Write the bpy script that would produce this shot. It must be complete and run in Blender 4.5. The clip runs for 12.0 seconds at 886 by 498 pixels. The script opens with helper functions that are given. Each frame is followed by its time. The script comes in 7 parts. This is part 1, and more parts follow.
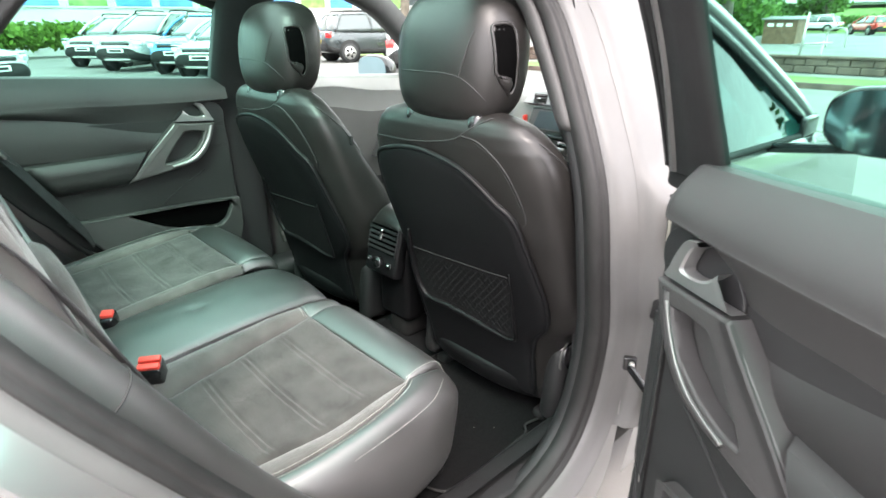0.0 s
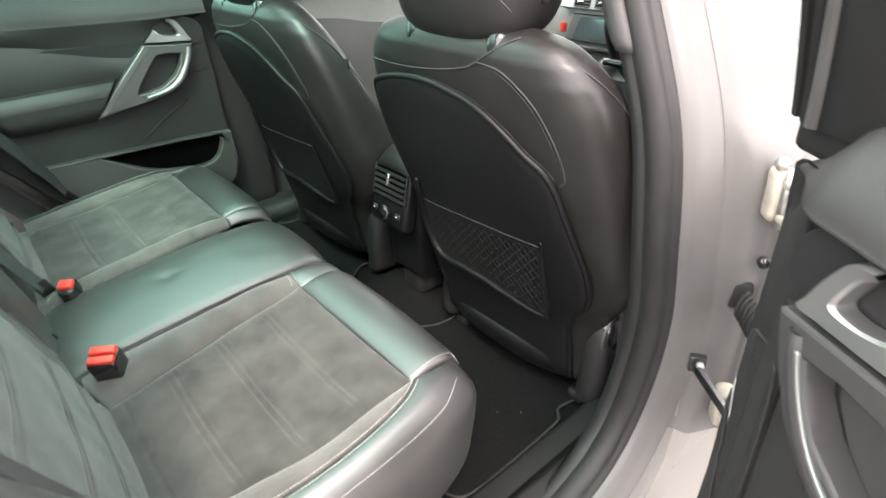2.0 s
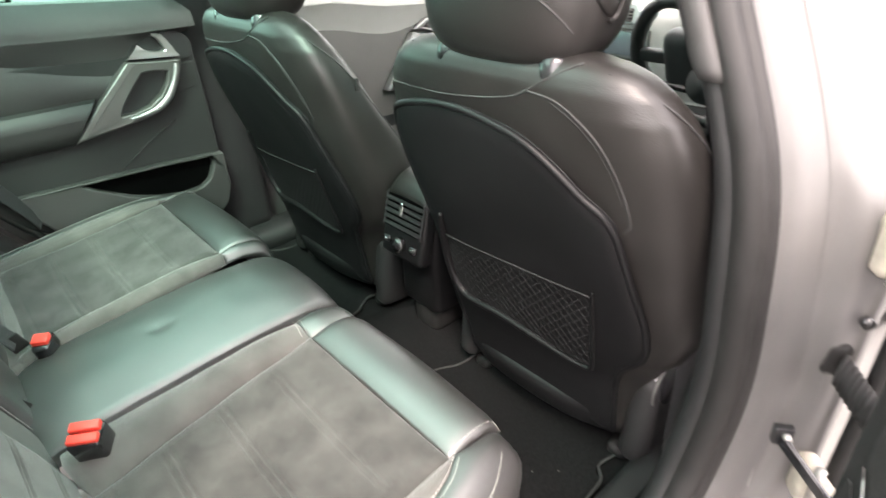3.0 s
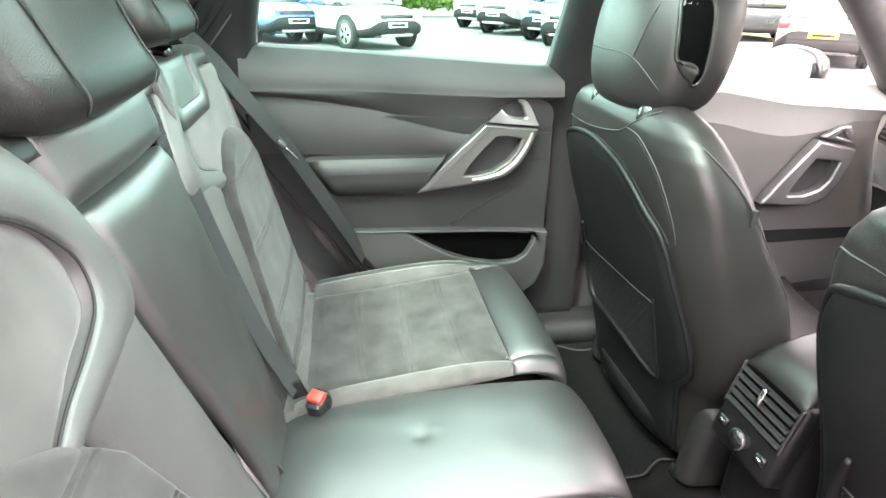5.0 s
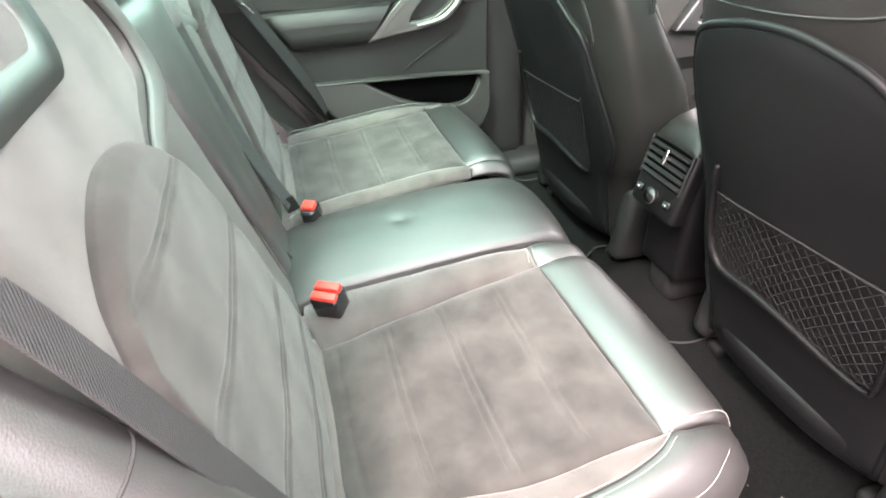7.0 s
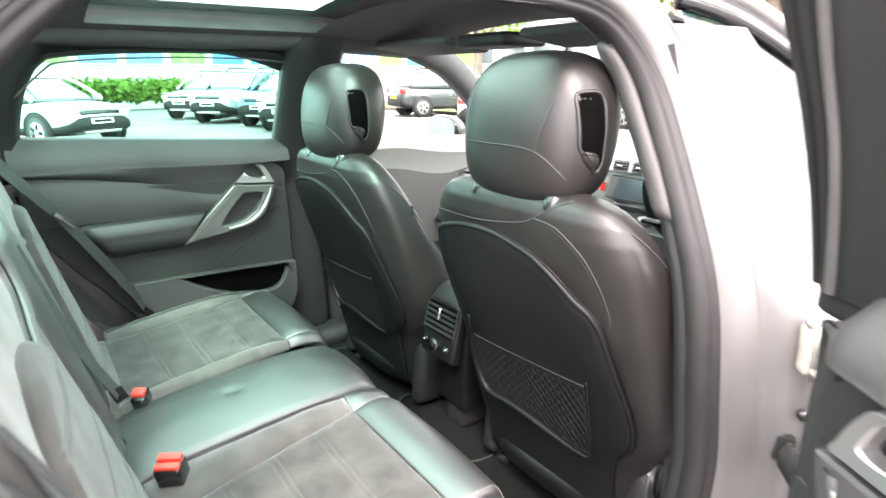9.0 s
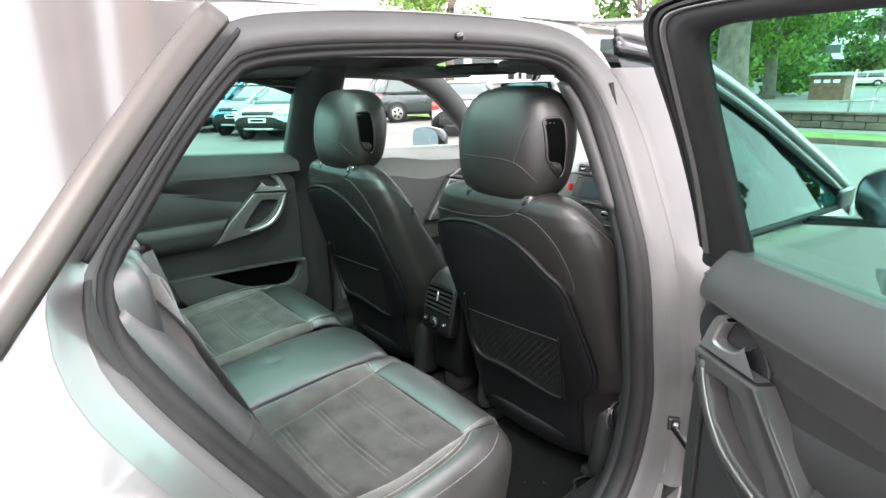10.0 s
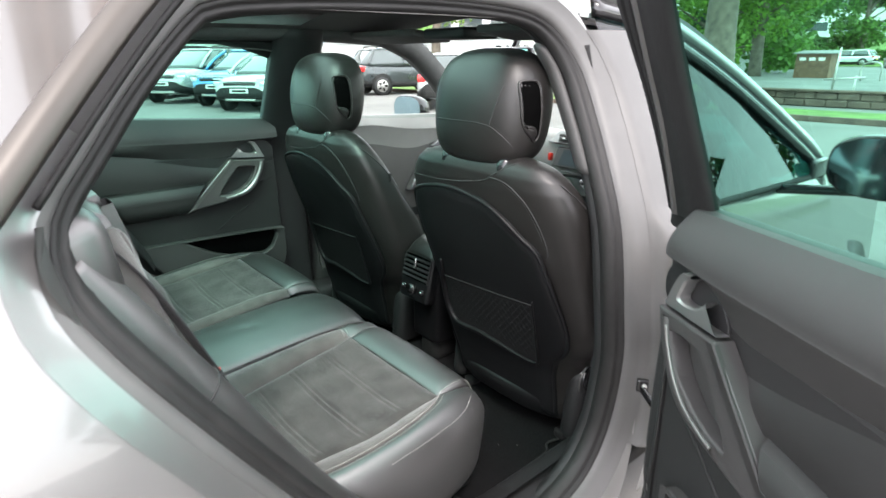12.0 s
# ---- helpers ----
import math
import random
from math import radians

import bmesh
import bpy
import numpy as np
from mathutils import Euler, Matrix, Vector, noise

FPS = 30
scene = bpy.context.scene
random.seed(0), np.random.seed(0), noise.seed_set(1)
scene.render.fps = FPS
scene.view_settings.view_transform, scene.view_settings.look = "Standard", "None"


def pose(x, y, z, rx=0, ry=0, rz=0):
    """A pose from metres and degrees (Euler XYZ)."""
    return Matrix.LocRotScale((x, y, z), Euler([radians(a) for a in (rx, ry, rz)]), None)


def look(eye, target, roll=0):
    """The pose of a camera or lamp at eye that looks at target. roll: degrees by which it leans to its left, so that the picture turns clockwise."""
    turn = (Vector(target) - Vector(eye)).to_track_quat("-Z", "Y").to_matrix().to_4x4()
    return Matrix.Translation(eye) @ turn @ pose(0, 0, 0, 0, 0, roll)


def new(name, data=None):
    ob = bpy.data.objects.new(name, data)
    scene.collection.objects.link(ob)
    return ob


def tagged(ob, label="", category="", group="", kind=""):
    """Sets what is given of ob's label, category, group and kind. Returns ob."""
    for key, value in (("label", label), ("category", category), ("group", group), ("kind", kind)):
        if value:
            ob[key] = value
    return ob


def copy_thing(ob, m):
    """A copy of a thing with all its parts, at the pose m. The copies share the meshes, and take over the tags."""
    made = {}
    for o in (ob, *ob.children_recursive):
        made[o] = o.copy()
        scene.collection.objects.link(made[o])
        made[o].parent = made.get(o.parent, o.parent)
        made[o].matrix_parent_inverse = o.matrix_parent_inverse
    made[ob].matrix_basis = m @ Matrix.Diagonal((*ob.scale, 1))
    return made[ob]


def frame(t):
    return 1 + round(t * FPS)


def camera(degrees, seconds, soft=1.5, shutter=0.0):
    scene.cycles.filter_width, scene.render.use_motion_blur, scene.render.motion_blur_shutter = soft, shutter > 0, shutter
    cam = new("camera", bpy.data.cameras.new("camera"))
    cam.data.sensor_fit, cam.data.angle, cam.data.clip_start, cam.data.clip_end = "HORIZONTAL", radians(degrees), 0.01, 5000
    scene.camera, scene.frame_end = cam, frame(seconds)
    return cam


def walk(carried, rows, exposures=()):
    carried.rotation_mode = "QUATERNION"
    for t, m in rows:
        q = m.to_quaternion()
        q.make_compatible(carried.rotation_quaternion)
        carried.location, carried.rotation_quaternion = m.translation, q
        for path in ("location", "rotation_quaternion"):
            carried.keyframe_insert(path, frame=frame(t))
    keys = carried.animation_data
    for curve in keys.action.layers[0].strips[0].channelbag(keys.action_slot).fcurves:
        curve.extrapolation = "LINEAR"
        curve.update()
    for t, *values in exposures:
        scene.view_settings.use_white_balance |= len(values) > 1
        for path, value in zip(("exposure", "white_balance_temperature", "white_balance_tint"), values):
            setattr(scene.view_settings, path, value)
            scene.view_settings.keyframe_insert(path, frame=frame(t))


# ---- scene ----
cam = camera(76.0, 12.0, shutter=0.5)
PATH = [
    (0, (1.375, -0.621, 1.357), (0.017, 0.643, 0.61), -0.5),
    (0.5, (1.317, -0.531, 1.338), (-0.084, 0.638, 0.52), -2.8),
    (1, (1.282, -0.467, 1.317), (-0.117, 0.606, 0.374), -3.2),
    (1.5, (1.263, -0.429, 1.331), (-0.11, 0.616, 0.32), -3.5),
    (2, (1.181, -0.397, 1.332), (-0.153, 0.691, 0.313), -2.7),
    (2.5, (1.095, -0.379, 1.33), (-0.207, 0.756, 0.321), -3.1),
    (2.7, (1.064, -0.372, 1.33), (-0.214, 0.788, 0.32), -3.1),
    (4.3, (0.765, -0.308, 1.361), (-0.948, 0.225, 0.477), 1.6),
    (4.5, (0.731, -0.301, 1.362), (-1.035, 0.11, 0.516), 1.3),
    (5, (0.702, -0.3, 1.35), (-1.086, 0.014, 0.512), 1.4),
    (5.5, (0.714, -0.31, 1.358), (-1.067, -0.038, 0.49), 0.2),
    (6, (0.858, -0.359, 1.299), (-0.869, -0.057, 0.336), -0.3),
    (6.5, (0.956, -0.389, 1.261), (-0.654, -0.032, 0.13), -2.1),
    (7, (0.966, -0.38, 1.266), (-0.636, 0.05, 0.149), -2.5),
    (7.5, (0.962, -0.382, 1.313), (-0.722, 0.214, 0.413), -2.5),
    (7.7, (0.965, -0.392, 1.336), (-0.736, 0.33, 0.569), -2.1),
    (9.3, (1.304, -0.552, 1.388), (-0.219, 0.6, 0.794), -0.5),
    (9.5, (1.35, -0.607, 1.404), (-0.168, 0.545, 0.796), -1.2),
    (10, (1.445, -0.734, 1.435), (-0.053, 0.464, 0.868), -1.3),
    (10.5, (1.393, -0.667, 1.432), (-0.093, 0.541, 0.854), -0.4),
    (11, (1.363, -0.601, 1.42), (-0.132, 0.587, 0.824), 0.1),
    (11.5, (1.398, -0.63, 1.404), (-0.094, 0.548, 0.783), 0.2),
    (12, (1.466, -0.717, 1.408), (0.019, 0.502, 0.758), -0.5),
]
EXPOSURES = [(0, 3.02, 6900, 17), (0.5, 2.95, 7000, 18), (1.5, 3.12, 7150, 19), (2.7, 3.22, 7350, 20), (4.3, 4.16, 7500, 38), (5.5, 4.0, 7500, 38), (6.5, 3.86, 7500, 33), (7.7, 4.03, 7450, 31), (9.3, 3.48, 7000, 21), (9.6, 3.12, 6900, 20), (10, 2.68, 6800, 18), (10.5, 2.54, 6800, 18), (12, 2.47, 6700, 15)]
walk(cam, [(t, look(eye, target, roll)) for t, eye, target, roll in PATH], EXPOSURES)

# ---- light ----
W = bpy.data.worlds.new("sky")
scene.world = W
W.use_nodes = True
wn = W.node_tree
bg = wn.nodes["Background"]
sky = wn.nodes.new("ShaderNodeTexSky")
sky.sky_type, sky.sun_disc = 'NISHITA', False
sky.sun_elevation, sky.sun_rotation = radians(52), radians(150)
cloud = wn.nodes.new("ShaderNodeMix")
cloud.data_type = 'RGBA'
cloud.inputs[0].default_value = 0.72
cloud.inputs[7].default_value = (9.0, 9.1, 9.2, 1)
wn.links.new(sky.outputs[0], cloud.inputs[6])
wn.links.new(cloud.outputs[2], bg.inputs[0])
bg.inputs[1].default_value = 0.15
sun = new("sun", bpy.data.lights.new("sun", 'SUN'))
sun.data.energy, sun.data.angle, sun.data.color = 0.8, radians(12), (1.0, 0.97, 0.92)
sun.matrix_basis = look((0, 0, 0), (-0.48, 0.36, -0.80))


# ---- materials ----
def mat(name, color, rough=0.5, metal=0.0, var=0.15, scale=8.0, fine=0.0, fine_scale=900.0, cells=False, coat=0.0, sheen=0.0, rough_var=0.08, spec=0.5, coat_rough=0.05, ior=1.5, ribs=False):
    """A surface with broad and fine variation of colour, gloss and relief, in metres."""
    m = bpy.data.materials.new(name)
    m.use_nodes = True
    t = m.node_tree
    b = t.nodes["Principled BSDF"]
    co = t.nodes.new("ShaderNodeTexCoord")
    big = t.nodes.new("ShaderNodeTexNoise")
    big.inputs["Scale"].default_value, big.inputs["Detail"].default_value = scale, 6
    t.links.new(co.outputs["Object"], big.inputs["Vector"])
    ramp = t.nodes.new("ShaderNodeMix")
    ramp.data_type = 'RGBA'
    ramp.inputs[6].default_value = (*[c * (1 - var) for c in color], 1)
    ramp.inputs[7].default_value = (*[min(1, c * (1 + var)) for c in color], 1)
    con = t.nodes.new("ShaderNodeMapRange")
    con.inputs[1].default_value, con.inputs[2].default_value = 0.32, 0.68
    t.links.new(big.outputs[0], con.inputs[0])
    t.links.new(con.outputs[0], ramp.inputs[0])
    t.links.new(ramp.outputs[2], b.inputs["Base Color"])
    rr = t.nodes.new("ShaderNodeMapRange")
    rr.inputs[3].default_value, rr.inputs[4].default_value = max(0.02, rough - rough_var), min(1, rough + rough_var)
    t.links.new(big.outputs[0], rr.inputs[0])
    t.links.new(rr.outputs[0], b.inputs["Roughness"])
    b.inputs["Metallic"].default_value = metal
    b.inputs["Coat Weight"].default_value, b.inputs["Coat Roughness"].default_value = coat, coat_rough
    b.inputs["Sheen Weight"].default_value, b.inputs["Sheen Roughness"].default_value = sheen, 0.5
    b.inputs["IOR"].default_value = ior
    b.inputs["Specular IOR Level"].default_value = spec
    if fine:
        tex = t.nodes.new("ShaderNodeTexWave" if ribs else "ShaderNodeTexVoronoi" if cells else "ShaderNodeTexNoise")
        tex.inputs["Scale"].default_value = fine_scale
        if ribs:
            tex.bands_direction = 'DIAGONAL'
        if cells:
            tex.feature = 'SMOOTH_F1'
        t.links.new(co.outputs["Object"], tex.inputs["Vector"])
        bump = t.nodes.new("ShaderNodeBump")
        bump.inputs["Strength"].default_value, bump.inputs["Distance"].default_value = fine, 0.0015
        t.links.new(tex.outputs[0], bump.inputs["Height"])
        t.links.new(bump.outputs[0], b.inputs["Normal"])
    return m


def glass(name, tint, gloss=0.9):
    """Thin tinted pane: clear through its tint, with the gloss of glass rising towards grazing."""
    m = bpy.data.materials.new(name)
    m.use_nodes = True
    t = m.node_tree
    out = t.nodes["Material Output"]
    t.nodes.remove(t.nodes["Principled BSDF"])
    tr, gl, lw, pw, mr, mx = (t.nodes.new(n) for n in ("ShaderNodeBsdfTransparent", "ShaderNodeBsdfGlossy", "ShaderNodeLayerWeight", "ShaderNodeMath", "ShaderNodeMapRange", "ShaderNodeMixShader"))
    tr.inputs[0].default_value = (*tint, 1)
    gl.inputs["Roughness"].default_value = 0.01
    lw.inputs[0].default_value = 0.5
    pw.operation = 'POWER'
    pw.inputs[1].default_value = 5.0
    mr.inputs[3].default_value, mr.inputs[4].default_value = 0.045, gloss
    t.links.new(lw.outputs["Facing"], pw.inputs[0])
    t.links.new(pw.outputs[0], mr.inputs[0])
    t.links.new(mr.outputs[0], mx.inputs[0])
    t.links.new(tr.outputs[0], mx.inputs[1])
    t.links.new(gl.outputs[0], mx.inputs[2])
    t.links.new(mx.outputs[0], out.inputs[0])
    return m


LEATHER = mat("black leather", (0.0135, 0.0124, 0.0118), 0.38, var=0.16, scale=14, fine=0.22, fine_scale=700, cells=True, rough_var=0.05, spec=0.42, coat=0.0, coat_rough=0.4)
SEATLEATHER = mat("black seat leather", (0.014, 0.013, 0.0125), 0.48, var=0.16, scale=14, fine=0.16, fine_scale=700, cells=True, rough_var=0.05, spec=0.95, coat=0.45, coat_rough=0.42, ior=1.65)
# Black leather with the bounce from the doorway put into its colour.
BOUNCE_LEATHER = mat("black leather lightened for bounce light", (0.066, 0.061, 0.059), 0.58, var=0.12, scale=14, fine=0.2, fine_scale=700, cells=True, rough_var=0.05, spec=0.9, coat=0.25, coat_rough=0.5, ior=1.6)
SHELL = mat("black seat back plastic", (0.0055, 0.0055, 0.006), 0.46, var=0.15, scale=10, fine=0.12, fine_scale=1500, spec=0.2)
SUEDE = mat("grey suede cloth", (0.074, 0.069, 0.065), 0.95, var=0.24, scale=15, fine=0.35, fine_scale=1800, sheen=0.35, rough_var=0.03, spec=0.2)
SUEDE_INSERT = mat("grey suede insert", (0.044, 0.042, 0.0395), 0.95, var=0.36, scale=17, fine=0.35, fine_scale=1600, sheen=0.2, rough_var=0.03, spec=0.2)
PLASTIC = mat("dark grained plastic", (0.013, 0.013, 0.0135), 0.55, var=0.10, scale=12, fine=0.25, fine_scale=1300, spec=0.35)
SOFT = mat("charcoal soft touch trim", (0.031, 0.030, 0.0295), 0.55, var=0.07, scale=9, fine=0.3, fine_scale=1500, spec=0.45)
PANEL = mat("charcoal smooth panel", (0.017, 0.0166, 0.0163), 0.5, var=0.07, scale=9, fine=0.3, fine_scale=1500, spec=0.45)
NET = mat("black net cord", (0.014, 0.014, 0.0145), 0.7, var=0.15, scale=60, fine=0.3, fine_scale=900, spec=0.2)
CLOTHTRIM = mat("dark woven trim", (0.012, 0.012, 0.012), 0.7, var=0.12, scale=20, fine=0.4, fine_scale=2200, spec=0.35)
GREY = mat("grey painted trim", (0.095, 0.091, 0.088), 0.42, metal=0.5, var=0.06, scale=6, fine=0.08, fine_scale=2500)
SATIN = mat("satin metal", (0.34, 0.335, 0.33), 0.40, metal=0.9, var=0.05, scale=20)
CHROME = mat("bright metal", (0.75, 0.75, 0.74), 0.12, metal=1.0, var=0.05)
STEEL = mat("dull steel", (0.42, 0.41, 0.39), 0.42, metal=0.9, var=0.2, scale=60)
PAINT = mat("silver car paint", (0.20, 0.197, 0.194), 0.36, metal=0.7, var=0.04, scale=5, fine=0.03, fine_scale=6000, coat=0.8)
# Body silver again, darkened so jamb and pillar look less brightly lit.
DIM_SILVER = mat("silver paint dimmed for the jamb", (0.082, 0.080, 0.0785), 0.5, metal=0.12, var=0.08, scale=9, fine=0.03, fine_scale=4000)
RUBBER = mat("black door rubber", (0.0135, 0.013, 0.0128), 0.55, var=0.2, scale=25, fine=0.15, fine_scale=900, spec=0.3)
BLACK = mat("gloss black trim", (0.012, 0.012, 0.013), 0.2, var=0.1, coat=0.3)
MATT = mat("matt black plastic", (0.012, 0.012, 0.012), 0.7, var=0.2, scale=30, fine=0.2, spec=0.25)
CARPET = mat("black loop carpet", (0.0075, 0.0075, 0.0078), 1.0, var=0.3, scale=160, fine=1.0, fine_scale=1100, spec=0.05)
MATEDGE = mat("mat binding", (0.016, 0.016, 0.016), 0.8, var=0.1)
# Trim grey raised: daylight from the windscreen is put into the colour.
LIT_TRIM = mat("soft trim lightened for windscreen light", (0.25, 0.242, 0.23), 0.6, var=0.06, scale=9, fine=0.3, fine_scale=1500)
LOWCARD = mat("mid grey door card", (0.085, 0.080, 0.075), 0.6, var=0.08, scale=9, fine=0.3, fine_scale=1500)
PERF = mat("perforated black grille", (0.016, 0.016, 0.016), 0.55, var=0.5, scale=420, fine=1.0, fine_scale=420, cells=True)
BEIGE = mat("satin beige strip", (0.062, 0.055, 0.049), 0.42, metal=0.4, var=0.05, scale=6)
LINING = mat("dark roof lining", (0.07, 0.068, 0.067), 0.95, var=0.1, scale=30, fine=0.3, fine_scale=1500)
THREAD = mat("grey thread", (0.36, 0.35, 0.33), 0.8, var=0.1)
SEAM = mat("black thread", (0.02, 0.02, 0.02), 0.7, var=0.1)
LINEGREY = mat("grey rubber line", (0.085, 0.083, 0.08), 0.5, var=0.1)
DULLSATIN = mat("dull satin metal", (0.15, 0.146, 0.142), 0.45, metal=0.6, var=0.05, scale=20)
WEB = mat("dark grey belt webbing", (0.009, 0.009, 0.0105), 0.55, var=0.12, scale=60, fine=1.0, fine_scale=330, ribs=True, sheen=0.05)
RED = mat("red button plastic", (0.72, 0.05, 0.035), 0.35, var=0.06)
SCREEN = mat("dark display glass", (0.06, 0.075, 0.085), 0.12, var=0.05, coat=0.6)
GLASS = glass("green tinted window", (0.34, 0.74, 0.62))
ROOFGLASS = glass("pale green roof glass", (0.56, 0.97, 0.84))
# Tint deepened to keep light off the front seat backs.
DIMMING_GLASS = glass("rear glass darkened to dim the cabin", (0.16, 0.20, 0.19))
# Near-black for flat sheets that paint the shade inside recesses.
RECESS_SHADE = mat("black recess shade", (0.002, 0.002, 0.002), 0.9, var=0.1, spec=0.0)
WINDSCREEN = glass("clear windscreen", (0.86, 0.95, 0.92))
MIRROR = mat("blue mirror glass", (0.32, 0.46, 0.52), 0.03, metal=1.0, var=0.02)


# ---- shaping ----
def cr(pts, n, closed=False):
    """n points evenly along a smooth curve through pts."""
    p = np.array(pts, float)
    if len(p) == 2 and not closed:
        return p[0] + (p[1] - p[0]) * np.linspace(0, 1, n)[:, None]
    q = np.vstack([p[-1], p, p[0], p[1]]) if closed else np.vstack([2 * p[0] - p[1], p, 2 * p[-1] - p[-2]])
    out = []
    for k in range(len(q) - 3):
        a, b, c, d = q[k:k + 4]
        t = np.linspace(0, 1, 24, endpoint=False)[:, None]
        out.append(0.5 * (2 * b + (c - a) * t + (2 * a - 5 * b + 4 * c - d) * t ** 2 + (3 * b - a - 3 * c + d) * t ** 3))
    out = np.vstack(out + [q[-3 if closed else -2][None] if not closed else p[:1]])
    s = np.r_[0, np.cumsum(np.linalg.norm(np.diff(out, axis=0), axis=1))]
    at = np.linspace(0, s[-1], n, endpoint=not closed)
    return np.stack([np.interp(at, s, out[:, k]) for k in range(out.shape[1])], 1)


def put(name, verts, faces, material, parent=None, label="", smooth=True, kind="", category=""):
    me = bpy.data.meshes.new(name)
    me.from_pydata([tuple(map(float, v)) for v in verts], [], [tuple(int(i) for i in f) for f in faces])
    me.polygons.foreach_set("use_smooth", [smooth] * len(me.polygons))
    for m in (material if isinstance(material, (list, tuple)) else [material]):
        me.materials.append(m)
    me.update()
    ob = new(name, me)
    if parent is not None:
        ob.parent = parent
        if parent.parent is None:
            ob.matrix_parent_inverse = parent.matrix_basis.inverted()
    return tagged(ob, label, category, "", kind)


def part(name, bm, material, parent=None, label="", smooth=False):
    verts, faces = [v.co[:] for v in bm.verts], []
    for i, v in enumerate(bm.verts):
        v.index = i
    faces = [[v.index for v in f.verts] for f in bm.faces]
    bm.free()
    return put(name, verts, faces, material, parent, label, smooth)


def thing(name, at, label, category, group=""):
    ob = new(name)
    ob.empty_display_size = 0.1
    ob.matrix_basis = pose(*at)
    return tagged(ob, label, category, group)


def quads(nv, nu, wrap_u=False, wrap_v=False, off=0):
    f = []
    for i in range(nv if wrap_v else nv - 1):
        for j in range(nu if wrap_u else nu - 1):
            a, b = i * nu + j, i * nu + (j + 1) % nu
            c, d = ((i + 1) % nv) * nu + (j + 1) % nu, ((i + 1) % nv) * nu + j
            f.append((a + off, b + off, c + off, d + off))
    return f


def patch(rows, nu, nv):
    R = np.array([cr(r, nu) for r in rows])
    return np.stack([cr(R[:, j], nv) for j in range(nu)], 1)


def normals(G):
    n = np.cross(np.gradient(G, axis=1), np.gradient(G, axis=0))
    return n / (np.linalg.norm(n, axis=2, keepdims=True) + 1e-12)


def pad(name, rows, material, parent, puff=0.012, skirt=0.03, edge=0.14, nu=24, nv=24, flip=False, grooves=(), label="", wrinkle=0.0, dents=()):
    """A stuffed panel over a net of points: rounded off at its border, closed down to its base, with sewn grooves (axis, place, from, to, width, depth; axis z: at that height) and dents (u, v, radius in metres, depth)."""
    G = patch(rows, nu, nv)
    N = normals(G) * (-1 if flip else 1)
    u, v = np.meshgrid(np.linspace(0, 1, nu), np.linspace(0, 1, nv))
    prof = lambda a: 1 - np.clip(1 - np.minimum(a, 1 - a) / edge, 0, 1) ** 2
    h = puff * np.minimum(prof(u), 1) * prof(v)
    for ax, at, lo, hi, w, d in grooves:
        a, b = (u, v) if ax == "u" else (G[..., 2], u) if ax == "z" else (v, u)
        gate = np.clip((b - lo) / 0.05, 0, 1) * np.clip((hi - b) / 0.05, 0, 1)
        h = h - d * gate * np.exp(-((a - at) / w) ** 2)
    for du, dv, r, d in dents:
        mid = G[int(dv * (nv - 1)), int(du * (nu - 1))]
        h = h - d * np.exp(-(((G - mid) ** 2).sum(2)) / r ** 2)
    if wrinkle:
        for i in range(nv):
            for j in range(nu):
                h[i, j] += wrinkle * noise.noise(Vector(G[i, j]) * 16.0)
    P = G + N * h[..., None]
    V, F = list(P.reshape(-1, 3)), quads(nv, nu)
    ring = [(0, j) for j in range(nu)] + [(i, nu - 1) for i in range(1, nv)] + [(nv - 1, j) for j in range(nu - 2, -1, -1)] + [(i, 0) for i in range(nv - 2, 0, -1)]
    base = len(V)
    V += [G[i, j] - N[i, j] * skirt for i, j in ring]
    m = len(ring)
    F += [(ring[k][0] * nu + ring[k][1], base + k, base + (k + 1) % m, ring[(k + 1) % m][0] * nu + ring[(k + 1) % m][1]) for k in range(m)]
    F.append(tuple(range(base, base + m)))
    if flip:
        F = [f[::-1] for f in F]
    return put(name, V, F, material, parent, label)


def frames(P, closed=False):
    T = np.roll(P, -1, 0) - np.roll(P, 1, 0) if closed else np.gradient(P, axis=0)
    T /= np.linalg.norm(T, axis=1, keepdims=True) + 1e-12
    A = np.cross(T[0], (0, 0, 1.0))
    if np.linalg.norm(A) < 0.1:
        A = np.cross(T[0], (0, 1.0, 0))
    out = []
    for t in T:
        A = A - t * (A @ t)
        A = A / np.linalg.norm(A)
        out.append((A, np.cross(t, A)))
    return out


def tube(name, pts, r, material, parent, n=40, seg=8, closed=False, label="", flat=1.0):
    P = cr(pts, n, closed)
    rs = np.interp(np.linspace(0, 1, n), np.linspace(0, 1, len(r)), r) if isinstance(r, (list, tuple)) else [r] * n
    V = []
    for p, (a, b), q in zip(P, frames(P, closed), rs):
        for k in range(seg):
            c = 2 * math.pi * k / seg
            V.append(p + q * (a * math.cos(c) + b * flat * math.sin(c)))
    F = quads(n, seg, True, closed)
    if not closed:
        F += [tuple(range(seg - 1, -1, -1)), tuple(range((n - 1) * seg, n * seg))]
    return put(name, V, F, material, parent, label)


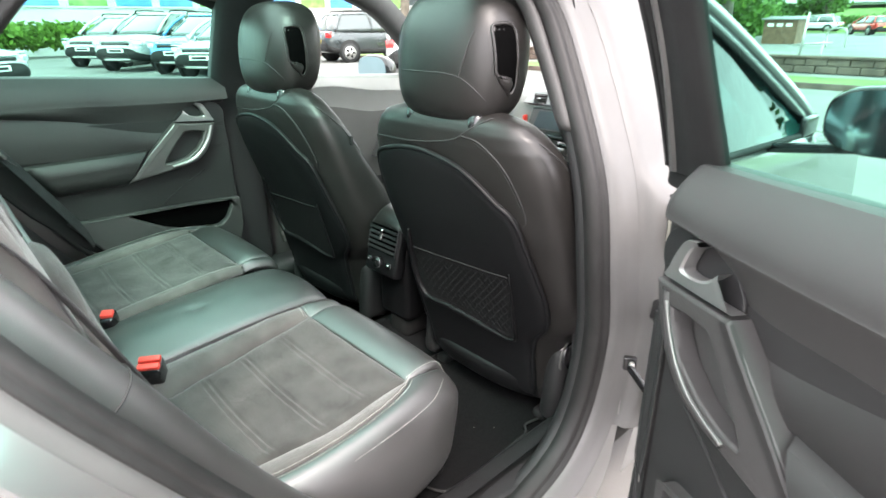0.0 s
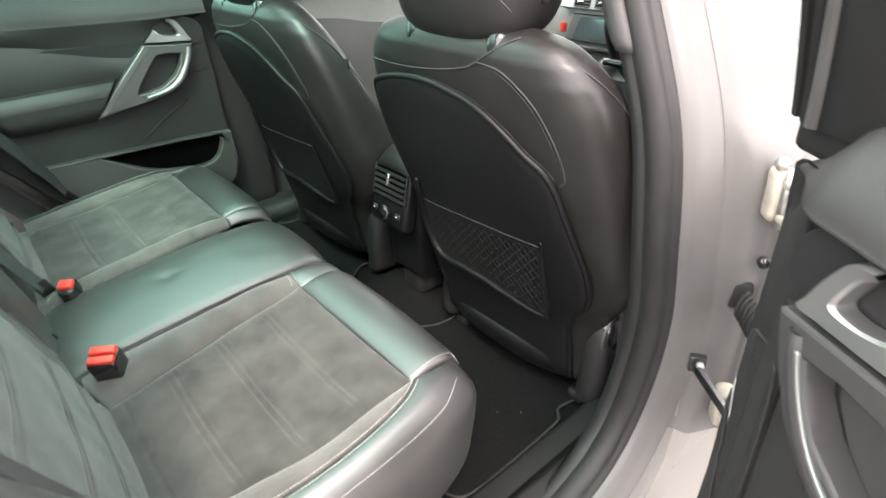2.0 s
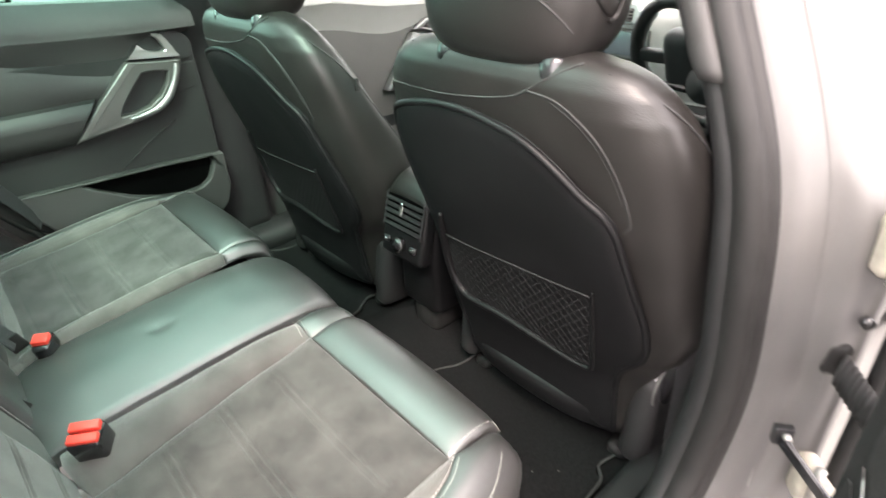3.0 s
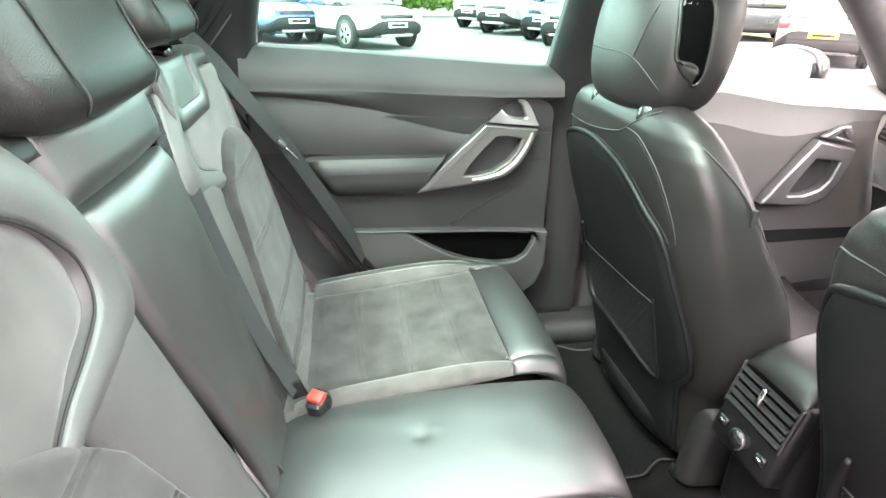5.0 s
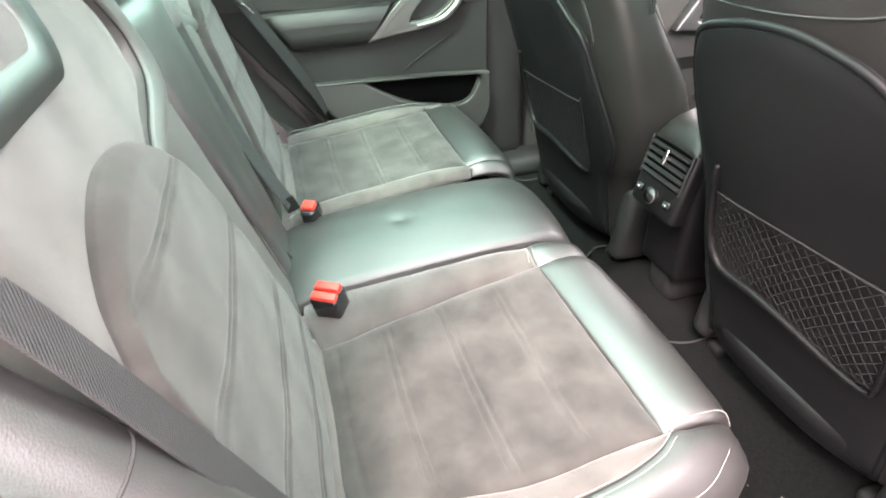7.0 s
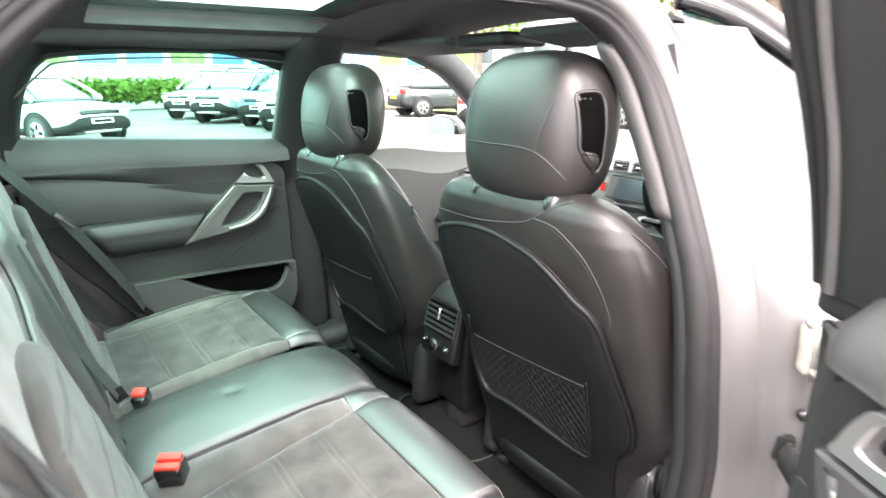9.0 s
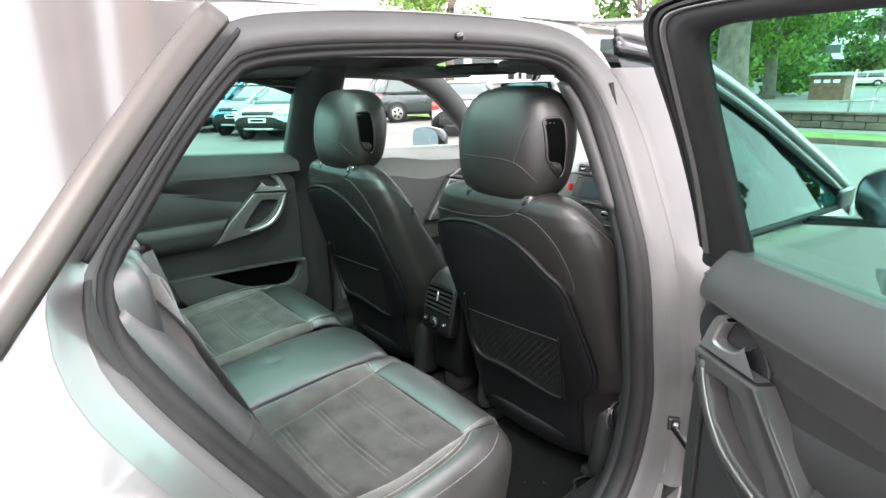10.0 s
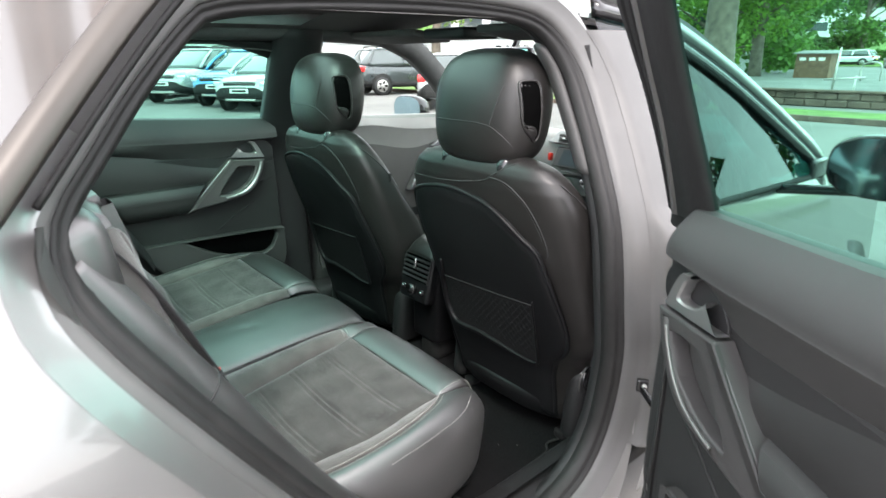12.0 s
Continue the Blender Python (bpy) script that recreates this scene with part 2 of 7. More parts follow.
def sweep(name, pts, profile, material, parent, n=40, closed=False, up=(0, 0, 1), label="", cap=True, smooth=True):
    """A profile [(across, along up)] carried along a path; across is square to the path and to up."""
    P = cr(pts, n, closed)
    T = np.roll(P, -1, 0) - np.roll(P, 1, 0) if closed else np.gradient(P, axis=0)
    T /= np.linalg.norm(T, axis=1, keepdims=True)
    V = []
    for p, t in zip(P, T):
        a = np.cross(t, up)
        a /= np.linalg.norm(a)
        b = np.cross(a, t)
        V += [p + a * x + b * y for x, y in profile]
    k = len(profile)
    F = quads(n, k, True, closed)
    if cap and not closed:
        F += [tuple(range(k - 1, -1, -1)), tuple(range((n - 1) * k, n * k))]
    return put(name, V, F, material, parent, label, smooth)


def rbox(name, c, size, bevel, material, parent=None, turn=None, label="", seg=3, taper=1.0):
    """A rounded block; taper narrows its top."""
    bm = bmesh.new()
    bmesh.ops.create_cube(bm, size=1)
    for v in bm.verts:
        k = taper if v.co.z > 0 else 1.0
        v.co = Vector((v.co.x * size[0] * k, v.co.y * size[1] * k, v.co.z * size[2]))
    if bevel:
        bmesh.ops.bevel(bm, geom=bm.edges[:], offset=bevel, segments=seg, profile=0.5, affect='EDGES')
    m = Matrix.Translation(c) @ (turn or Matrix())
    bm.transform(m)
    return part(name, bm, material, parent, label, smooth=bool(bevel) and seg > 1)


def slab(name, outline, thick, where, material, parent, bevel=0.002, hole=None, label="", seg=2, n=None, smooth=False):
    """A plate with a rounded rim: outline in (a, b); where(a, b, h) gives the place at height h. With a hole it becomes a ring."""
    o = cr(outline, n, True) if n else np.array(outline, float)
    if hole is not None:
        q = cr(hole, len(o), True)
        k = int(np.argmin(np.linalg.norm(q - o[0], axis=1)))
        q = np.roll(q, -k, 0)
    else:
        q = None
    c = o.mean(0)
    steps = [(0.0, 0.0), (0.0, thick - bevel), (bevel * 0.35, thick - bevel * 0.35), (bevel, thick)]
    V, F, m = [], [], len(o)
    def inset(loop, d, sign):
        nx, pv = np.roll(loop, -1, 0), np.roll(loop, 1, 0)
        t = nx - pv
        t /= np.linalg.norm(t, axis=1, keepdims=True) + 1e-12
        nrm = np.stack([-t[:, 1], t[:, 0]], 1)
        area = 0.5 * np.sum(loop[:, 0] * nx[:, 1] - nx[:, 0] * loop[:, 1])
        return loop + nrm * d * (1 if area > 0 else -1) * sign
    for d, h in steps:
        V += [where(a, b, h) for a, b in inset(o, d, 1)]
    F += quads(4, m, True)
    if q is None:
        F.append(tuple(range(3 * m, 4 * m)))
        F.append(tuple(range(m - 1, -1, -1)))
    else:
        off = len(V)
        for d, h in steps:
            V += [where(a, b, h) for a, b in inset(q, d, -1)]
        F += [f[::-1] for f in quads(4, m, True, off=off)]
        for k in range(m):
            F.append((3 * m + k, 3 * m + (k + 1) % m, off + 3 * m + (k + 1) % m, off + 3 * m + k))
    me_ob = put(name, V, F, material, parent, label, smooth)
    bm = bmesh.new()
    bm.from_mesh(me_ob.data)
    bmesh.ops.recalc_face_normals(bm, faces=bm.faces[:])
    bm.to_mesh(me_ob.data)
    bm.free()
    return me_ob


def stitch(name, pts, material, parent, dash=0.0046, gap=0.0014, r=0.00055, closed=False, label=""):
    """Short raised stitches along a line."""
    P = cr(pts, 400, closed)
    s = np.r_[0, np.cumsum(np.linalg.norm(np.diff(P, axis=0), axis=1))]
    V, F = [], []
    at = 0.0
    while at + dash < s[-1]:
        ends = [np.array([np.interp(x, s, P[:, k]) for k in range(3)]) for x in (at, at + dash)]
        t = ends[1] - ends[0]
        t /= np.linalg.norm(t) + 1e-12
        a = np.cross(t, (0.3, 0.2, 1.0))
        a /= np.linalg.norm(a)
        b = np.cross(t, a)
        k = len(V)
        for e in ends:
            V += [e + r * (a * x + b * y) for x, y in ((1, 0), (0, 1), (-1, 0), (0, -1))]
        F += [(k + i, k + (i + 1) % 4, k + 4 + (i + 1) % 4, k + 4 + i) for i in range(4)] + [(k + 3, k + 2, k + 1, k), (k + 4, k + 5, k + 6, k + 7)]
        at += dash + gap
    return put(name, V, F, material, parent, label)


def loft(name, rings, material, parent, label="", cap=True, smooth=True):
    k = len(rings[0])
    V = [p for r in rings for p in r]
    F = quads(len(rings), k, True)
    if cap:
        F += [tuple(range(k - 1, -1, -1)), tuple(range((len(rings) - 1) * k, len(rings) * k))]
    ob = put(name, V, F, material, parent, label, smooth)
    bm = bmesh.new()
    bm.from_mesh(ob.data)
    bmesh.ops.recalc_face_normals(bm, faces=bm.faces[:])
    bm.to_mesh(ob.data)
    bm.free()
    return ob


def oval(w, d, n, p=3.0):
    """A rounded rectangle as n points (across, deep)."""
    a = np.linspace(0, 2 * math.pi, n, endpoint=False)
    c, s = np.cos(a), np.sin(a)
    return np.stack([w * np.sign(c) * np.abs(c) ** (2 / p), d * np.sign(s) * np.abs(s) ** (2 / p)], 1)

# ---- the car's shell ----
def side_x(z, out=0.0):
    """How far out the car's right flank stands at height z."""
    return 0.86 - 0.53 * 0.045 * math.log(1 + math.exp((z - 1.05) / 0.045)) + 0.015 * math.sin(math.pi * min(1, max(0, (1.05 - z) / 0.6))) ** 2 + out


APERTURE = [(-0.40, 1.462), (-0.26, 1.476), (-0.02, 1.482), (0.20, 1.474), (0.29, 1.445), (0.332, 1.37), (0.327, 1.265), (0.311, 1.15),
            (0.301, 1.03), (0.301, 0.88), (0.31, 0.74), (0.295, 0.57), (0.245, 0.48), (0.155, 0.437), (0.03, 0.415), (-0.10, 0.425), (-0.20, 0.48),
            (-0.30, 0.61), (-0.42, 0.79), (-0.52, 0.945), (-0.58, 1.04), (-0.622, 1.11), (-0.646, 1.16), (-0.65, 1.20), (-0.638, 1.238),
            (-0.592, 1.291), (-0.525, 1.364), (-0.445, 1.438)]
NL = 150
LOOP = cr(APERTURE, NL, True)
_t = np.roll(LOOP, -1, 0) - np.roll(LOOP, 1, 0)
_t /= np.linalg.norm(_t, axis=1, keepdims=True)
OUTWARD = np.stack([-_t[:, 1], _t[:, 0]], 1)
if OUTWARD[np.argmax(LOOP[:, 1])][1] < 0:
    OUTWARD = -OUTWARD


def rim(profile, lo=0, hi=None, sgn=1):
    """Rings round the door opening: profile of (away from the opening, out of the flank)."""
    rows = []
    for d, dx in profile:
        P = LOOP + OUTWARD * d
        rows.append([(sgn * side_x(z, dx), y, z) for y, z in P])
    return np.array(rows)


def rim_mesh(name, profile, material, parent, sgn=1, label=""):
    R = rim(profile, sgn=sgn)
    return put(name, R.reshape(-1, 3), quads(len(profile), NL, True), material, parent, label)


car = thing("car", (0, 0, 0.0), "silver hatchback with its rear door standing open", "car")
rim_mesh("door_seal", [(0.012, -0.075), (-0.002, -0.062), (-0.006, -0.048), (0.0, -0.034), (0.006, -0.027), (0.009, -0.030), (0.012, -0.023), (0.017, -0.017), (0.022, -0.018), (0.026, -0.028)],
         RUBBER, car, label="thick black rubber door seal")
rim_mesh("door_jamb", [(0.018, -0.030), (0.022, -0.012), (0.028, -0.003), (0.042, 0.003), (0.054, 0.009), (0.061, 0.014), (0.068, 0.018)], DIM_SILVER, car, label="painted silver door jamb")
rim_mesh("pillar_trim", [(0.006, -0.062), (0.0, -0.074), (0.008, -0.090), (0.025, -0.100), (0.055, -0.104)], PLASTIC, car, label="grained plastic pillar trim")
OUT = rim([(0.066, 0.018)])[0]

# Brighter paint strip laid over the dimmed jamb, so its edge looks lit.
lip = [k for k in range(NL) if LOOP[k][0] < -0.09 and 0.42 < LOOP[k][1] < 1.30]
R = np.array([[row[k] for k in lip] for row in rim([(0.036, 0.0035), (0.042, 0.0055), (0.054, 0.0115), (0.061, 0.0165), (0.068, 0.0205)])])
put("lit_jamb_strip", R.reshape(-1, 3), quads(5, len(lip)), PAINT, car, "brighter paint strip that makes the rear jamb look lit")

# outer skin of the flank round the opening: each strip runs from the jamb to its own outer line
def skin(name, pick, target, material, label="", steps=10, bulge=0.0):
    idx = [k for k in range(NL) if pick(*LOOP[k])]
    cut = next((i for i in range(1, len(idx)) if idx[i] != idx[i - 1] + 1), None)
    if cut:
        idx = idx[cut:] + idx[:cut]
    rows = []
    for s in np.linspace(0, 1, steps):
        row = []
        for j, k in enumerate(idx):
            a, b = OUT[k], np.array(target(j / (len(idx) - 1), *LOOP[k]))
            p = a + (b - a) * s
            p[0] += bulge * math.sin(math.pi * s) ** 1.0
            row.append(p)
        rows.append(row)
    R = np.array(rows)
    return put(name, R.reshape(-1, 3), quads(steps, len(idx)), material, car, label)


def wing_target(f, y, z):
    z1 = 0.34 + (1.215 - 0.34) * min(1, f * 1.02) ** 0.9
    return (side_x(z1, 0.0) + 0.055 * math.sin(math.pi * min(1, max(0, (z1 - 0.3) / 0.95))) , -1.60, z1)


skin("rear_wing", lambda y, z: y < -0.09 and 0.42 < z < 1.30, wing_target, PAINT, "silver rear wing over the wheel", 26, 0.045)
skin("sill_panel", lambda y, z: z < 0.60 and y > -0.22, lambda f, y, z: (0.84, y * 1.1, 0.20), PAINT, "silver sill panel", 6, 0.02)
def ease(a, b, v):
    v = min(1.0, max(0.0, (v - a) / (b - a)))
    return v * v * (3 - 2 * v)


def pillar_section(z):
    """The painted pillar between the doors at height z: flange, crease, outer facet."""
    front = [k for k in range(NL) if LOOP[k][0] > 0.2 and 0.5 < LOOP[k][1] < 1.46]
    zs = np.array([OUT[k][2] for k in front])
    o = np.argsort(zs)
    x0, y0 = np.interp(z, zs[o], OUT[front, 0][o]), np.interp(z, zs[o], OUT[front, 1][o])
    up = ease(0.985, 1.10, z)
    foot = math.exp(-((z - 1.05) / 0.035) ** 2)
    low = [(x0, y0), (x0 + 0.006, y0 + 0.006), (x0 + 0.030, y0 + 0.014), (0.936, 0.408), (0.945, 0.418), (0.945, 0.47)]
    high = [(x0, y0), (x0 + 0.006, y0 + 0.006), (x0 + 0.014, y0 + 0.022), (x0 + 0.024, y0 + 0.10), (x0 + 0.026, y0 + 0.19), (x0 - 0.02, y0 + 0.21)]
    sec = [(a + (c - a) * up, b + (d - b) * up, z) for (a, b), (c, d) in zip(low, high)]
    return [(x + foot * f, y, z) for (x, y, z), f in zip(sec, (0, 0.002, 0.010, 0.016, 0.014, 0))]


rows = [pillar_section(z) for z in np.r_[np.linspace(0.52, 0.97, 16), np.linspace(0.985, 1.13, 22), np.linspace(1.15, 1.455, 14)]]
G = np.array([cr(r, 26) for r in rows])
put("b_pillar", G.reshape(-1, 3), quads(len(rows), 26), DIM_SILVER, car, "silver pillar between the doors")
skin("roof_rail", lambda y, z: z > 1.40, lambda f, y, z: (side_x(1.555), y * 1.04, 1.553), PAINT, "silver roof rail", 6, 0.01)

# roof, front and rear closing panels
def roof_z(x, y):
    return 1.556 + 0.045 * (1 - (x / 0.60) ** 2) - 0.05 * max(0, y - 0.2) ** 2 * 1.6 - 0.05 * max(0, -y - 0.6) ** 2


def roof_grid(name, half, y0, y1, drop, material, label, flip=False):
    xs, ys = np.linspace(-half, half, 33), np.linspace(y0, y1, 60)
    V = [(x, y, roof_z(x, y) - drop - 0.03 * (drop > 0) * (abs(x) / half) ** 4) for y in ys for x in xs]
    F = []
    for i in range(59):
        for j in range(32):
            cx, cy = (xs[j] + xs[j + 1]) / 2, (ys[i] + ys[i + 1]) / 2
            if abs(cx) < 0.50 and -1.00 < cy < 0.28 and abs(cy + 0.36) > 0.04:
                continue
            f = (i * 33 + j, i * 33 + j + 1, (i + 1) * 33 + j + 1, (i + 1) * 33 + j)
            F.append(f[::-1] if flip else f)
    return put(name, V, F, material, car, label)


roof_grid("roof_panel", 0.60, -1.55, 0.80, 0.0, PAINT, "silver roof panel round two glass panes")
roof_grid("roof_lining", 0.60, -1.5, 0.74, 0.05, LINING, "dark fabric roof lining round two glass panes", True)
for y0, y1 in ((-1.02, -0.395), (-0.325, 0.30)):
    G = np.array([[(x, y, roof_z(x, y) - 0.02) for x in np.linspace(-0.53, 0.53, 13)] for y in np.linspace(y0, y1, 10)])
    put("roof_glass", G.reshape(-1, 3), quads(10, 13), ROOFGLASS, car, "green tinted roof pane")
rbox("console_lamp", (0.0, 0.60, 1.470), (0.20, 0.16, 0.035), 0.012, PLASTIC, car)
for x in (-0.34, 0.36):
    rbox("sun_visor", (x, 0.60, 1.468), (0.40, 0.17, 0.022), 0.009, LINING, car, pose(0, 0, 0, -8))
tube("screw_plug", [(side_x(1.512, 0.004), -0.03, 1.512), (side_x(1.512, 0.014), -0.03, 1.512)], 0.007, BLACK, car, n=3, seg=12)

# quarter window behind the rear door, with its satin strip
CL = [(-0.452, 1.518), (-0.53, 1.445), (-0.612, 1.36), (-0.69, 1.275), (-0.76, 1.20)]
sweep("window_strip", [(side_x(z, 0.038), y - 0.012, z + 0.010) for y, z in CL], [(-0.020, -0.004), (0.020, -0.004), (0.016, 0.006), (-0.016, 0.006)], BEIGE, car, 24, up=(0.9, 0, 0.45), label="satin beige strip beside the quarter window")
sweep("strip_rubber", [(side_x(z, 0.030), y + 0.018, z - 0.010) for y, z in CL[:-1]], [(-0.004, -0.012), (0.004, -0.012), (0.003, 0.002), (-0.003, 0.002)], MATT, car, 24, up=(0.9, 0, 0.45))
Q = []
for s in np.linspace(0, 1, 8):
    Q.append([(side_x(z, 0.034) - 0.03 * s, y - 0.012 - s * (0.9 + 0.2 * (1.52 - z)), z + 0.02 - s * 0.02 * (z - 1.2)) for y, z in cr(CL, 10)])
put("quarter_window", np.array(Q).reshape(-1, 3), quads(8, 10), mat("grey reflecting glass", (0.10, 0.096, 0.092), 0.12, metal=0.2, var=0.05, coat=1.0), car, "grey reflecting quarter window")

# left flank: inner frames, pillars and closing skins
def left_x(z, inn=0.0):
    return -(side_x(z) - 0.06 - inn)


def bar(name, pts, w, d, material, label=""):
    return sweep(name, pts, [(-w, -d), (w, -d), (w * 1.02, 0), (w * 0.7, d), (-w * 0.7, d), (-w * 1.02, 0)], material, car, 24, up=(1, 0, 0.25), label=label)


bar("b_pillar_trim", [(left_x(z), 0.315 + 0.02 * (z - 1.1), z) for z in (0.40, 0.7, 1.0, 1.15, 1.3, 1.42, 1.52)], 0.098, 0.035, PLASTIC, "dark pillar trim")
bar("c_pillar_trim", [(-0.60, -0.44, 1.52), (-0.66, -0.52, 1.40), (-0.72, -0.56, 1.28), (-0.75, -0.57, 1.20), (-0.76, -0.57, 1.10)], 0.07, 0.03, PLASTIC, "dark rear pillar trim")
bar("rail_trim", [(-0.575, y, 1.515 - 0.09 * max(0, y - 0.3) ** 2) for y in (-1.3, -0.8, -0.4, 0.0, 0.4, 0.75)], 0.05, 0.04, LINING, "dark lining along the roof rail")
for s in (-1, 1):
    bar("a_pillar_trim", [(s * 0.575, 0.70, 1.495), (s * 0.62, 0.88, 1.43), (s * 0.67, 1.05, 1.32), (s * 0.72, 1.22, 1.18), (s * 0.76, 1.38, 1.05)], 0.05, 0.03, LINING, "dark windscreen pillar trim")
put("left_skin", [(-0.86, -1.6, 0.2), (-0.86, 1.6, 0.2), (-0.87, 1.6, 1.08), (-0.87, -1.6, 1.16)], [(0, 1, 2, 3)], PAINT, car, "silver left flank")
put("rear_pillar_left", [(-0.80, -0.60, 1.16), (-0.63, -0.46, 1.53), (-0.58, -1.2, 1.53), (-0.72, -1.45, 1.16)], [(0, 1, 2, 3)], PLASTIC, car, "dark rear pillar")
put("tailgate", [(-0.80, -1.55, 0.3), (0.80, -1.55, 0.3), (0.76, -1.62, 1.08), (-0.76, -1.62, 1.08)], [(0, 1, 2, 3)], PLASTIC, car, "dark tailgate lining")
put("rear_window", [(-0.70, -1.58, 1.10), (0.70, -1.58, 1.10), (0.52, -1.28, 1.50), (-0.52, -1.28, 1.50)], [(0, 1, 2, 3)], DIMMING_GLASS, car, "rear window with a tint deepened to dim the cabin")
for k in range(9):
    z = 1.14 + k * 0.04
    y = -1.58 + (z - 1.10) * 0.75 + 0.004
    tube("heater_wire", [(-0.6, y, z), (0, y, z), (0.6, y, z)], 0.0016, MATT, car, n=3, seg=4)
put("parcel_shelf", [(-0.66, -0.66, 1.10), (0.66, -0.66, 1.10), (0.70, -1.56, 1.08), (-0.70, -1.56, 1.08)], [(0, 1, 2, 3)], CARPET, car, "dark parcel shelf")
put("right_inner_quarter", [(0.68, -0.66, 0.5), (0.70, -1.5, 0.5), (0.60, -1.3, 1.5), (0.60, -0.62, 1.5)], [(0, 1, 2, 3)], PLASTIC, car)
put("front_bulkhead", [(-0.8, 1.55, 0.2), (0.8, 1.55, 0.2), (0.8, 1.55, 0.95), (-0.8, 1.55, 0.95)], [(0, 1, 2, 3)], MATT, car)
WS = [[(x * (0.62 + 0.14 * s), 0.76 + 0.95 * s - 0.05 * (1 - s) * 0 + 0.10 * (1 - x * x), 1.515 - 0.55 * s ** 1.12) for x in np.linspace(-1, 1, 13)] for s in np.linspace(0, 1, 10)]
put("windscreen", np.array(WS).reshape(-1, 3), quads(10, 13), WINDSCREEN, car, "clear windscreen")
BN = [[(x * (0.80 - 0.06 * s), 1.70 + 0.95 * s, 0.96 - 0.16 * s ** 1.6 + 0.05 * (1 - x * x)) for x in np.linspace(-1, 1, 15)] for s in np.linspace(0, 1, 10)]
put("bonnet", np.array(BN).reshape(-1, 3), quads(10, 15), PAINT, car, "silver bonnet")
put("front_wing", [(0.88, 1.45, 0.25), (0.86, 2.4, 0.3), (0.78, 2.6, 0.80), (0.82, 1.7, 0.96), (0.87, 1.42, 1.02)], [(0, 1, 2, 3, 4)], PAINT, car, "silver front wing")
for y in (-1.45, 2.0):
    for s in (-1, 1):
        t = tube("tyre", [(s * 0.64, y, 0.33), (s * 0.86, y, 0.33)], 0.33, RUBBER, car, n=3, seg=32)

# floor, tunnel and sills inside
def floor_z(x, y):
    return 0.352 + 0.05 * math.exp(-((x - 0.02) / 0.11) ** 4) + 0.10 * max(0, (abs(x) - 0.62) / 0.1) ** 2 * 0.5


G = np.array([[(x, y, floor_z(x, y)) for x in np.linspace(-0.74, 0.76, 41)] for y in np.linspace(-0.2, 1.55, 30)])
put("floor_carpet", G.reshape(-1, 3), quads(30, 41), CARPET, car, "black carpeted floor")
for s in (-1, 1):
    sweep("sill_trim", [(s * 0.745, -0.34, 0.50), (s * 0.745, -0.2, 0.44), (s * 0.745, 0.0, 0.415), (s * 0.745, 0.25, 0.41), (s * 0.745, 0.8, 0.41), (s * 0.745, 1.4, 0.41)],
          [(-0.075, -0.06), (-0.065, -0.01), (-0.045, 0.012), (0.04, 0.016), (0.07, 0.004), (0.075, -0.06)], PLASTIC, car, 40, label="grained plastic sill trim")
PL = cr([(-0.02, 0.0), (0.10, -0.022), (0.23, -0.018), (0.275, 0.0), (0.23, 0.026), (0.10, 0.02)], 40, True)
slab("sill_plate", PL, 0.004, lambda a, b, h: (0.775 + b, a - 0.02, 0.4255 + h + 0.02 * (0.1 - a) * (a < 0.1)), PLASTIC, car, 0.002, label="black ribbed sill plate")


# ---- doors ----
def poly(pts, n, closed=True):
    """n points evenly along straight edges, corners kept close."""
    p = np.array(list(pts) + [pts[0]] if closed else pts, float)
    s = np.r_[0, np.cumsum(np.linalg.norm(np.diff(p, axis=0), axis=1))]
    at = np.linspace(0, s[-1], n, endpoint=not closed)
    return np.stack([np.interp(at, s, p[:, k]) for k in range(p.shape[1])], 1)


def facets(name, rows, material, root, flip, label="", nu=70):
    """A skin over stations of equal profiles: smooth along the stations, as given across them, its folds kept sharp where the profile says so."""
    R = np.array(rows, float)
    G = np.stack([cr(R[:, j], nu) for j in range(R.shape[1])], 1)
    F = quads(nu, R.shape[1])
    ob = put(name, G.reshape(-1, 3), [f[::-1] for f in F] if flip else F, material, root, label)
    me = ob.data
    me.set_sharp_from_angle(angle=radians(24))
    return ob


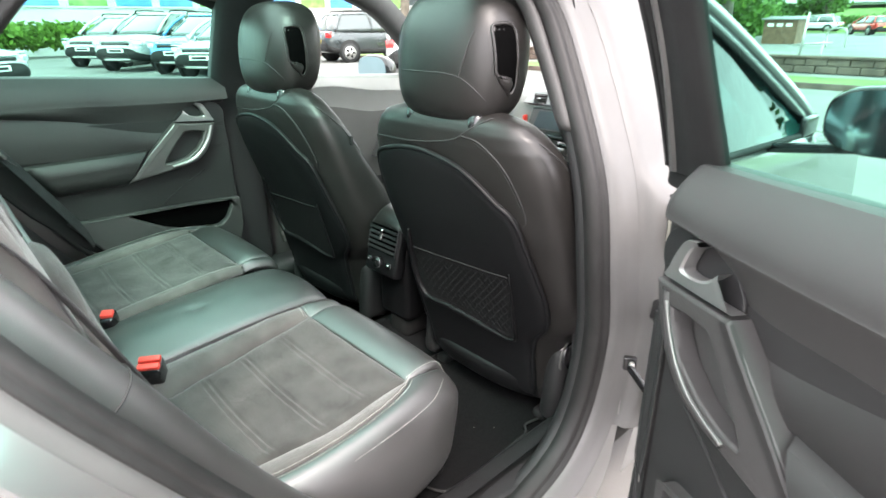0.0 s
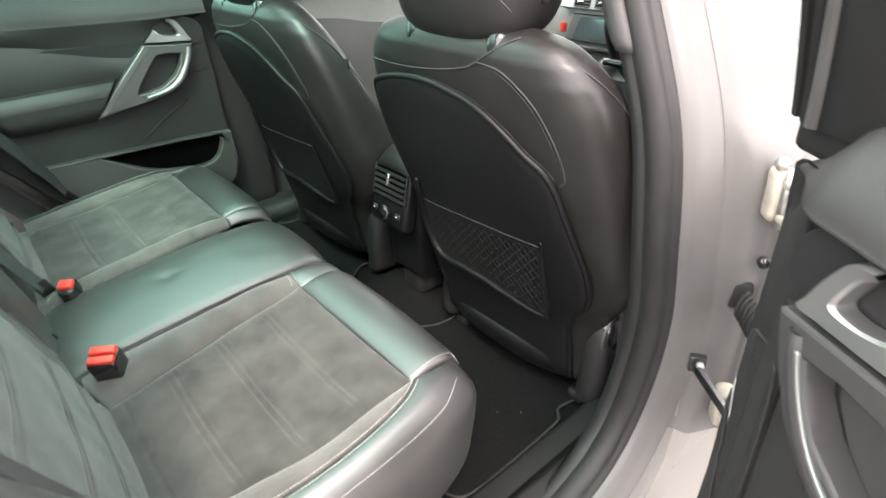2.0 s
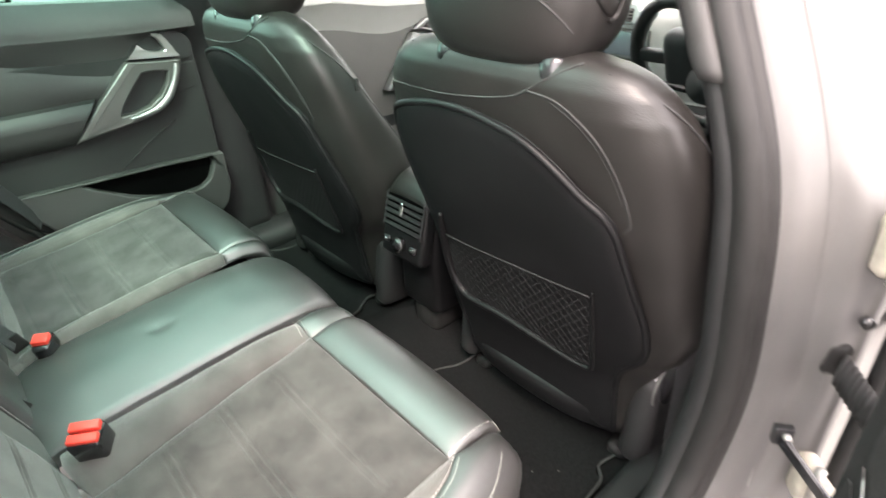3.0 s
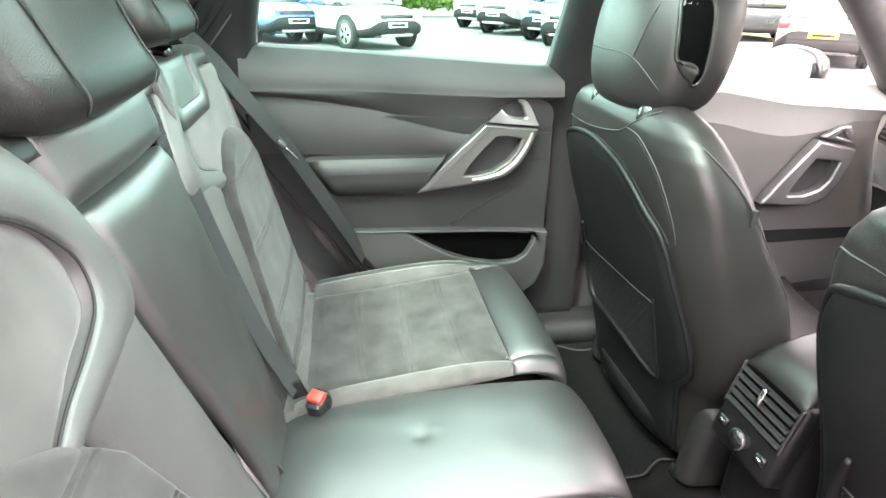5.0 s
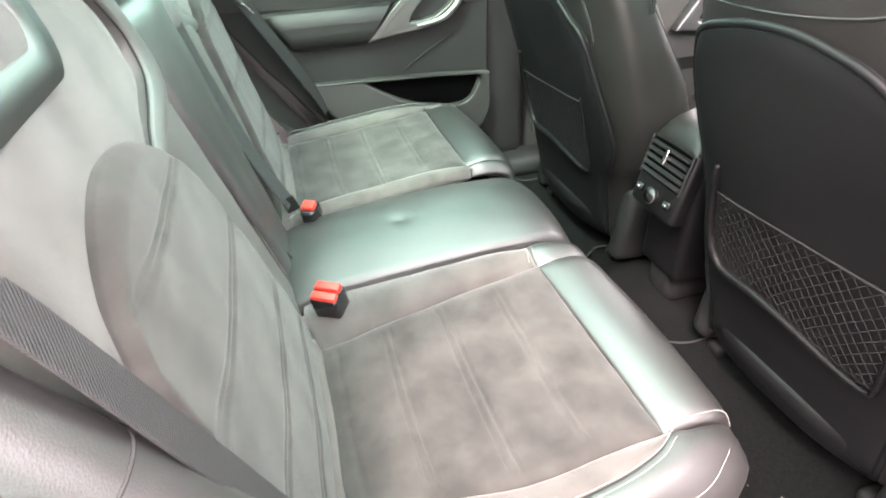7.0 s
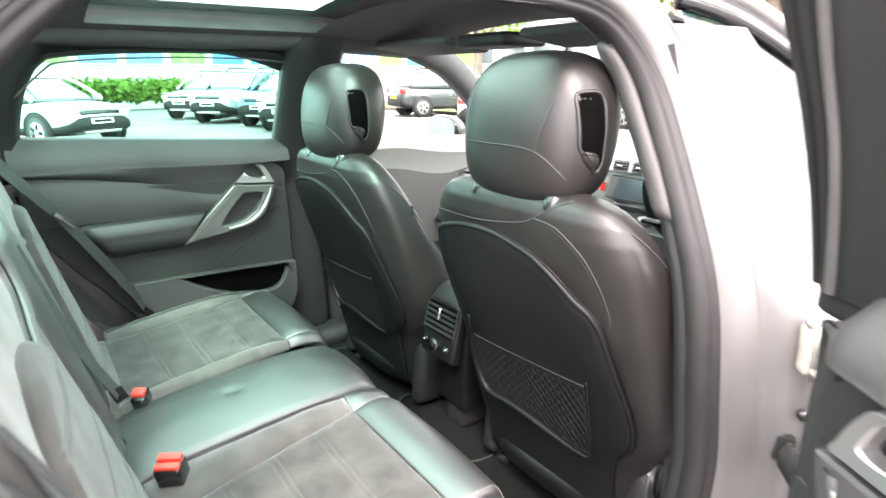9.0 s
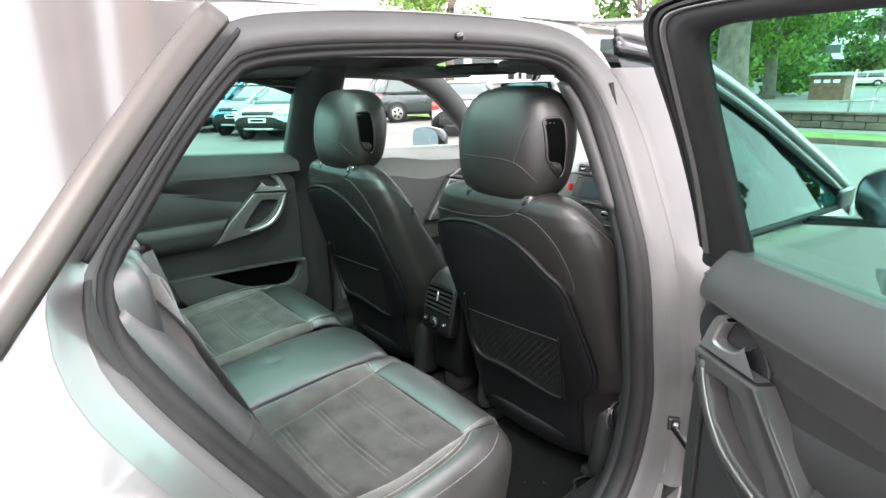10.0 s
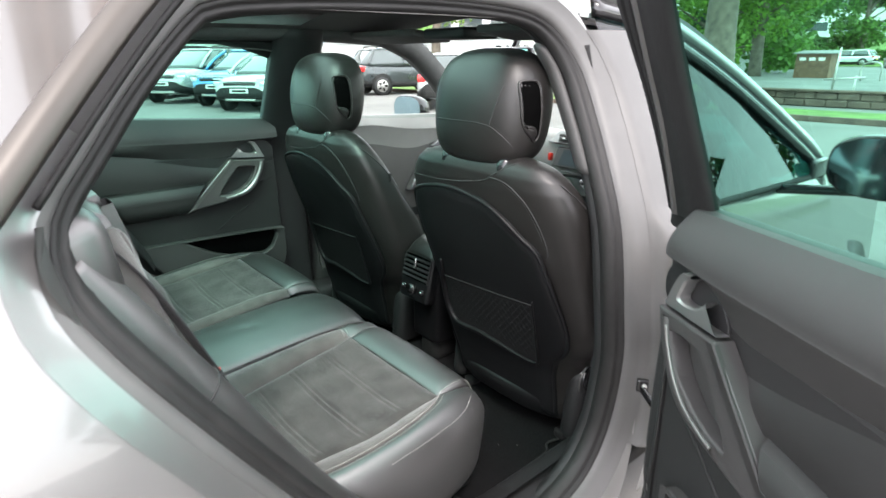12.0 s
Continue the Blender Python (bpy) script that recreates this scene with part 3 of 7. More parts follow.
def door(root, sgn):
    """A door in its shut position; depth n is measured into the cabin."""
    s = lambda y, z, n=0.0: (sgn * (0.735 - n), y, z)
    yr = -0.54
    BORDER = cr([(-0.56, 1.112), (-0.404, 1.095), (-0.295, 1.078), (-0.18, 1.054), (-0.10, 1.031), (-0.03, 1.013), (0.015, 1.006), (0.045, 1.009), (0.070, 1.022), (0.098, 1.047), (0.13, 1.069), (0.175, 1.085), (0.26, 1.096)], 120)
    border = lambda y: float(np.interp(y, BORDER[:, 0], BORDER[:, 1]))
    # lower card with its front edge
    card = poly([(yr, 1.06), (-0.2, 1.06), (0.1, 1.05), (0.236, 1.06), (0.243, 0.9), (0.243, 0.7), (0.215, 0.56), (0.12, 0.50), (-0.12, 0.53), (-0.3, 0.66), (-0.42, 0.80), (-0.52, 0.95)], 110)
    slab("door_card", card, 0.022, lambda a, b, h: s(a, b, h - 0.012), CLOTHTRIM, root, 0.006, label="dark woven door card")
    # upper trim: a broad facet down to a sharp fold, then an undercut facet to its curved lower border
    rows = []
    ys = list(np.linspace(yr, 0.20, 30)) + ([0.214, 0.228, 0.244, 0.262, 0.280, 0.296] if sgn > 0 else [0.222, 0.25])
    for y in ys:
        zt = float(np.interp(y, [-0.55, -0.34, -0.065, 0.20, 0.215, 0.26, 0.298], [1.226, 1.214, 1.195, 1.178, 1.172, 1.142, 1.112] if sgn > 0 else [1.226, 1.214, 1.195, 1.178, 1.177, 1.174, 1.171]))
        zl = border(y)
        fold = ease(-0.34, 0.02, y)
        zc = 1.108 + 0.012 * (1 - fold) - 0.004 * ease(-0.05, 0.1, y)
        zc = max(zc, zl + 0.006)
        back_off = (0.055 * ease(0.20, 0.30, y)) if sgn > 0 else 0.0
        nc, nl = 0.036 - 0.006 * (1 - fold), 0.003
        prof = [(zl - 0.008, nl - 0.012), (zl, nl - 0.002), (zl + 0.0015, nl + 0.002)]
        for f in (0.15, 0.3, 0.45, 0.6, 0.75, 0.88):
            prof.append((zl + (zc - zl) * f, nl + (nc - nl) * (f + 0.30 * (1 - fold) * math.sin(math.pi * f)) - 0.006 * fold * math.sin(math.pi * f)))
        r = 0.0022
        prof += [(zc - r, nc - 0.0006), (zc + 0.2 * r, nc), (zc + 1.5 * r, nc - 0.0008)]
        for f in (0.12, 0.28, 0.44, 0.6, 0.74, 0.86, 0.94):
            prof.append((zc + (zt - zc) * f, nc + (-0.004 - nc) * f ** 1.25 + 0.007 * math.sin(math.pi * f)))
        prof += [(zt - 0.001, -0.012), (zt, -0.020), (zt - 0.003, -0.034), (zt - 0.014, -0.05)]
        rows.append([s(y, z, n - back_off) for z, n in prof])
    facets("upper_trim", rows, SOFT, root, sgn > 0, "soft charcoal upper door trim", 110)
    # middle panel between the trim's border and the armrest
    rows = []
    for y in np.linspace(yr + 0.01, 0.05, 20):
        lo = 0.955 + 0.012 * ease(-0.2, -0.5, y)
        hi = border(y) + 0.004
        rows.append([s(y, lo + (hi - lo) * f, 0.0115 + 0.010 * math.sin(math.pi * (0.15 + 0.8 * f)) - 0.006 * f) for f in np.linspace(0, 1, 9)])
    facets("middle_panel", rows, PANEL, root, sgn > 0, "smooth charcoal middle panel", 40)
    # armrest with a sewn seam; its rear end follows the door's edge
    PR = [(0.958, 0.010, 0.0), (0.957, 0.020, 0.1), (0.951, 0.032, 0.18), (0.938, 0.041, 0.32), (0.925, 0.0455, 0.44), (0.912, 0.0465, 0.55), (0.908, 0.0455, 0.58), (0.898, 0.046, 0.66), (0.88, 0.043, 0.8), (0.864, 0.034, 0.92), (0.852, 0.020, 0.98), (0.846, 0.006, 1.0)]
    rows = []
    for f in (0.0, 0.02, 0.06, 0.12, 0.25, 0.4, 0.55, 0.7, 0.85, 1.0):
        k = 1 - (1 - min(1, f / 0.12)) ** 2
        rows.append([s((-0.43 + 0.075 * q) * (1 - f) + (-0.040 - 0.088 * q) * f, 0.902 + (z - 0.902) * (0.55 + 0.45 * k), 0.006 + (n - 0.006) * k) for z, n, q in PR])
    facets("armrest", rows, PANEL, root, sgn < 0, "padded black leather armrest", 50)
    stitch("armrest_stitching", [s(-0.392 * (1 - f) - 0.084 * f, 0.917, 0.0468) for f in (0.08, 0.3, 0.6, 1.0)], SEAM, root, r=0.0008)
    # lower moulding with the map pocket cut into it
    MOUTH = [(-0.150, 0.742), (-0.05, 0.741), (0.08, 0.736), (0.206, 0.729), (0.205, 0.700), (0.185, 0.660), (0.155, 0.643), (0.10, 0.640), (0.03, 0.652), (-0.04, 0.677), (-0.10, 0.710)]
    low = poly([(-0.33, 0.757), (-0.15, 0.751), (0.08, 0.744), (0.246, 0.732), (0.246, 0.62), (0.225, 0.565), (0.15, 0.51), (-0.10, 0.53), (-0.24, 0.635)], 110)
    if sgn > 0:                                # the front end of this one lies behind the speaker panel
        MOUTH = [(min(a, 0.05 + 0.4 * a) if a > 0 else a, b) for a, b in MOUTH]
        low[:, 0] = np.where(low[:, 0] > 0.06, 0.06 + 0.35 * (low[:, 0] - 0.06), low[:, 0])
    slab("pocket_front", low, 0.034, lambda a, b, h: s(a, b, h), SOFT, root, 0.006, hole=poly(MOUTH, 60), label="charcoal lower pocket panel")
    # A flat black sheet stands for the shade in the pocket.
    slab("pocket_shade", poly(MOUTH, 60), 0.002, lambda a, b, h: s(a, b, 0.0105 + h), RECESS_SHADE, root, 0.0005, label="black sheet for the shade in the door pocket")
    sweep("card_crease", [s(-0.03, 0.757, 0.010), s(0.055, 0.812, 0.010), s(0.138, 0.856, 0.010)], [(-0.0035, -0.002), (0.0035, -0.002), (0.0, 0.0045)], CLOTHTRIM, root, 12, up=(-sgn, 0, 0))
    slab("card_patch", poly([(0.150, 1.002), (0.225, 1.008), (0.228, 0.94), (0.17, 0.93)], 40), 0.003, lambda a, b, h: s(a, b, 0.010 + h), CLOTHTRIM, root, 0.0015)
    # release handle in satin metal over its dark recess
    slab("release_recess", cr([(0.06, 1.04), (0.10, 1.09), (0.15, 1.105), (0.215, 1.085), (0.235, 1.05), (0.215, 1.02), (0.12, 1.02)], 40, True), 0.004, lambda a, b, h: s(a, b, 0.012 + h), PLASTIC, root, 0.001, label="dark release recess")
    O = cr([(0.130, 1.098), (0.152, 1.093), (0.170, 1.068), (0.181, 1.045), (0.188, 1.031), (0.160, 1.033), (0.10, 1.037), (0.052, 1.041)], 48)
    I = cr([(0.127, 1.093), (0.141, 1.084), (0.151, 1.066), (0.155, 1.054), (0.147, 1.050), (0.128, 1.051), (0.106, 1.058), (0.088, 1.074)], 48)
    V = []
    for loop, n in ((O, 0.018), (O, 0.037), (0.92 * O + 0.08 * I, 0.040), (0.12 * O + 0.88 * I, 0.038), (I, 0.035), (I, 0.018)):
        V += [s(a, b, n) for a, b in loop]
    rh = put("release_handle", V, [f if sgn < 0 else f[::-1] for f in quads(6, 48)], SATIN, root, "satin metal release handle")
    rh.data.set_sharp_from_angle(angle=radians(28))
    # diagonal frame round the grab cup
    OUTER = [(0.050, 1.036), (0.12, 1.0285), (0.188, 1.0235), (0.181, 0.998), (0.168, 0.966), (0.146, 0.930), (0.114, 0.901), (0.07, 0.886), (0.0, 0.876), (-0.06, 0.868), (-0.126, 0.857), (-0.118, 0.868), (-0.044, 0.947), (0.005, 0.995)]
    HOLE = [(0.078, 1.004), (0.112, 1.004), (0.146, 0.998), (0.136, 0.968), (0.113, 0.939), (0.074, 0.914), (0.03, 0.904), (-0.004, 0.903), (0.012, 0.930), (0.045, 0.970)]
    # Same parts on both doors; the open one's colours carry its shade.
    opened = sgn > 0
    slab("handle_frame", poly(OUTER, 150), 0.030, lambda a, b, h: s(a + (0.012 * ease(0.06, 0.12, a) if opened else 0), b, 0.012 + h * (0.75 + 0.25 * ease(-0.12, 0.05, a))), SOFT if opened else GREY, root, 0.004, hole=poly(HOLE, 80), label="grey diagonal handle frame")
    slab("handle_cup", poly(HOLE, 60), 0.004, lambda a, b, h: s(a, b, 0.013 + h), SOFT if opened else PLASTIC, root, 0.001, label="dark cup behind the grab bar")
    # pale diagonal strip and curved grab bar, colours darkened as shade when open
    A = cr([(0.046, 1.034), (0.005, 0.9935), (-0.044, 0.9455), (-0.117, 0.8675)], 24)
    B2 = cr([(0.064, 1.028), (0.021, 0.985), (-0.028, 0.937), (-0.100, 0.866)], 24)
    V = []
    for loop, n in ((A, 0.036), (A, 0.0425), (0.85 * A + 0.15 * B2, 0.0445), (0.1 * A + 0.9 * B2, 0.0440), (B2, 0.0405)):
        V += [s(a, b, n - 0.007 * ease(0.05, -0.12, a)) for a, b in loop]
    st = put("handle_strip", V, [f if sgn < 0 else f[::-1] for f in quads(5, 24)], PANEL if opened else DULLSATIN, root, "handle frame strip darkened for shade on the open door" if opened else "satin strip along the handle frame")
    st.data.set_sharp_from_angle(angle=radians(28))
    OB = cr([(0.178, 1.018), (0.174, 0.992), (0.160, 0.958), (0.138, 0.925), (0.106, 0.901), (0.066, 0.891), (0.020, 0.888)], 40)
    IB = cr([(0.166, 1.016), (0.157, 0.990), (0.142, 0.962), (0.120, 0.934), (0.090, 0.913), (0.052, 0.902), (0.016, 0.8965)], 40)
    V = []
    for loop, n in ((OB, 0.036), (OB, 0.044), (0.8 * OB + 0.2 * IB, 0.0475), (0.3 * OB + 0.7 * IB, 0.0475), (IB, 0.044), (IB, 0.030)):
        V += [s(a, b, n) for a, b in loop]
    put("grab_bar", V, [f if sgn < 0 else f[::-1] for f in quads(6, 40)], SOFT if opened else SATIN, root, "curved grab bar darkened for shade on the open door" if opened else "curved satin grab bar")
    if opened:
        # Highlight on the bar, drawn as a thin satin tube.
        tube("bar_highlight", [s(a - 0.001, b, 0.0465) for a, b in IB[2:]], 0.0024, DULLSATIN, root, n=50, seg=8, label="thin satin tube for the highlight on the grab bar")


def open_frame(root):
    """Frame, panel, pale line and pane of the open door's window: an upright front post and a thin bar over the glass."""
    outer = cr([(-0.66, 1.19), (-0.60, 1.29), (-0.53, 1.37), (-0.45, 1.445), (-0.36, 1.49), (-0.2, 1.505), (0.0, 1.512), (0.15, 1.511), (0.205, 1.503), (0.232, 1.487), (0.243, 1.462), (0.261, 1.361), (0.293, 1.261), (0.345, 1.14)], 110)
    pale = cr([(-0.625, 1.20), (-0.575, 1.285), (-0.51, 1.355), (-0.43, 1.43), (-0.35, 1.468), (-0.2, 1.484), (0.0, 1.492), (0.10, 1.493), (0.137, 1.486), (0.156, 1.471), (0.166, 1.445), (0.193, 1.374), (0.224, 1.288), (0.298, 1.14)], 110)
    inner = cr([(-0.60, 1.205), (-0.55, 1.28), (-0.49, 1.34), (-0.41, 1.41), (-0.34, 1.448), (-0.2, 1.464), (0.0, 1.473), (0.06, 1.472), (0.083, 1.466), (0.095, 1.453), (0.101, 1.437), (0.124, 1.369), (0.152, 1.271), (0.182, 1.15)], 110)
    at = lambda loop, dx: [(side_x(z, dx), y, z) for y, z in loop]
    mix = lambda f, a, b: a + (b - a) * f
    rows = [at(outer, -0.014), at(outer, -0.034), at(mix(0.10, outer, pale), -0.044), at(mix(0.30, outer, pale), -0.046), at(mix(0.36, outer, pale), -0.036), at(mix(0.48, outer, pale), -0.036), at(mix(0.54, outer, pale), -0.050), at(mix(0.74, outer, pale), -0.052), at(mix(0.80, outer, pale), -0.043), at(mix(0.90, outer, pale), -0.043), at(mix(0.94, outer, pale), -0.052)]
    fr = put("window_frame", np.array(rows).reshape(-1, 3), quads(len(rows), 110), MATT, root, "matt black ribbed window frame")
    fr.data.set_sharp_from_angle(angle=radians(35))
    rows = [at(mix(0.05, pale, inner), -0.048), at(mix(0.06, pale, inner), -0.053), at(mix(0.5, pale, inner), -0.055), at(mix(0.9, pale, inner), -0.052), at(inner, -0.047), at(inner, -0.036)]
    put("frame_panel", np.array(rows).reshape(-1, 3), quads(len(rows), 110), CLOTHTRIM, root, "broad black frame panel")
    rows = [at(mix(-0.08, pale, inner), -0.050), at(mix(-0.06, pale, inner), -0.0565), at(mix(0.04, pale, inner), -0.0565), at(mix(0.06, pale, inner), -0.050)]
    put("frame_line", np.array(rows).reshape(-1, 3), quads(4, 110), LINEGREY, root, "pale rubber line")
    rows = [at(outer, -0.014), at(mix(0.3, outer, inner), -0.008), at(mix(0.55, outer, inner), -0.022), at(mix(0.96, outer, inner), -0.036)]
    put("frame_outside", np.array(rows).reshape(-1, 3), quads(4, 110), BLACK, root, "gloss black outer frame")
    P = np.array(at(mix(0.9, pale, inner), -0.040))
    base = np.array([(side_x(1.165, -0.040), y, 1.225 - 0.10 * (y + 0.6)) for y in np.linspace(P[0][1], P[-1][1], len(P))])
    R = np.array([P + (base - P) * f for f in np.linspace(0, 1, 8)])
    put("window_pane", R.reshape(-1, 3), quads(8, len(P)), GLASS, root, "green tinted window pane")


def window_part(root, sgn, glassy=True):
    """The frame round a rear door's window, its pane and the outer skin, shut position."""
    top = [k for k in range(NL) if LOOP[k][1] > 1.13]
    cut = next((i for i in range(1, len(top)) if top[i] != top[i - 1] + 1), None)
    if cut:
        top = top[cut:] + top[:cut]
    def loc(d):
        """The window's outline moved out by d; the bar along the top is narrow and the front post upright."""
        d = np.zeros(len(top)) + d
        if sgn < 0:
            return LOOP[top] + OUTWARD[top] * d[:, None]
        high = np.array([ease(1.33, 1.43, z) for y, z in LOOP[top]])
        front = np.array([ease(1.14, 1.37, z) * ease(0.0, 0.29, y) for y, z in LOOP[top]])
        Q = LOOP[top] + OUTWARD[top] * (d + 0.55 * high * (0.04 - d))[:, None]
        Q[:, 0] -= 0.034 * front
        return Q
    def ringed(profile):
        rows = []
        for d, dx in profile:
            rows.append([(sgn * side_x(z, dx), y, z) for y, z in loc(d)])
        return np.array(rows)
    def strip(name, profile, material, label=""):
        R = ringed(profile)
        return put(name, R.reshape(-1, 3), [f if sgn > 0 else f[::-1] for f in quads(len(profile), len(top))], material, root, label)
    if sgn < 0:
        strip("window_frame", [(-0.030, -0.008), (-0.032, -0.028), (-0.015, -0.046), (0.012, -0.05), (0.020, -0.044), (0.030, -0.03), (0.040, 0.0), (0.030, 0.022), (-0.022, 0.022), (-0.030, 0.008), (-0.030, -0.008)], MATT, "matt black window frame")
        strip("frame_rubber", [(0.020, -0.044), (0.026, -0.056), (0.036, -0.05), (0.038, -0.036), (0.032, -0.03)], RUBBER)
        wide = np.array([ease(0.02, 0.29, y) * (1 - 0.22 * ease(1.22, 1.46, z)) for y, z in LOOP[top]])
        rows = []
        for f, dx in ((0.0, -0.030), (0.0, -0.050), (0.15, -0.053), (0.6, -0.046), (1.0, -0.030), (1.0, -0.004)):
            P = loc(-0.022 - f * (0.012 + 0.050 * wide))
            rows.append([(sgn * side_x(z, dx), y, z) for y, z in P])
        put("frame_panel", np.array(rows).reshape(-1, 3), [f if sgn > 0 else f[::-1] for f in quads(6, len(top))], MATT, root, "broad black frame panel")
        strip("frame_line", [(-0.044, -0.0505), (-0.045, -0.0555), (-0.048, -0.0555), (-0.049, -0.0505)], LINEGREY, "pale rubber line")
        P = ringed([(-0.026, 0.0)])[0]
        base = [(sgn * side_x(1.165), y, 1.235 - 0.085 * (y + 0.6) / 0.85) for y in np.linspace(P[0][1], P[-1][1], len(P))]
        R = np.array([P + (np.array(base) - P) * t for t in np.linspace(0, 1, 8)])
        ob = put("window_pane", R.reshape(-1, 3), quads(8, len(P)), GLASS, root, "green tinted window pane")
    else:
        open_frame(root)
    low = [k for k in range(NL) if LOOP[k][1] < 1.17]
    cut = next((i for i in range(1, len(low)) if low[i] != low[i - 1] + 1), None)
    if cut:
        low = low[cut:] + low[:cut]
    P = np.array([(sgn * side_x(z, 0.03), y, z) for y, z in LOOP[low] + OUTWARD[low] * 0.03])
    top_line = np.array([(sgn * side_x(1.17, 0.03), p[1], 1.20 - 0.06 * (p[1] + 0.6)) for p in P])
    R = np.array([P + (top_line - P) * t + np.array([sgn * 0.025 * math.sin(math.pi * t), 0, 0]) for t in np.linspace(0, 1, 8)])
    put("outer_skin", R.reshape(-1, 3), quads(8, len(P)), PAINT, root, "silver outer door skin")
    P2 = np.array([(sgn * side_x(z, -0.02), y, z) for y, z in LOOP[low] + OUTWARD[low] * 0.026])
    R = np.array([P, P2])
    put("door_edge", R.reshape(-1, 3), quads(2, len(P)), DIM_SILVER, root, "silver door edge")


left_door = thing("rear_door", (-0.86, 0.30, 0.45), "closed rear car door with charcoal trim and satin handle", "car door", "rear doors")
door(left_door, -1)
window_part(left_door, -1)

right_door = thing("rear_door", (0.86, 0.30, 0.45), "open rear car door with black trim and tinted glass", "car door", "rear doors")
door(right_door, 1)
window_part(right_door, 1)
w = lambda y, z, n: (0.735 - n, y, z)
rows = [[w(0.20, z + 0.03 * (z > 0.9), 0.010), w(0.26, z + 0.02 * (z > 0.9), -0.006), w(0.32, z, -0.046), w(0.376, z - 0.03 * (z > 0.9), -0.085), w(0.380, z - 0.03 * (z > 0.9), -0.10)] for z in (1.10, 1.0, 0.85, 0.75, 0.65, 0.56, 0.50)]
pad("card_front", rows, CLOTHTRIM, right_door, 0.0, 0.004, nu=24, nv=24, flip=True, label="dark front end of the door card")


def on_card(y, z, h):
    """A place on the front end of the right door's card."""
    return w(y, z, float(np.interp(y, [0.20, 0.26, 0.32, 0.376], [0.010, -0.006, -0.046, -0.085])) + h)


for out in ([(0.215, 0.93), (0.322, 0.890), (0.330, 0.822), (0.30, 0.80), (0.215, 0.66)], [(0.345, 0.77), (0.352, 0.62), (0.30, 0.54), (0.225, 0.54), (0.215, 0.60)]):
    slab("speaker_grille", cr(out, 50, True), 0.003, lambda a, b, h: on_card(a, b, 0.003 + h), PERF, right_door, 0.001, label="perforated black speaker grille")
tube("grille_line", [on_card(0.332, 0.812, 0.006), on_card(0.30, 0.785, 0.006), on_card(0.215, 0.645, 0.006)], 0.0012, SATIN, right_door, n=12, seg=6)
rbox("frame_boot", (0.815, 0.335, 1.145), (0.04, 0.03, 0.06), 0.010, MATT, right_door, label="black rubber boot at the frame's foot")
rbox("corner_sail", (0.775, 0.275, 1.150), (0.030, 0.10, 0.075), 0.010, MATT, right_door, label="black corner piece under the window frame")
ANGLE = 56.0
right_door.matrix_basis = pose(0.841, -0.623, 0.012, 0, 0, ANGLE) @ right_door.matrix_basis

# hinges, check strap and cable boot on the jamb
CREAM = mat("cream hinge paint", (0.34, 0.31, 0.26), 0.45, var=0.15, scale=60)
for x, y, z in ((0.945, 0.385, 0.985), (0.955, 0.375, 0.60)):
    rbox("hinge", (x - 0.010, y + 0.012, z), (0.030, 0.040, 0.075), 0.010, CREAM, car, pose(0, 0, 0, 0, 0, 40), "cream painted door hinge")
    for e in (-0.024, 0.024):
        rbox("hinge_leaf", (x + 0.022, y - 0.016, z + e), (0.045, 0.020, 0.012), 0.004, CREAM, car, pose(0, 0, 0, 0, 0, -40))
    tube("hinge_pin", [(x + 0.006, y - 0.006, z - 0.040), (x + 0.006, y - 0.006, z + 0.045)], 0.007, STEEL, car, n=3, seg=12)
tube("hinge_bolt", [(0.930, 0.392, 1.03), (0.938, 0.384, 1.03)], 0.010, STEEL, car, n=3, seg=6)
rbox("strap_bracket", (0.908, 0.336, 0.700), (0.026, 0.014, 0.030), 0.003, BLACK, car, pose(0, 0, 0, 0, 0, 35), label="black check strap bracket")
tube("strap_bolt", [(0.914, 0.333, 0.703), (0.918, 0.326, 0.703)], 0.006, STEEL, car, n=3, seg=6)
rbox("check_strap", (0.948, 0.318, 0.676), (0.085, 0.008, 0.018), 0.003, BLACK, car, pose(0, 0, 0, 0, 30, -14), "black steel door check strap")
tube("jamb_plug", [(0.938, 0.402, 0.876), (0.944, 0.394, 0.876)], 0.008, BLACK, car, n=3, seg=14, label="small black plug")
rbox("boot_plate", (0.925, 0.392, 0.812), (0.030, 0.010, 0.050), 0.008, MATT, car, pose(0, 0, 0, 0, 0, 30), label="black cable boot plate")
for k in range(8):
    a = k / 7
    tube("cable_boot", cr([(0.938 + 0.045 * a, 0.372 - 0.030 * a + 0.018 * math.cos(c), 0.812 - 0.02 * a + 0.020 * math.sin(c)) for c in np.linspace(0, 6.283, 10)[:-1]], 12), 0.0036, MATT, car, n=14, seg=6, closed=True)
tube("gap_strip", [(0.972, 0.405, 1.0), (0.974, 0.40, 0.8), (0.974, 0.395, 0.55)], 0.012, MATT, car, n=12, seg=8, label="matt black strip in the door gap")

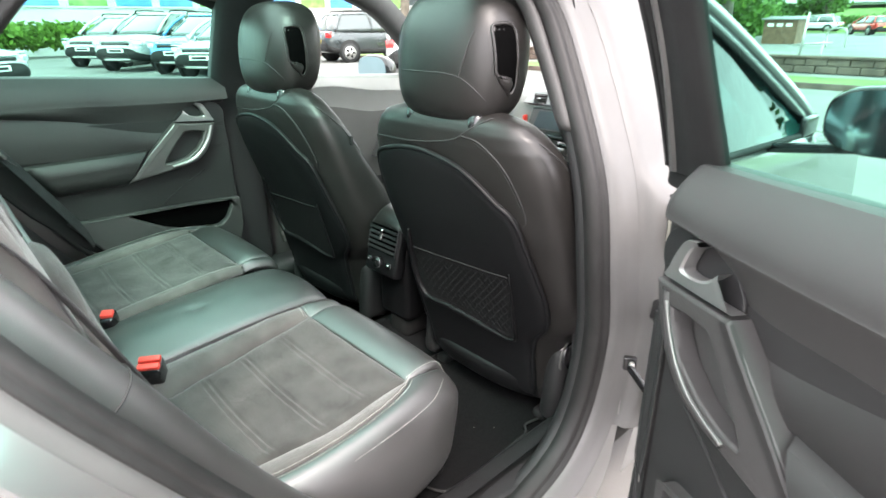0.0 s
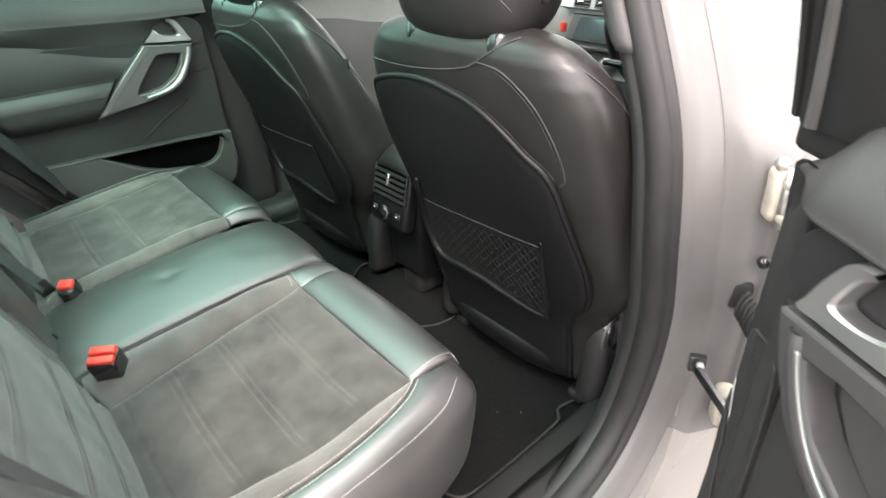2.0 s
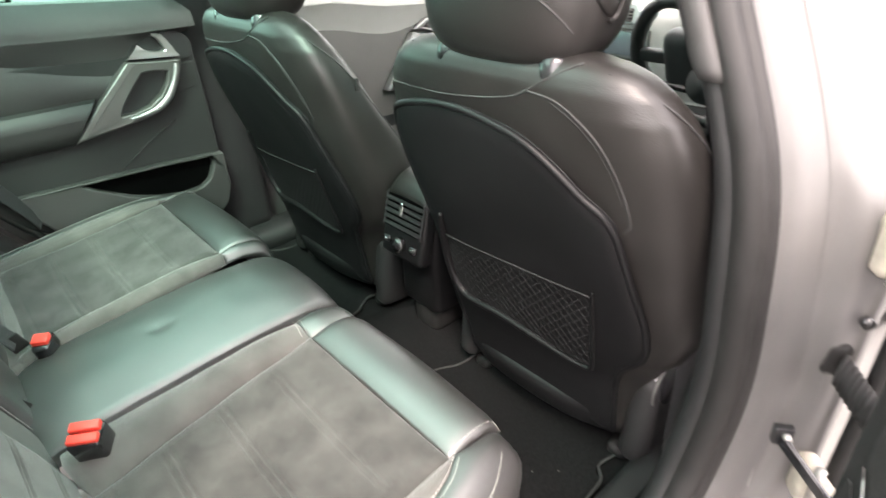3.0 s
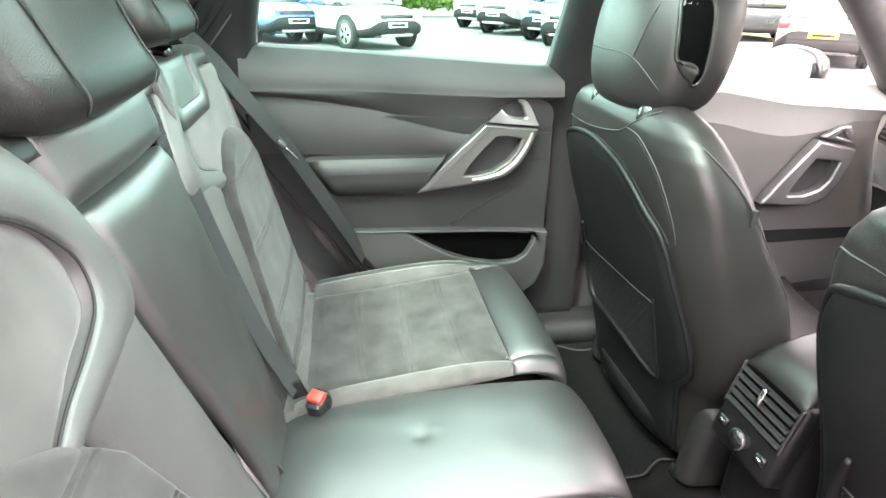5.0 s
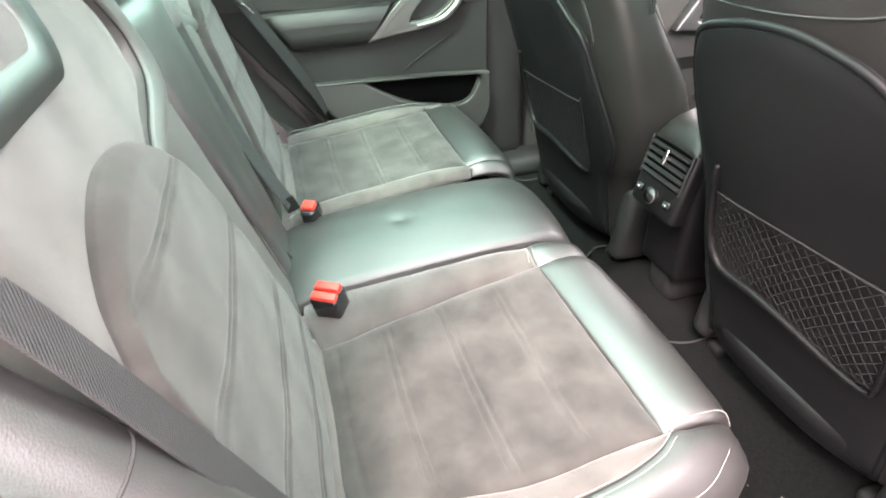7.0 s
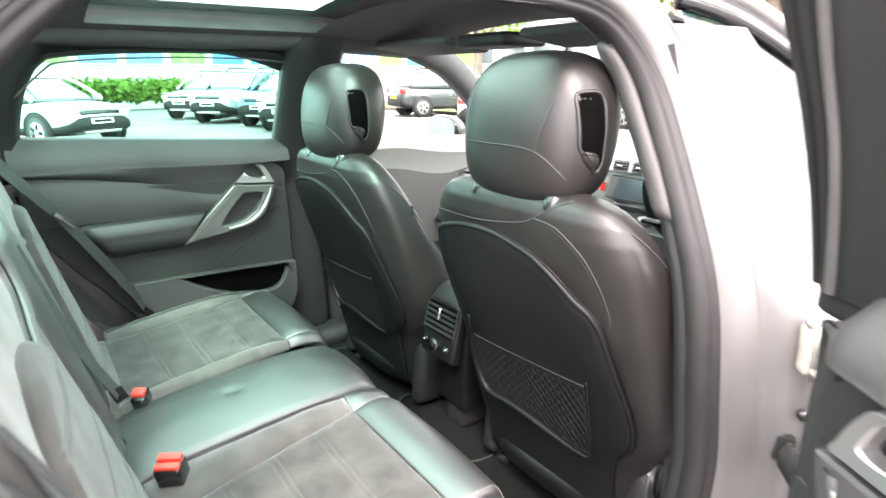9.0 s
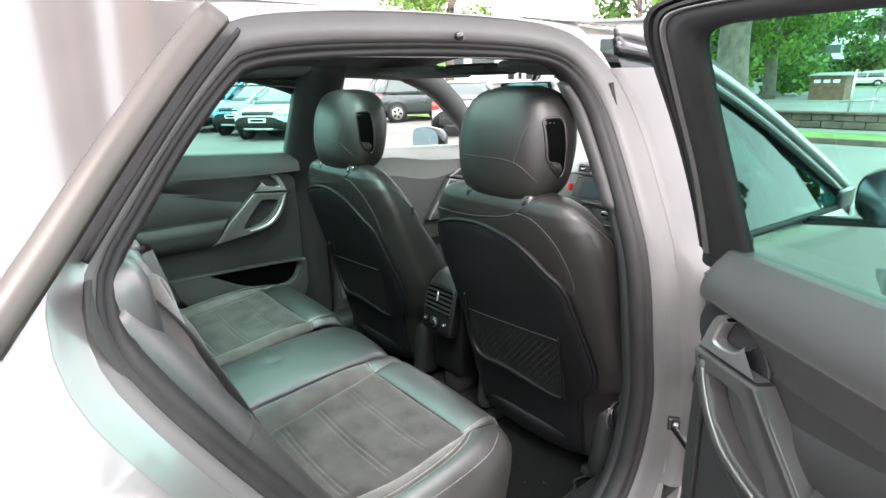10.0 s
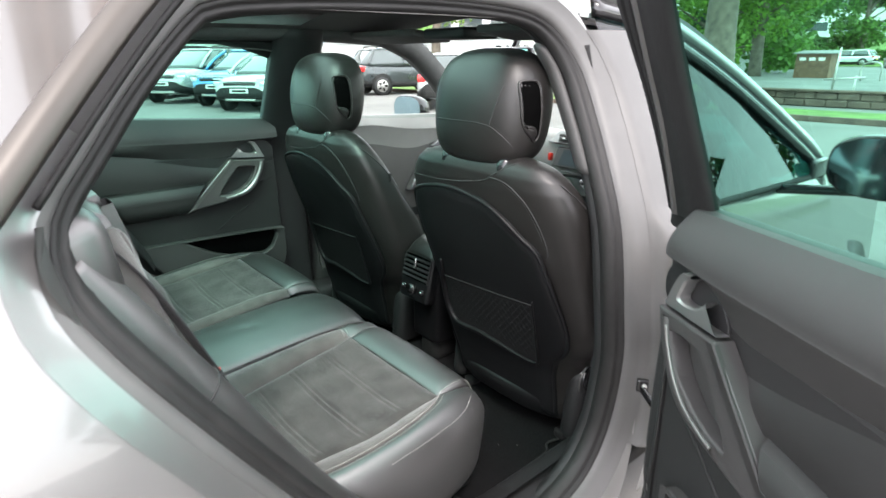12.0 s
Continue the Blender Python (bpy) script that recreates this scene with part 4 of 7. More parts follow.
# ---- front seats ----
CX = 0.447
SEAT = np.array([  # height, half width towards the car's left, towards its right, rear face, half depth of the rear curve, of the front curve
    (0.43, 0.25, 0.225, 0.392, 0.085, 0.1), (0.47, 0.268, 0.228, 0.382, 0.1, 0.12), (0.55, 0.298, 0.232, 0.37, 0.115, 0.135), (0.62, 0.294, 0.250, 0.355, 0.122, 0.135), (0.665, 0.288, 0.288, 0.343, 0.124, 0.135),
    (0.74, 0.274, 0.312, 0.322, 0.126, 0.128), (0.8, 0.278, 0.315, 0.304, 0.126, 0.122), (0.87, 0.288, 0.314, 0.283, 0.125, 0.112), (0.92, 0.294, 0.312, 0.267, 0.122, 0.09), (0.96, 0.296, 0.309, 0.255, 0.118, 0.07),
    (1.02, 0.292, 0.301, 0.239, 0.11, 0.055), (1.07, 0.283, 0.29, 0.227, 0.1, 0.048), (1.11, 0.266, 0.271, 0.221, 0.088, 0.042), (1.14, 0.242, 0.247, 0.221, 0.074, 0.038),
    (1.16, 0.215, 0.221, 0.227, 0.06, 0.034), (1.173, 0.176, 0.186, 0.238, 0.044, 0.028), (1.182, 0.111, 0.12, 0.252, 0.024, 0.016)])


def seat_at(z):
    return [float(np.interp(z, SEAT[:, 0], SEAT[:, k])) for k in (1, 2, 3, 4, 5)]


def seat_rear(a, z, off=0.0, p=3.6):
    """A place on the seat back's rear face, a metres right of its middle."""
    wl, wr, y, d, e = seat_at(z)
    k = max(0.0, 1 - min(1, abs(a) / (wr if a > 0 else wl)) ** p) ** (1 / p)
    return (CX + a, y + d - d * k - off, z)


def seat_side(z, f, side=1, off=0.0):
    """A place on the seat back's flank: f from the rear (-1) over the widest place (0) to the front (1)."""
    wl, wr, y, d, e = seat_at(z)
    p, dd = (3.6, d) if f < 0 else (2.4, e)
    k = max(0.0, 1 - min(1, abs(f)) ** p) ** (1 / p)
    return (CX + side * ((wr if side > 0 else wl) * k + off), y + d + dd * f, z)


def flank_at(z, y, side=1, off=0.0015):
    wl, wr, y0, d, e = seat_at(z)
    f = (y - y0 - d)
    return seat_side(z, max(-0.98, min(0.98, f / (d if f < 0 else e))), side, off)


seat = thing("front_car_seat", (CX, 0.55, 0.36), "black leather front car seat with pocket net on its back", "car seat", "front seats")
rings = []
for z in np.r_[np.linspace(0.43, 1.06, 30), np.linspace(1.08, 1.182, 18)]:
    wl, wr, y, d, e = seat_at(z)
    ring = []
    for c in np.linspace(0, 2 * math.pi, 88, endpoint=False):
        cc, ss = math.cos(c), math.sin(c)
        p = 3.6 if ss < 0 else 2.4
        ring.append((CX + (wr if cc > 0 else wl) * np.sign(cc) * abs(cc) ** (2 / p), y + d + (d if ss < 0 else e) * np.sign(ss) * abs(ss) ** (2 / p), z))
    rings.append(ring)
back = loft("backrest", rings, LEATHER, seat, "black leather backrest")
# moulded shell: its top runs flat from one corner and falls in an S towards the car's right
SHELL_TOP = [(-0.248, 1.005), (-0.238, 1.038), (-0.205, 1.061), (-0.125, 1.081), (-0.045, 1.086), (0.015, 1.078), (0.073, 1.063), (0.127, 1.031), (0.163, 1.000), (0.194, 0.979), (0.212, 0.960)]
SHELL_R = [(0.445, 0.186), (0.52, 0.186), (0.575, 0.188), (0.635, 0.203), (0.685, 0.240), (0.735, 0.250), (0.785, 0.247), (0.845, 0.235), (0.91, 0.222), (0.960, 0.212)]
SHELL_L = [(0.445, -0.186), (0.52, -0.195), (0.575, -0.215), (0.635, -0.232), (0.70, -0.238), (0.80, -0.242), (0.90, -0.247), (0.960, -0.248)]
zt = cr(SHELL_TOP, 60)
zr_, zl_ = cr(SHELL_R, 60), cr(SHELL_L, 60)


def shell_at(u, v):
    z = 0.445 + (0.960 - 0.445) * v
    a0, a1 = float(np.interp(z, zl_[:, 0], zl_[:, 1])), float(np.interp(z, zr_[:, 0], zr_[:, 1]))
    a = a0 + (a1 - a0) * u
    top = float(np.interp(a, zt[:, 0], zt[:, 1]))
    return a, z + (top - 0.960) * v ** 2.6


rows = [[seat_rear(*shell_at(u, v), 0.011) for u in np.linspace(0, 1, 25)] for v in np.linspace(0, 1, 25)]
shell = pad("back_shell", rows, SHELL, seat, 0.006, 0.016, 0.05, nu=60, nv=70, label="black moulded back shell")
edge = [seat_rear(*shell_at(1, v), 0.010) for v in np.linspace(0, 0.97, 16)] + [seat_rear(*shell_at(u, 1), 0.010) for u in np.linspace(0.97, 0.03, 16)] + [seat_rear(*shell_at(0, v), 0.010) for v in np.linspace(0.97, 0, 14)]
tube("shell_rim", edge, 0.0062, SHELL, shell, n=160, seg=10, label="rounded rim of the shell")
rows = [[seat_rear(u * 0.185 - 0.004, z, 0.006 + 0.012 * (1 - u * u)) for u in np.linspace(-1, 1, 9)] for z in (0.432, 0.45, 0.475, 0.50)]
pad("lower_roll", rows, SHELL, seat, 0.012, 0.03, 0.3, nu=30, nv=12, label="rolled lower edge of the seat back")
# pocket: raised rim, black sheet for its inner shade and a net of crossing cords
PK = [(-0.168, 0.846), (-0.174, 0.828), (-0.192, 0.765), (-0.199, 0.690), (-0.182, 0.643), (-0.148, 0.628), (-0.07, 0.634), (0.02, 0.627), (0.10, 0.617), (0.146, 0.616), (0.157, 0.632), (0.164, 0.70), (0.172, 0.79), (0.176, 0.825)]
tube("pocket_frame", [seat_rear(a, z, 0.021) for a, z in PK], [0.004, 0.008, 0.009, 0.009, 0.008, 0.008, 0.0075, 0.007, 0.006, 0.005, 0.0045, 0.004, 0.003, 0.002], SHELL, shell, n=110, seg=10, label="raised pocket rim")
NL_ = [(0.632, -0.172), (0.66, -0.184), (0.70, -0.190), (0.76, -0.184), (0.795, -0.175)]
net_l = lambda z: float(np.interp(z, [q[0] for q in NL_], [q[1] for q in NL_]))
net_r = lambda z: float(np.interp(z, [0.62, 0.70, 0.81], [0.150, 0.158, 0.168]))
net_top = lambda f: 0.790 + 0.022 * f ** 0.8
net_low = lambda f: 0.640 - 0.016 * f


def net_at(f, v, off):
    z = net_low(f) + (net_top(f) - net_low(f)) * v
    return seat_rear(net_l(z) + (net_r(z) - net_l(z)) * f, z, off)


rows = [[net_at(f, v, 0.0145) for f in np.linspace(0, 1, 10)] for v in np.linspace(0, 1, 8)]
pad("pocket", rows, RECESS_SHADE, shell, 0.002, 0.003, 0.1, nu=20, nv=16, label="black sheet for the shade inside the pocket")
V, F = [], []
NR, NC = 15, 34
for r in range(NR + 1):
    for k in range(NC):
        w_ = 0.5 if (k + r) % 2 else -0.5
        q0, q1 = (r + w_) / NR, (r - w_) / NR
        q0, q1 = min(1, max(0, q0)), min(1, max(0, q1))
        i = len(V)
        for f, q in ((k / NC, q0), ((k + 1) / NC, q1)):
            e = 0.16 / NR
            V += [net_at(f, q - e, 0.0188), net_at(f, q, 0.0194), net_at(f, q + e, 0.0188)]
        F += [(i, i + 1, i + 4, i + 3), (i + 1, i + 2, i + 5, i + 4)]
put("pocket_net", V, F, NET, shell, "dark diamond-mesh pocket net", smooth=False)
tube("net_band", [net_at(f, 1.0, 0.0205) for f in np.linspace(0, 1, 8)], 0.0018, NET, shell, n=24, seg=6, label="elastic hem of the net")
# sewn seams on the leather
YOKE = ((-0.278, 1.045), (-0.260, 1.085), (-0.215, 1.094), (-0.10, 1.099), (-0.012, 1.108), (0.052, 1.120), (0.078, 1.132), (0.100, 1.146), (0.135, 1.166), (0.15, 1.173))
tube("yoke_seam", [seat_rear(a, z, 0.0008) for a, z in YOKE], 0.0016, SEAM, back, n=70, seg=6)
SIDE_SEAM = ((0.078, 1.132), (0.124, 1.126), (0.160, 1.107), (0.192, 1.077), (0.214, 1.035), (0.226, 0.995), (0.229, 0.965), (0.220, 0.951))
tube("side_seam", [seat_rear(a, z, 0.0008) for a, z in SIDE_SEAM], 0.0016, SEAM, back, n=60, seg=6)
stitch("side_stitching", [seat_rear(a - 0.005, z - 0.003, 0.0012) for a, z in SIDE_SEAM[1:6]], SEAM, back, r=0.0007)
FLANK = ((1.165, 0.245), (1.13, 0.272), (1.08, 0.318), (1.03, 0.352), (0.955, 0.404), (0.89, 0.452), (0.83, 0.495), (0.775, 0.520), (0.68, 0.53))
for sd in (-1, 1):
    tube("flank_seam", [flank_at(z, y, sd, 0.0008) for z, y in FLANK], 0.0016, SEAM, back, n=70, seg=6)
    tube("front_seam", [flank_at(z, y, sd, 0.0008) for z, y in ((1.15, 0.30), (1.10, 0.350), (1.04, 0.385), (0.98, 0.418), (0.93, 0.46), (0.88, 0.50))], 0.0013, SEAM, back, n=50, seg=6)
rbox("release_tag", flank_at(1.035, 0.345, 1, 0.003), (0.006, 0.010, 0.028), 0.002, MATT, seat, label="small black side release tag")
# headrest
HR = np.array([(1.150, 0.05, 0.028), (1.156, 0.098, 0.052), (1.170, 0.128, 0.072), (1.195, 0.147, 0.085), (1.235, 0.157, 0.093), (1.285, 0.160, 0.096), (1.325, 0.157, 0.094), (1.358, 0.148, 0.088), (1.388, 0.129, 0.077), (1.406, 0.102, 0.062), (1.416, 0.070, 0.044), (1.421, 0.035, 0.022)])


def rest(a, z, off=0.0, side=None, y=0.0, p=2.7):
    w, d = np.interp(z, HR[:, 0], HR[:, 1]), np.interp(z, HR[:, 0], HR[:, 2])
    yc = 0.290 + 0.10 * (z - 1.17)
    if side:
        k = max(0.0, 1 - min(1, abs(y - yc) / d) ** p) ** (1 / p)
        return (CX + side * (w * k + off), y, z)
    k = max(0.0, 1 - min(1, abs(a) / w) ** p) ** (1 / p)
    return (CX + a, yc - d * k - off, z)


rings = []
zz_ = cr([(z, w, d, 0) for z, w, d in HR], 40)
for z, w, d, _ in zz_:
    yc = 0.290 + 0.10 * (z - 1.17)
    rings.append([(CX + a, yc + b, z) for a, b in oval(w, d, 64, 2.7)])
hr = loft("headrest", rings, LEATHER, seat, "black leather headrest with side slots")
tube("rest_seam", [rest(a, z, 0.0008) for a, z in ((-0.150, 1.252), (-0.10, 1.257), (-0.03, 1.258), (0.04, 1.258), (0.083, 1.252), (0.110, 1.236), (0.130, 1.212), (0.137, 1.190))], 0.0015, SEAM, hr, n=60, seg=6)
tube("rest_seam", [rest(a, z, 0.0008) for a, z in ((0.116, 1.376), (0.106, 1.33), (0.094, 1.285), (0.083, 1.252))], 0.0015, SEAM, hr, n=40, seg=6)
SLOT = cr([(0.250, 1.340), (0.258, 1.350), (0.284, 1.351), (0.297, 1.342), (0.301, 1.31), (0.302, 1.25), (0.299, 1.226), (0.290, 1.216), (0.281, 1.221), (0.287, 1.238), (0.278, 1.248), (0.262, 1.252), (0.251, 1.259), (0.249, 1.30)], 70, True)
for sd in (-1, 1):
    rows = []
    for z in np.linspace(1.2175, 1.3505, 40):
        ins = [q[0] for q in cr(SLOT, 400, True) if abs(q[1] - z) < 0.0025]
        lo, hi = (min(ins), max(ins))
        rows.append([rest(0, z, 0.0012, sd, lo + (hi - lo) * u) for u in np.linspace(0, 1, 9)])
    # Black patch on the surface draws the shade of the slot.
    put("slot_shade", np.array(rows).reshape(-1, 3), [f if sd > 0 else f[::-1] for f in quads(40, 9)], RECESS_SHADE, hr, "black patch for the shade in the side slot")
    tube("slot_rim", [rest(0, b, 0.001, sd, a) for a, b in SLOT[::2]], 0.0036, LEATHER, hr, n=110, seg=8, closed=True)
    slab("slot_lip", cr([(0.252, 1.256), (0.264, 1.250), (0.280, 1.246), (0.287, 1.237), (0.282, 1.222), (0.272, 1.226), (0.258, 1.240)], 40, True), 0.009, lambda a, b, h: rest(0, b, h - 0.002, sd, a), LEATHER, hr, 0.004, smooth=True)
for a in (-0.094, 0.103):
    tube("headrest_post", [(CX + a, 0.256, 1.13), (CX + a, 0.270, 1.22)], 0.006, CHROME, seat, n=4, seg=12, label="chrome headrest post")
    tube("post_guide", [(CX + a, 0.247, 1.145), (CX + a, 0.250, 1.168), (CX + a, 0.252, 1.176), (CX + a, 0.2525, 1.180)], [0.023, 0.023, 0.021, 0.012], BLACK, seat, n=12, seg=24, label="black oval post guide")
# lower flank, base and cushion
for sd in (-1, 1):
    rbox("hinge_cover", (CX + sd * 0.226, 0.452, 0.49), (0.062, 0.115, 0.215), 0.028, PLASTIC, seat, pose(0, 0, 0, -6), "rounded lower hinge cover", seg=5)
    rbox("side_cover", (CX + sd * 0.245, 0.70, 0.49), (0.05, 0.44, 0.11), 0.02, PLASTIC, seat)
    rbox("seat_rail", (CX + sd * 0.19, 0.67, 0.385), (0.04, 0.44, 0.04), 0.006, MATT, seat)
    rbox("rail_cap", (CX + sd * 0.19, 0.43, 0.375), (0.045, 0.05, 0.030), 0.012, MATT, seat)
rbox("seat_base", (CX, 0.67, 0.46), (0.44, 0.44, 0.12), 0.03, PLASTIC, seat)
rows = [[(CX + u * hw, y, 0.56 + 0.03 * (y - 0.45) + 0.035 * abs(u) ** 3) for u in np.linspace(-1, 1, 9)] for y, hw in ((0.50, 0.20), (0.6, 0.235), (0.75, 0.25), (0.9, 0.25), (0.96, 0.25))]
pad("seat_cushion", rows, LEATHER, seat, 0.03, 0.09, 0.2, nu=24, nv=20)
copy_thing(seat, pose(CX - 0.782, 0.53, 0.355))
tube("recliner_cover", [(CX + 0.205, 0.453, 0.568), (CX + 0.246, 0.453, 0.568), (CX + 0.256, 0.453, 0.568), (CX + 0.259, 0.453, 0.568)], [0.048, 0.048, 0.044, 0.034], BLACK, seat, n=6, seg=32, label="round recliner cover")
tube("recliner_ring", [(CX + 0.247, 0.453 + 0.048 * math.cos(c), 0.568 + 0.048 * math.sin(c)) for c in np.linspace(0, 6.283, 20)[:-1]], 0.003, DULLSATIN, seat, n=40, seg=6, closed=True)

# ---- rear seat ----
bench = thing("rear_bench", (0.0, -0.3, 0.40), "three-place rear seat in grey suede and black leather", "car seat")


def seat_half(m):
    """Cushion of one outer place: m gives its marks, inner to outer."""
    xi, xo, sg = m["xi"], m["xo"], m["sg"]
    z0 = m["z"]
    X = lambda a: sg * a
    def net(rows):
        return [r if sg > 0 else r[::-1] for r in rows]
    ins = net([[(X(m["ri"]), -0.40, z0 - 0.040), (X((m["ri"] + m["ro"]) / 2), -0.405, z0 - 0.046), (X(m["ro"]), -0.40, z0 - 0.034)],
               [(X(m["mi"]), -0.20, z0 - 0.030), (X((m["mi"] + m["mo"]) / 2), -0.20, z0 - 0.036), (X(m["mo"]), -0.20, z0 - 0.024)],
               [(X(xi), 0.0, z0), (X((xi + xo) / 2), 0.0, z0 - 0.002), (X(xo), 0.0, z0)]])
    gr = [("v", a + e, 0.04, 0.96, 0.0075, 0.0036) for a in (0.27, 0.52) for e in (-0.016, 0.016)] + [("v", 0.77 + e, 0.06, 0.94, 0.0075, 0.0024) for e in (-0.014, 0.014)] + [("v", 0.06, 0.03, 0.97, 0.012, 0.003)]
    pad("seat_insert", ins, SUEDE_INSERT, bench, 0.008, 0.03, 0.07, nu=70, nv=170, grooves=gr, label="grey suede seat insert with sewn flutes", wrinkle=0.0022)
    # inner strip beside the middle place
    rows = net([[(X(m["ci"] - 0.02), -0.42, z0 - 0.055), (X((m["ci"] + m["ri"]) / 2 - 0.01), -0.42, z0 - 0.034), (X(m["ri"]), -0.40, z0 - 0.044)],
                [(X(m["ci"]), -0.20, z0 - 0.035), (X((m["ci"] + m["mi"]) / 2), -0.20, z0 - 0.010), (X(m["mi"]), -0.20, z0 - 0.034)],
                [(X(m["ci"] + 0.01), 0.0, z0 - 0.016), (X((m["ci"] + xi) / 2), 0.0, z0 + 0.008), (X(xi), 0.0, z0 - 0.004)]])
    pad("inner_bolster", rows, SUEDE, bench, 0.010, 0.03, 0.25, nu=20, nv=40, wrinkle=0.0015)
    rows = net([[(X(m["ci"] + 0.01), 0.0, z0 - 0.016), (X((m["ci"] + xi) / 2), 0.0, z0 + 0.008), (X(xi), 0.0, z0 - 0.004)],
                [(X(m["ci"] + 0.006), 0.05, z0 - 0.014), (X((m["ci"] + xi) / 2), 0.05, z0 + 0.006), (X(xi), 0.05, z0 + 0.000)],
                [(X(m["ci"] + 0.002), 0.095, z0 - 0.03), (X((m["ci"] + xi) / 2), 0.10, z0 - 0.012), (X(xi), 0.10, z0 - 0.012)],
                [(X(m["ci"]), 0.105, z0 - 0.09), (X((m["ci"] + xi) / 2), 0.112, z0 - 0.08), (X(xi), 0.112, z0 - 0.08)],
                [(X(m["ci"]), 0.09, z0 - 0.22), (X((m["ci"] + xi) / 2), 0.095, z0 - 0.22), (X(xi), 0.095, z0 - 0.22)]])
    pad("inner_front", rows, SEATLEATHER, bench, 0.005, 0.02, 0.12, nu=18, nv=36)
    for e in (0.004, -0.008):
        stitch("front_stitching", [(X(m["ci"] + 0.03), 0.004 + e, z0 + 0.009), (X((m["ci"] + xi) / 2 + 0.01), e, z0 + 0.016), (X(xi - 0.008), e - 0.004, z0 + 0.004)], THREAD, bench)
    # leather band along the front edge
    rows = net([[(X(xi), 0.0, z0 - 0.002), (X((xi + xo) / 2), 0.0, z0), (X(xo), 0.0, z0 - 0.002)],
                [(X(xi), 0.05, z0 + 0.008), (X((xi + xo) / 2), 0.05, z0 + 0.010), (X(xo), 0.05, z0 + 0.008)],
                [(X(xi), 0.092, z0 + 0.0), (X((xi + xo) / 2), 0.095, z0 + 0.002), (X(xo), 0.088, z0 + 0.0)],
                [(X(xi), 0.118, z0 - 0.035), (X((xi + xo) / 2), 0.120, z0 - 0.035), (X(xo), 0.108, z0 - 0.035)],
                [(X(xi), 0.122, z0 - 0.10), (X((xi + xo) / 2), 0.124, z0 - 0.10), (X(xo), 0.108, z0 - 0.10)],
                [(X(xi), 0.10, z0 - 0.23), (X((xi + xo) / 2), 0.10, z0 - 0.23), (X(xo), 0.085, z0 - 0.23)]])
    pad("front_band", rows, SEATLEATHER, bench, 0.006, 0.02, 0.08, nu=40, nv=60, label="black leather front band")
    # outer bolster: suede inside the sewn curve, leather outside
    cur = [(xo + 0.006, 0.004), (xo + 0.026, -0.03), (xo + 0.040, -0.09), (xo + 0.046, -0.18), (xo + 0.040, -0.28), (xo + 0.02, -0.40)]
    inn = [(xo, 0.0), (xo + 0.0, -0.03), (m["mo"] * 0.3 + xo * 0.7, -0.09), (m["mo"], -0.18), (m["mo"] * 0.5 + m["ro"] * 0.5, -0.28), (m["ro"], -0.40)]
    zz = [0.0, -0.002, -0.008, -0.018, -0.028, -0.036]
    rows = [[(X(a), y, z0 + d - 0.003), (X((a + c) / 2), (y + e) / 2, z0 + d + 0.006), (X(c), e, z0 + d + 0.010)] for (a, y), (c, e), d in zip(inn, cur, zz)][::-1]
    pad("outer_bolster", net(rows), SUEDE, bench, 0.005, 0.02, 0.2, nu=16, nv=50, wrinkle=0.0012)
    rows = []
    for (c, e), d, ext in zip(cur, zz, (0.045, 0.055, 0.055, 0.05, 0.048, 0.045)):
        f = max(0.0, (e + 0.06) / 0.064) if e > -0.06 else 0.0
        rows.append([(X(c), e, z0 + d + 0.009), (X(c + 0.5 * ext), e + 0.055 * f, z0 + d + 0.006 - 0.004 * f), (X(c + 0.9 * ext), e + 0.085 * f, z0 + d - 0.022 - 0.01 * f), (X(c + 1.05 * ext), e + 0.09 * f, z0 + d - 0.075), (X(c + 1.0 * ext), e + 0.07 * f, z0 + d - 0.20)])
    f_row = [(X(xo + 0.002), 0.012, z0), (X(xo + 0.006), 0.082, z0 - 0.004), (X(xo + 0.012), 0.102, z0 - 0.035), (X(xo + 0.012), 0.104, z0 - 0.09), (X(xo + 0.01), 0.08, z0 - 0.21)]
    pad("side_leather", net((rows[::-1] + [f_row])), SEATLEATHER, bench, 0.004, 0.02, 0.1, nu=44, nv=60, label="black leather outer side of the cushion")
    for e in (0.002, 0.011):
        stitch("curve_stitching", [(X(c + e), y, z0 + d + 0.0185 - 0.003 * (e > 0.005)) for (c, y), d in zip(cur, zz)], THREAD, bench)
    stitch("side_stitching", [(X(xo + 0.030), 0.078, z0 - 0.008), (X(xo + 0.052), 0.053, z0 - 0.003), (X(xo + 0.081), 0.0, z0 - 0.006), (X(xo + 0.091), -0.09, z0 - 0.016), (X(xo + 0.093), -0.2, z0 - 0.026)], THREAD, bench)
    stitch("band_stitching", [(X(xo - 0.006), 0.004, z0 + 0.005), (X(xo - 0.004), 0.05, z0 + 0.0155), (X(xo - 0.004), 0.09, z0 + 0.006), (X(xo - 0.002), 0.11, z0 - 0.03)], THREAD, bench)
    rbox("cushion_base", (X((m["ci"] + xo + 0.05) / 2), -0.16, z0 - 0.165), (xo + 0.03 - m["ci"], 0.48, 0.21), 0.02, MATT, bench)
    rows = net([[(X(m["ri"] - 0.06), -0.47, z0 - 0.04), (X((m["ri"] + m["ro"]) / 2), -0.47, z0 - 0.04), (X(m["ro"] + 0.05), -0.47, z0 - 0.04)],
                [(X(m["ri"] - 0.03), -0.395, z0 - 0.046), (X((m["ri"] + m["ro"]) / 2), -0.395, z0 - 0.048), (X(m["ro"] + 0.04), -0.395, z0 - 0.042)]])
    pad("cushion_tail", rows, SUEDE, bench, 0.012, 0.03, 0.4, nu=24, nv=12, wrinkle=0.0015)


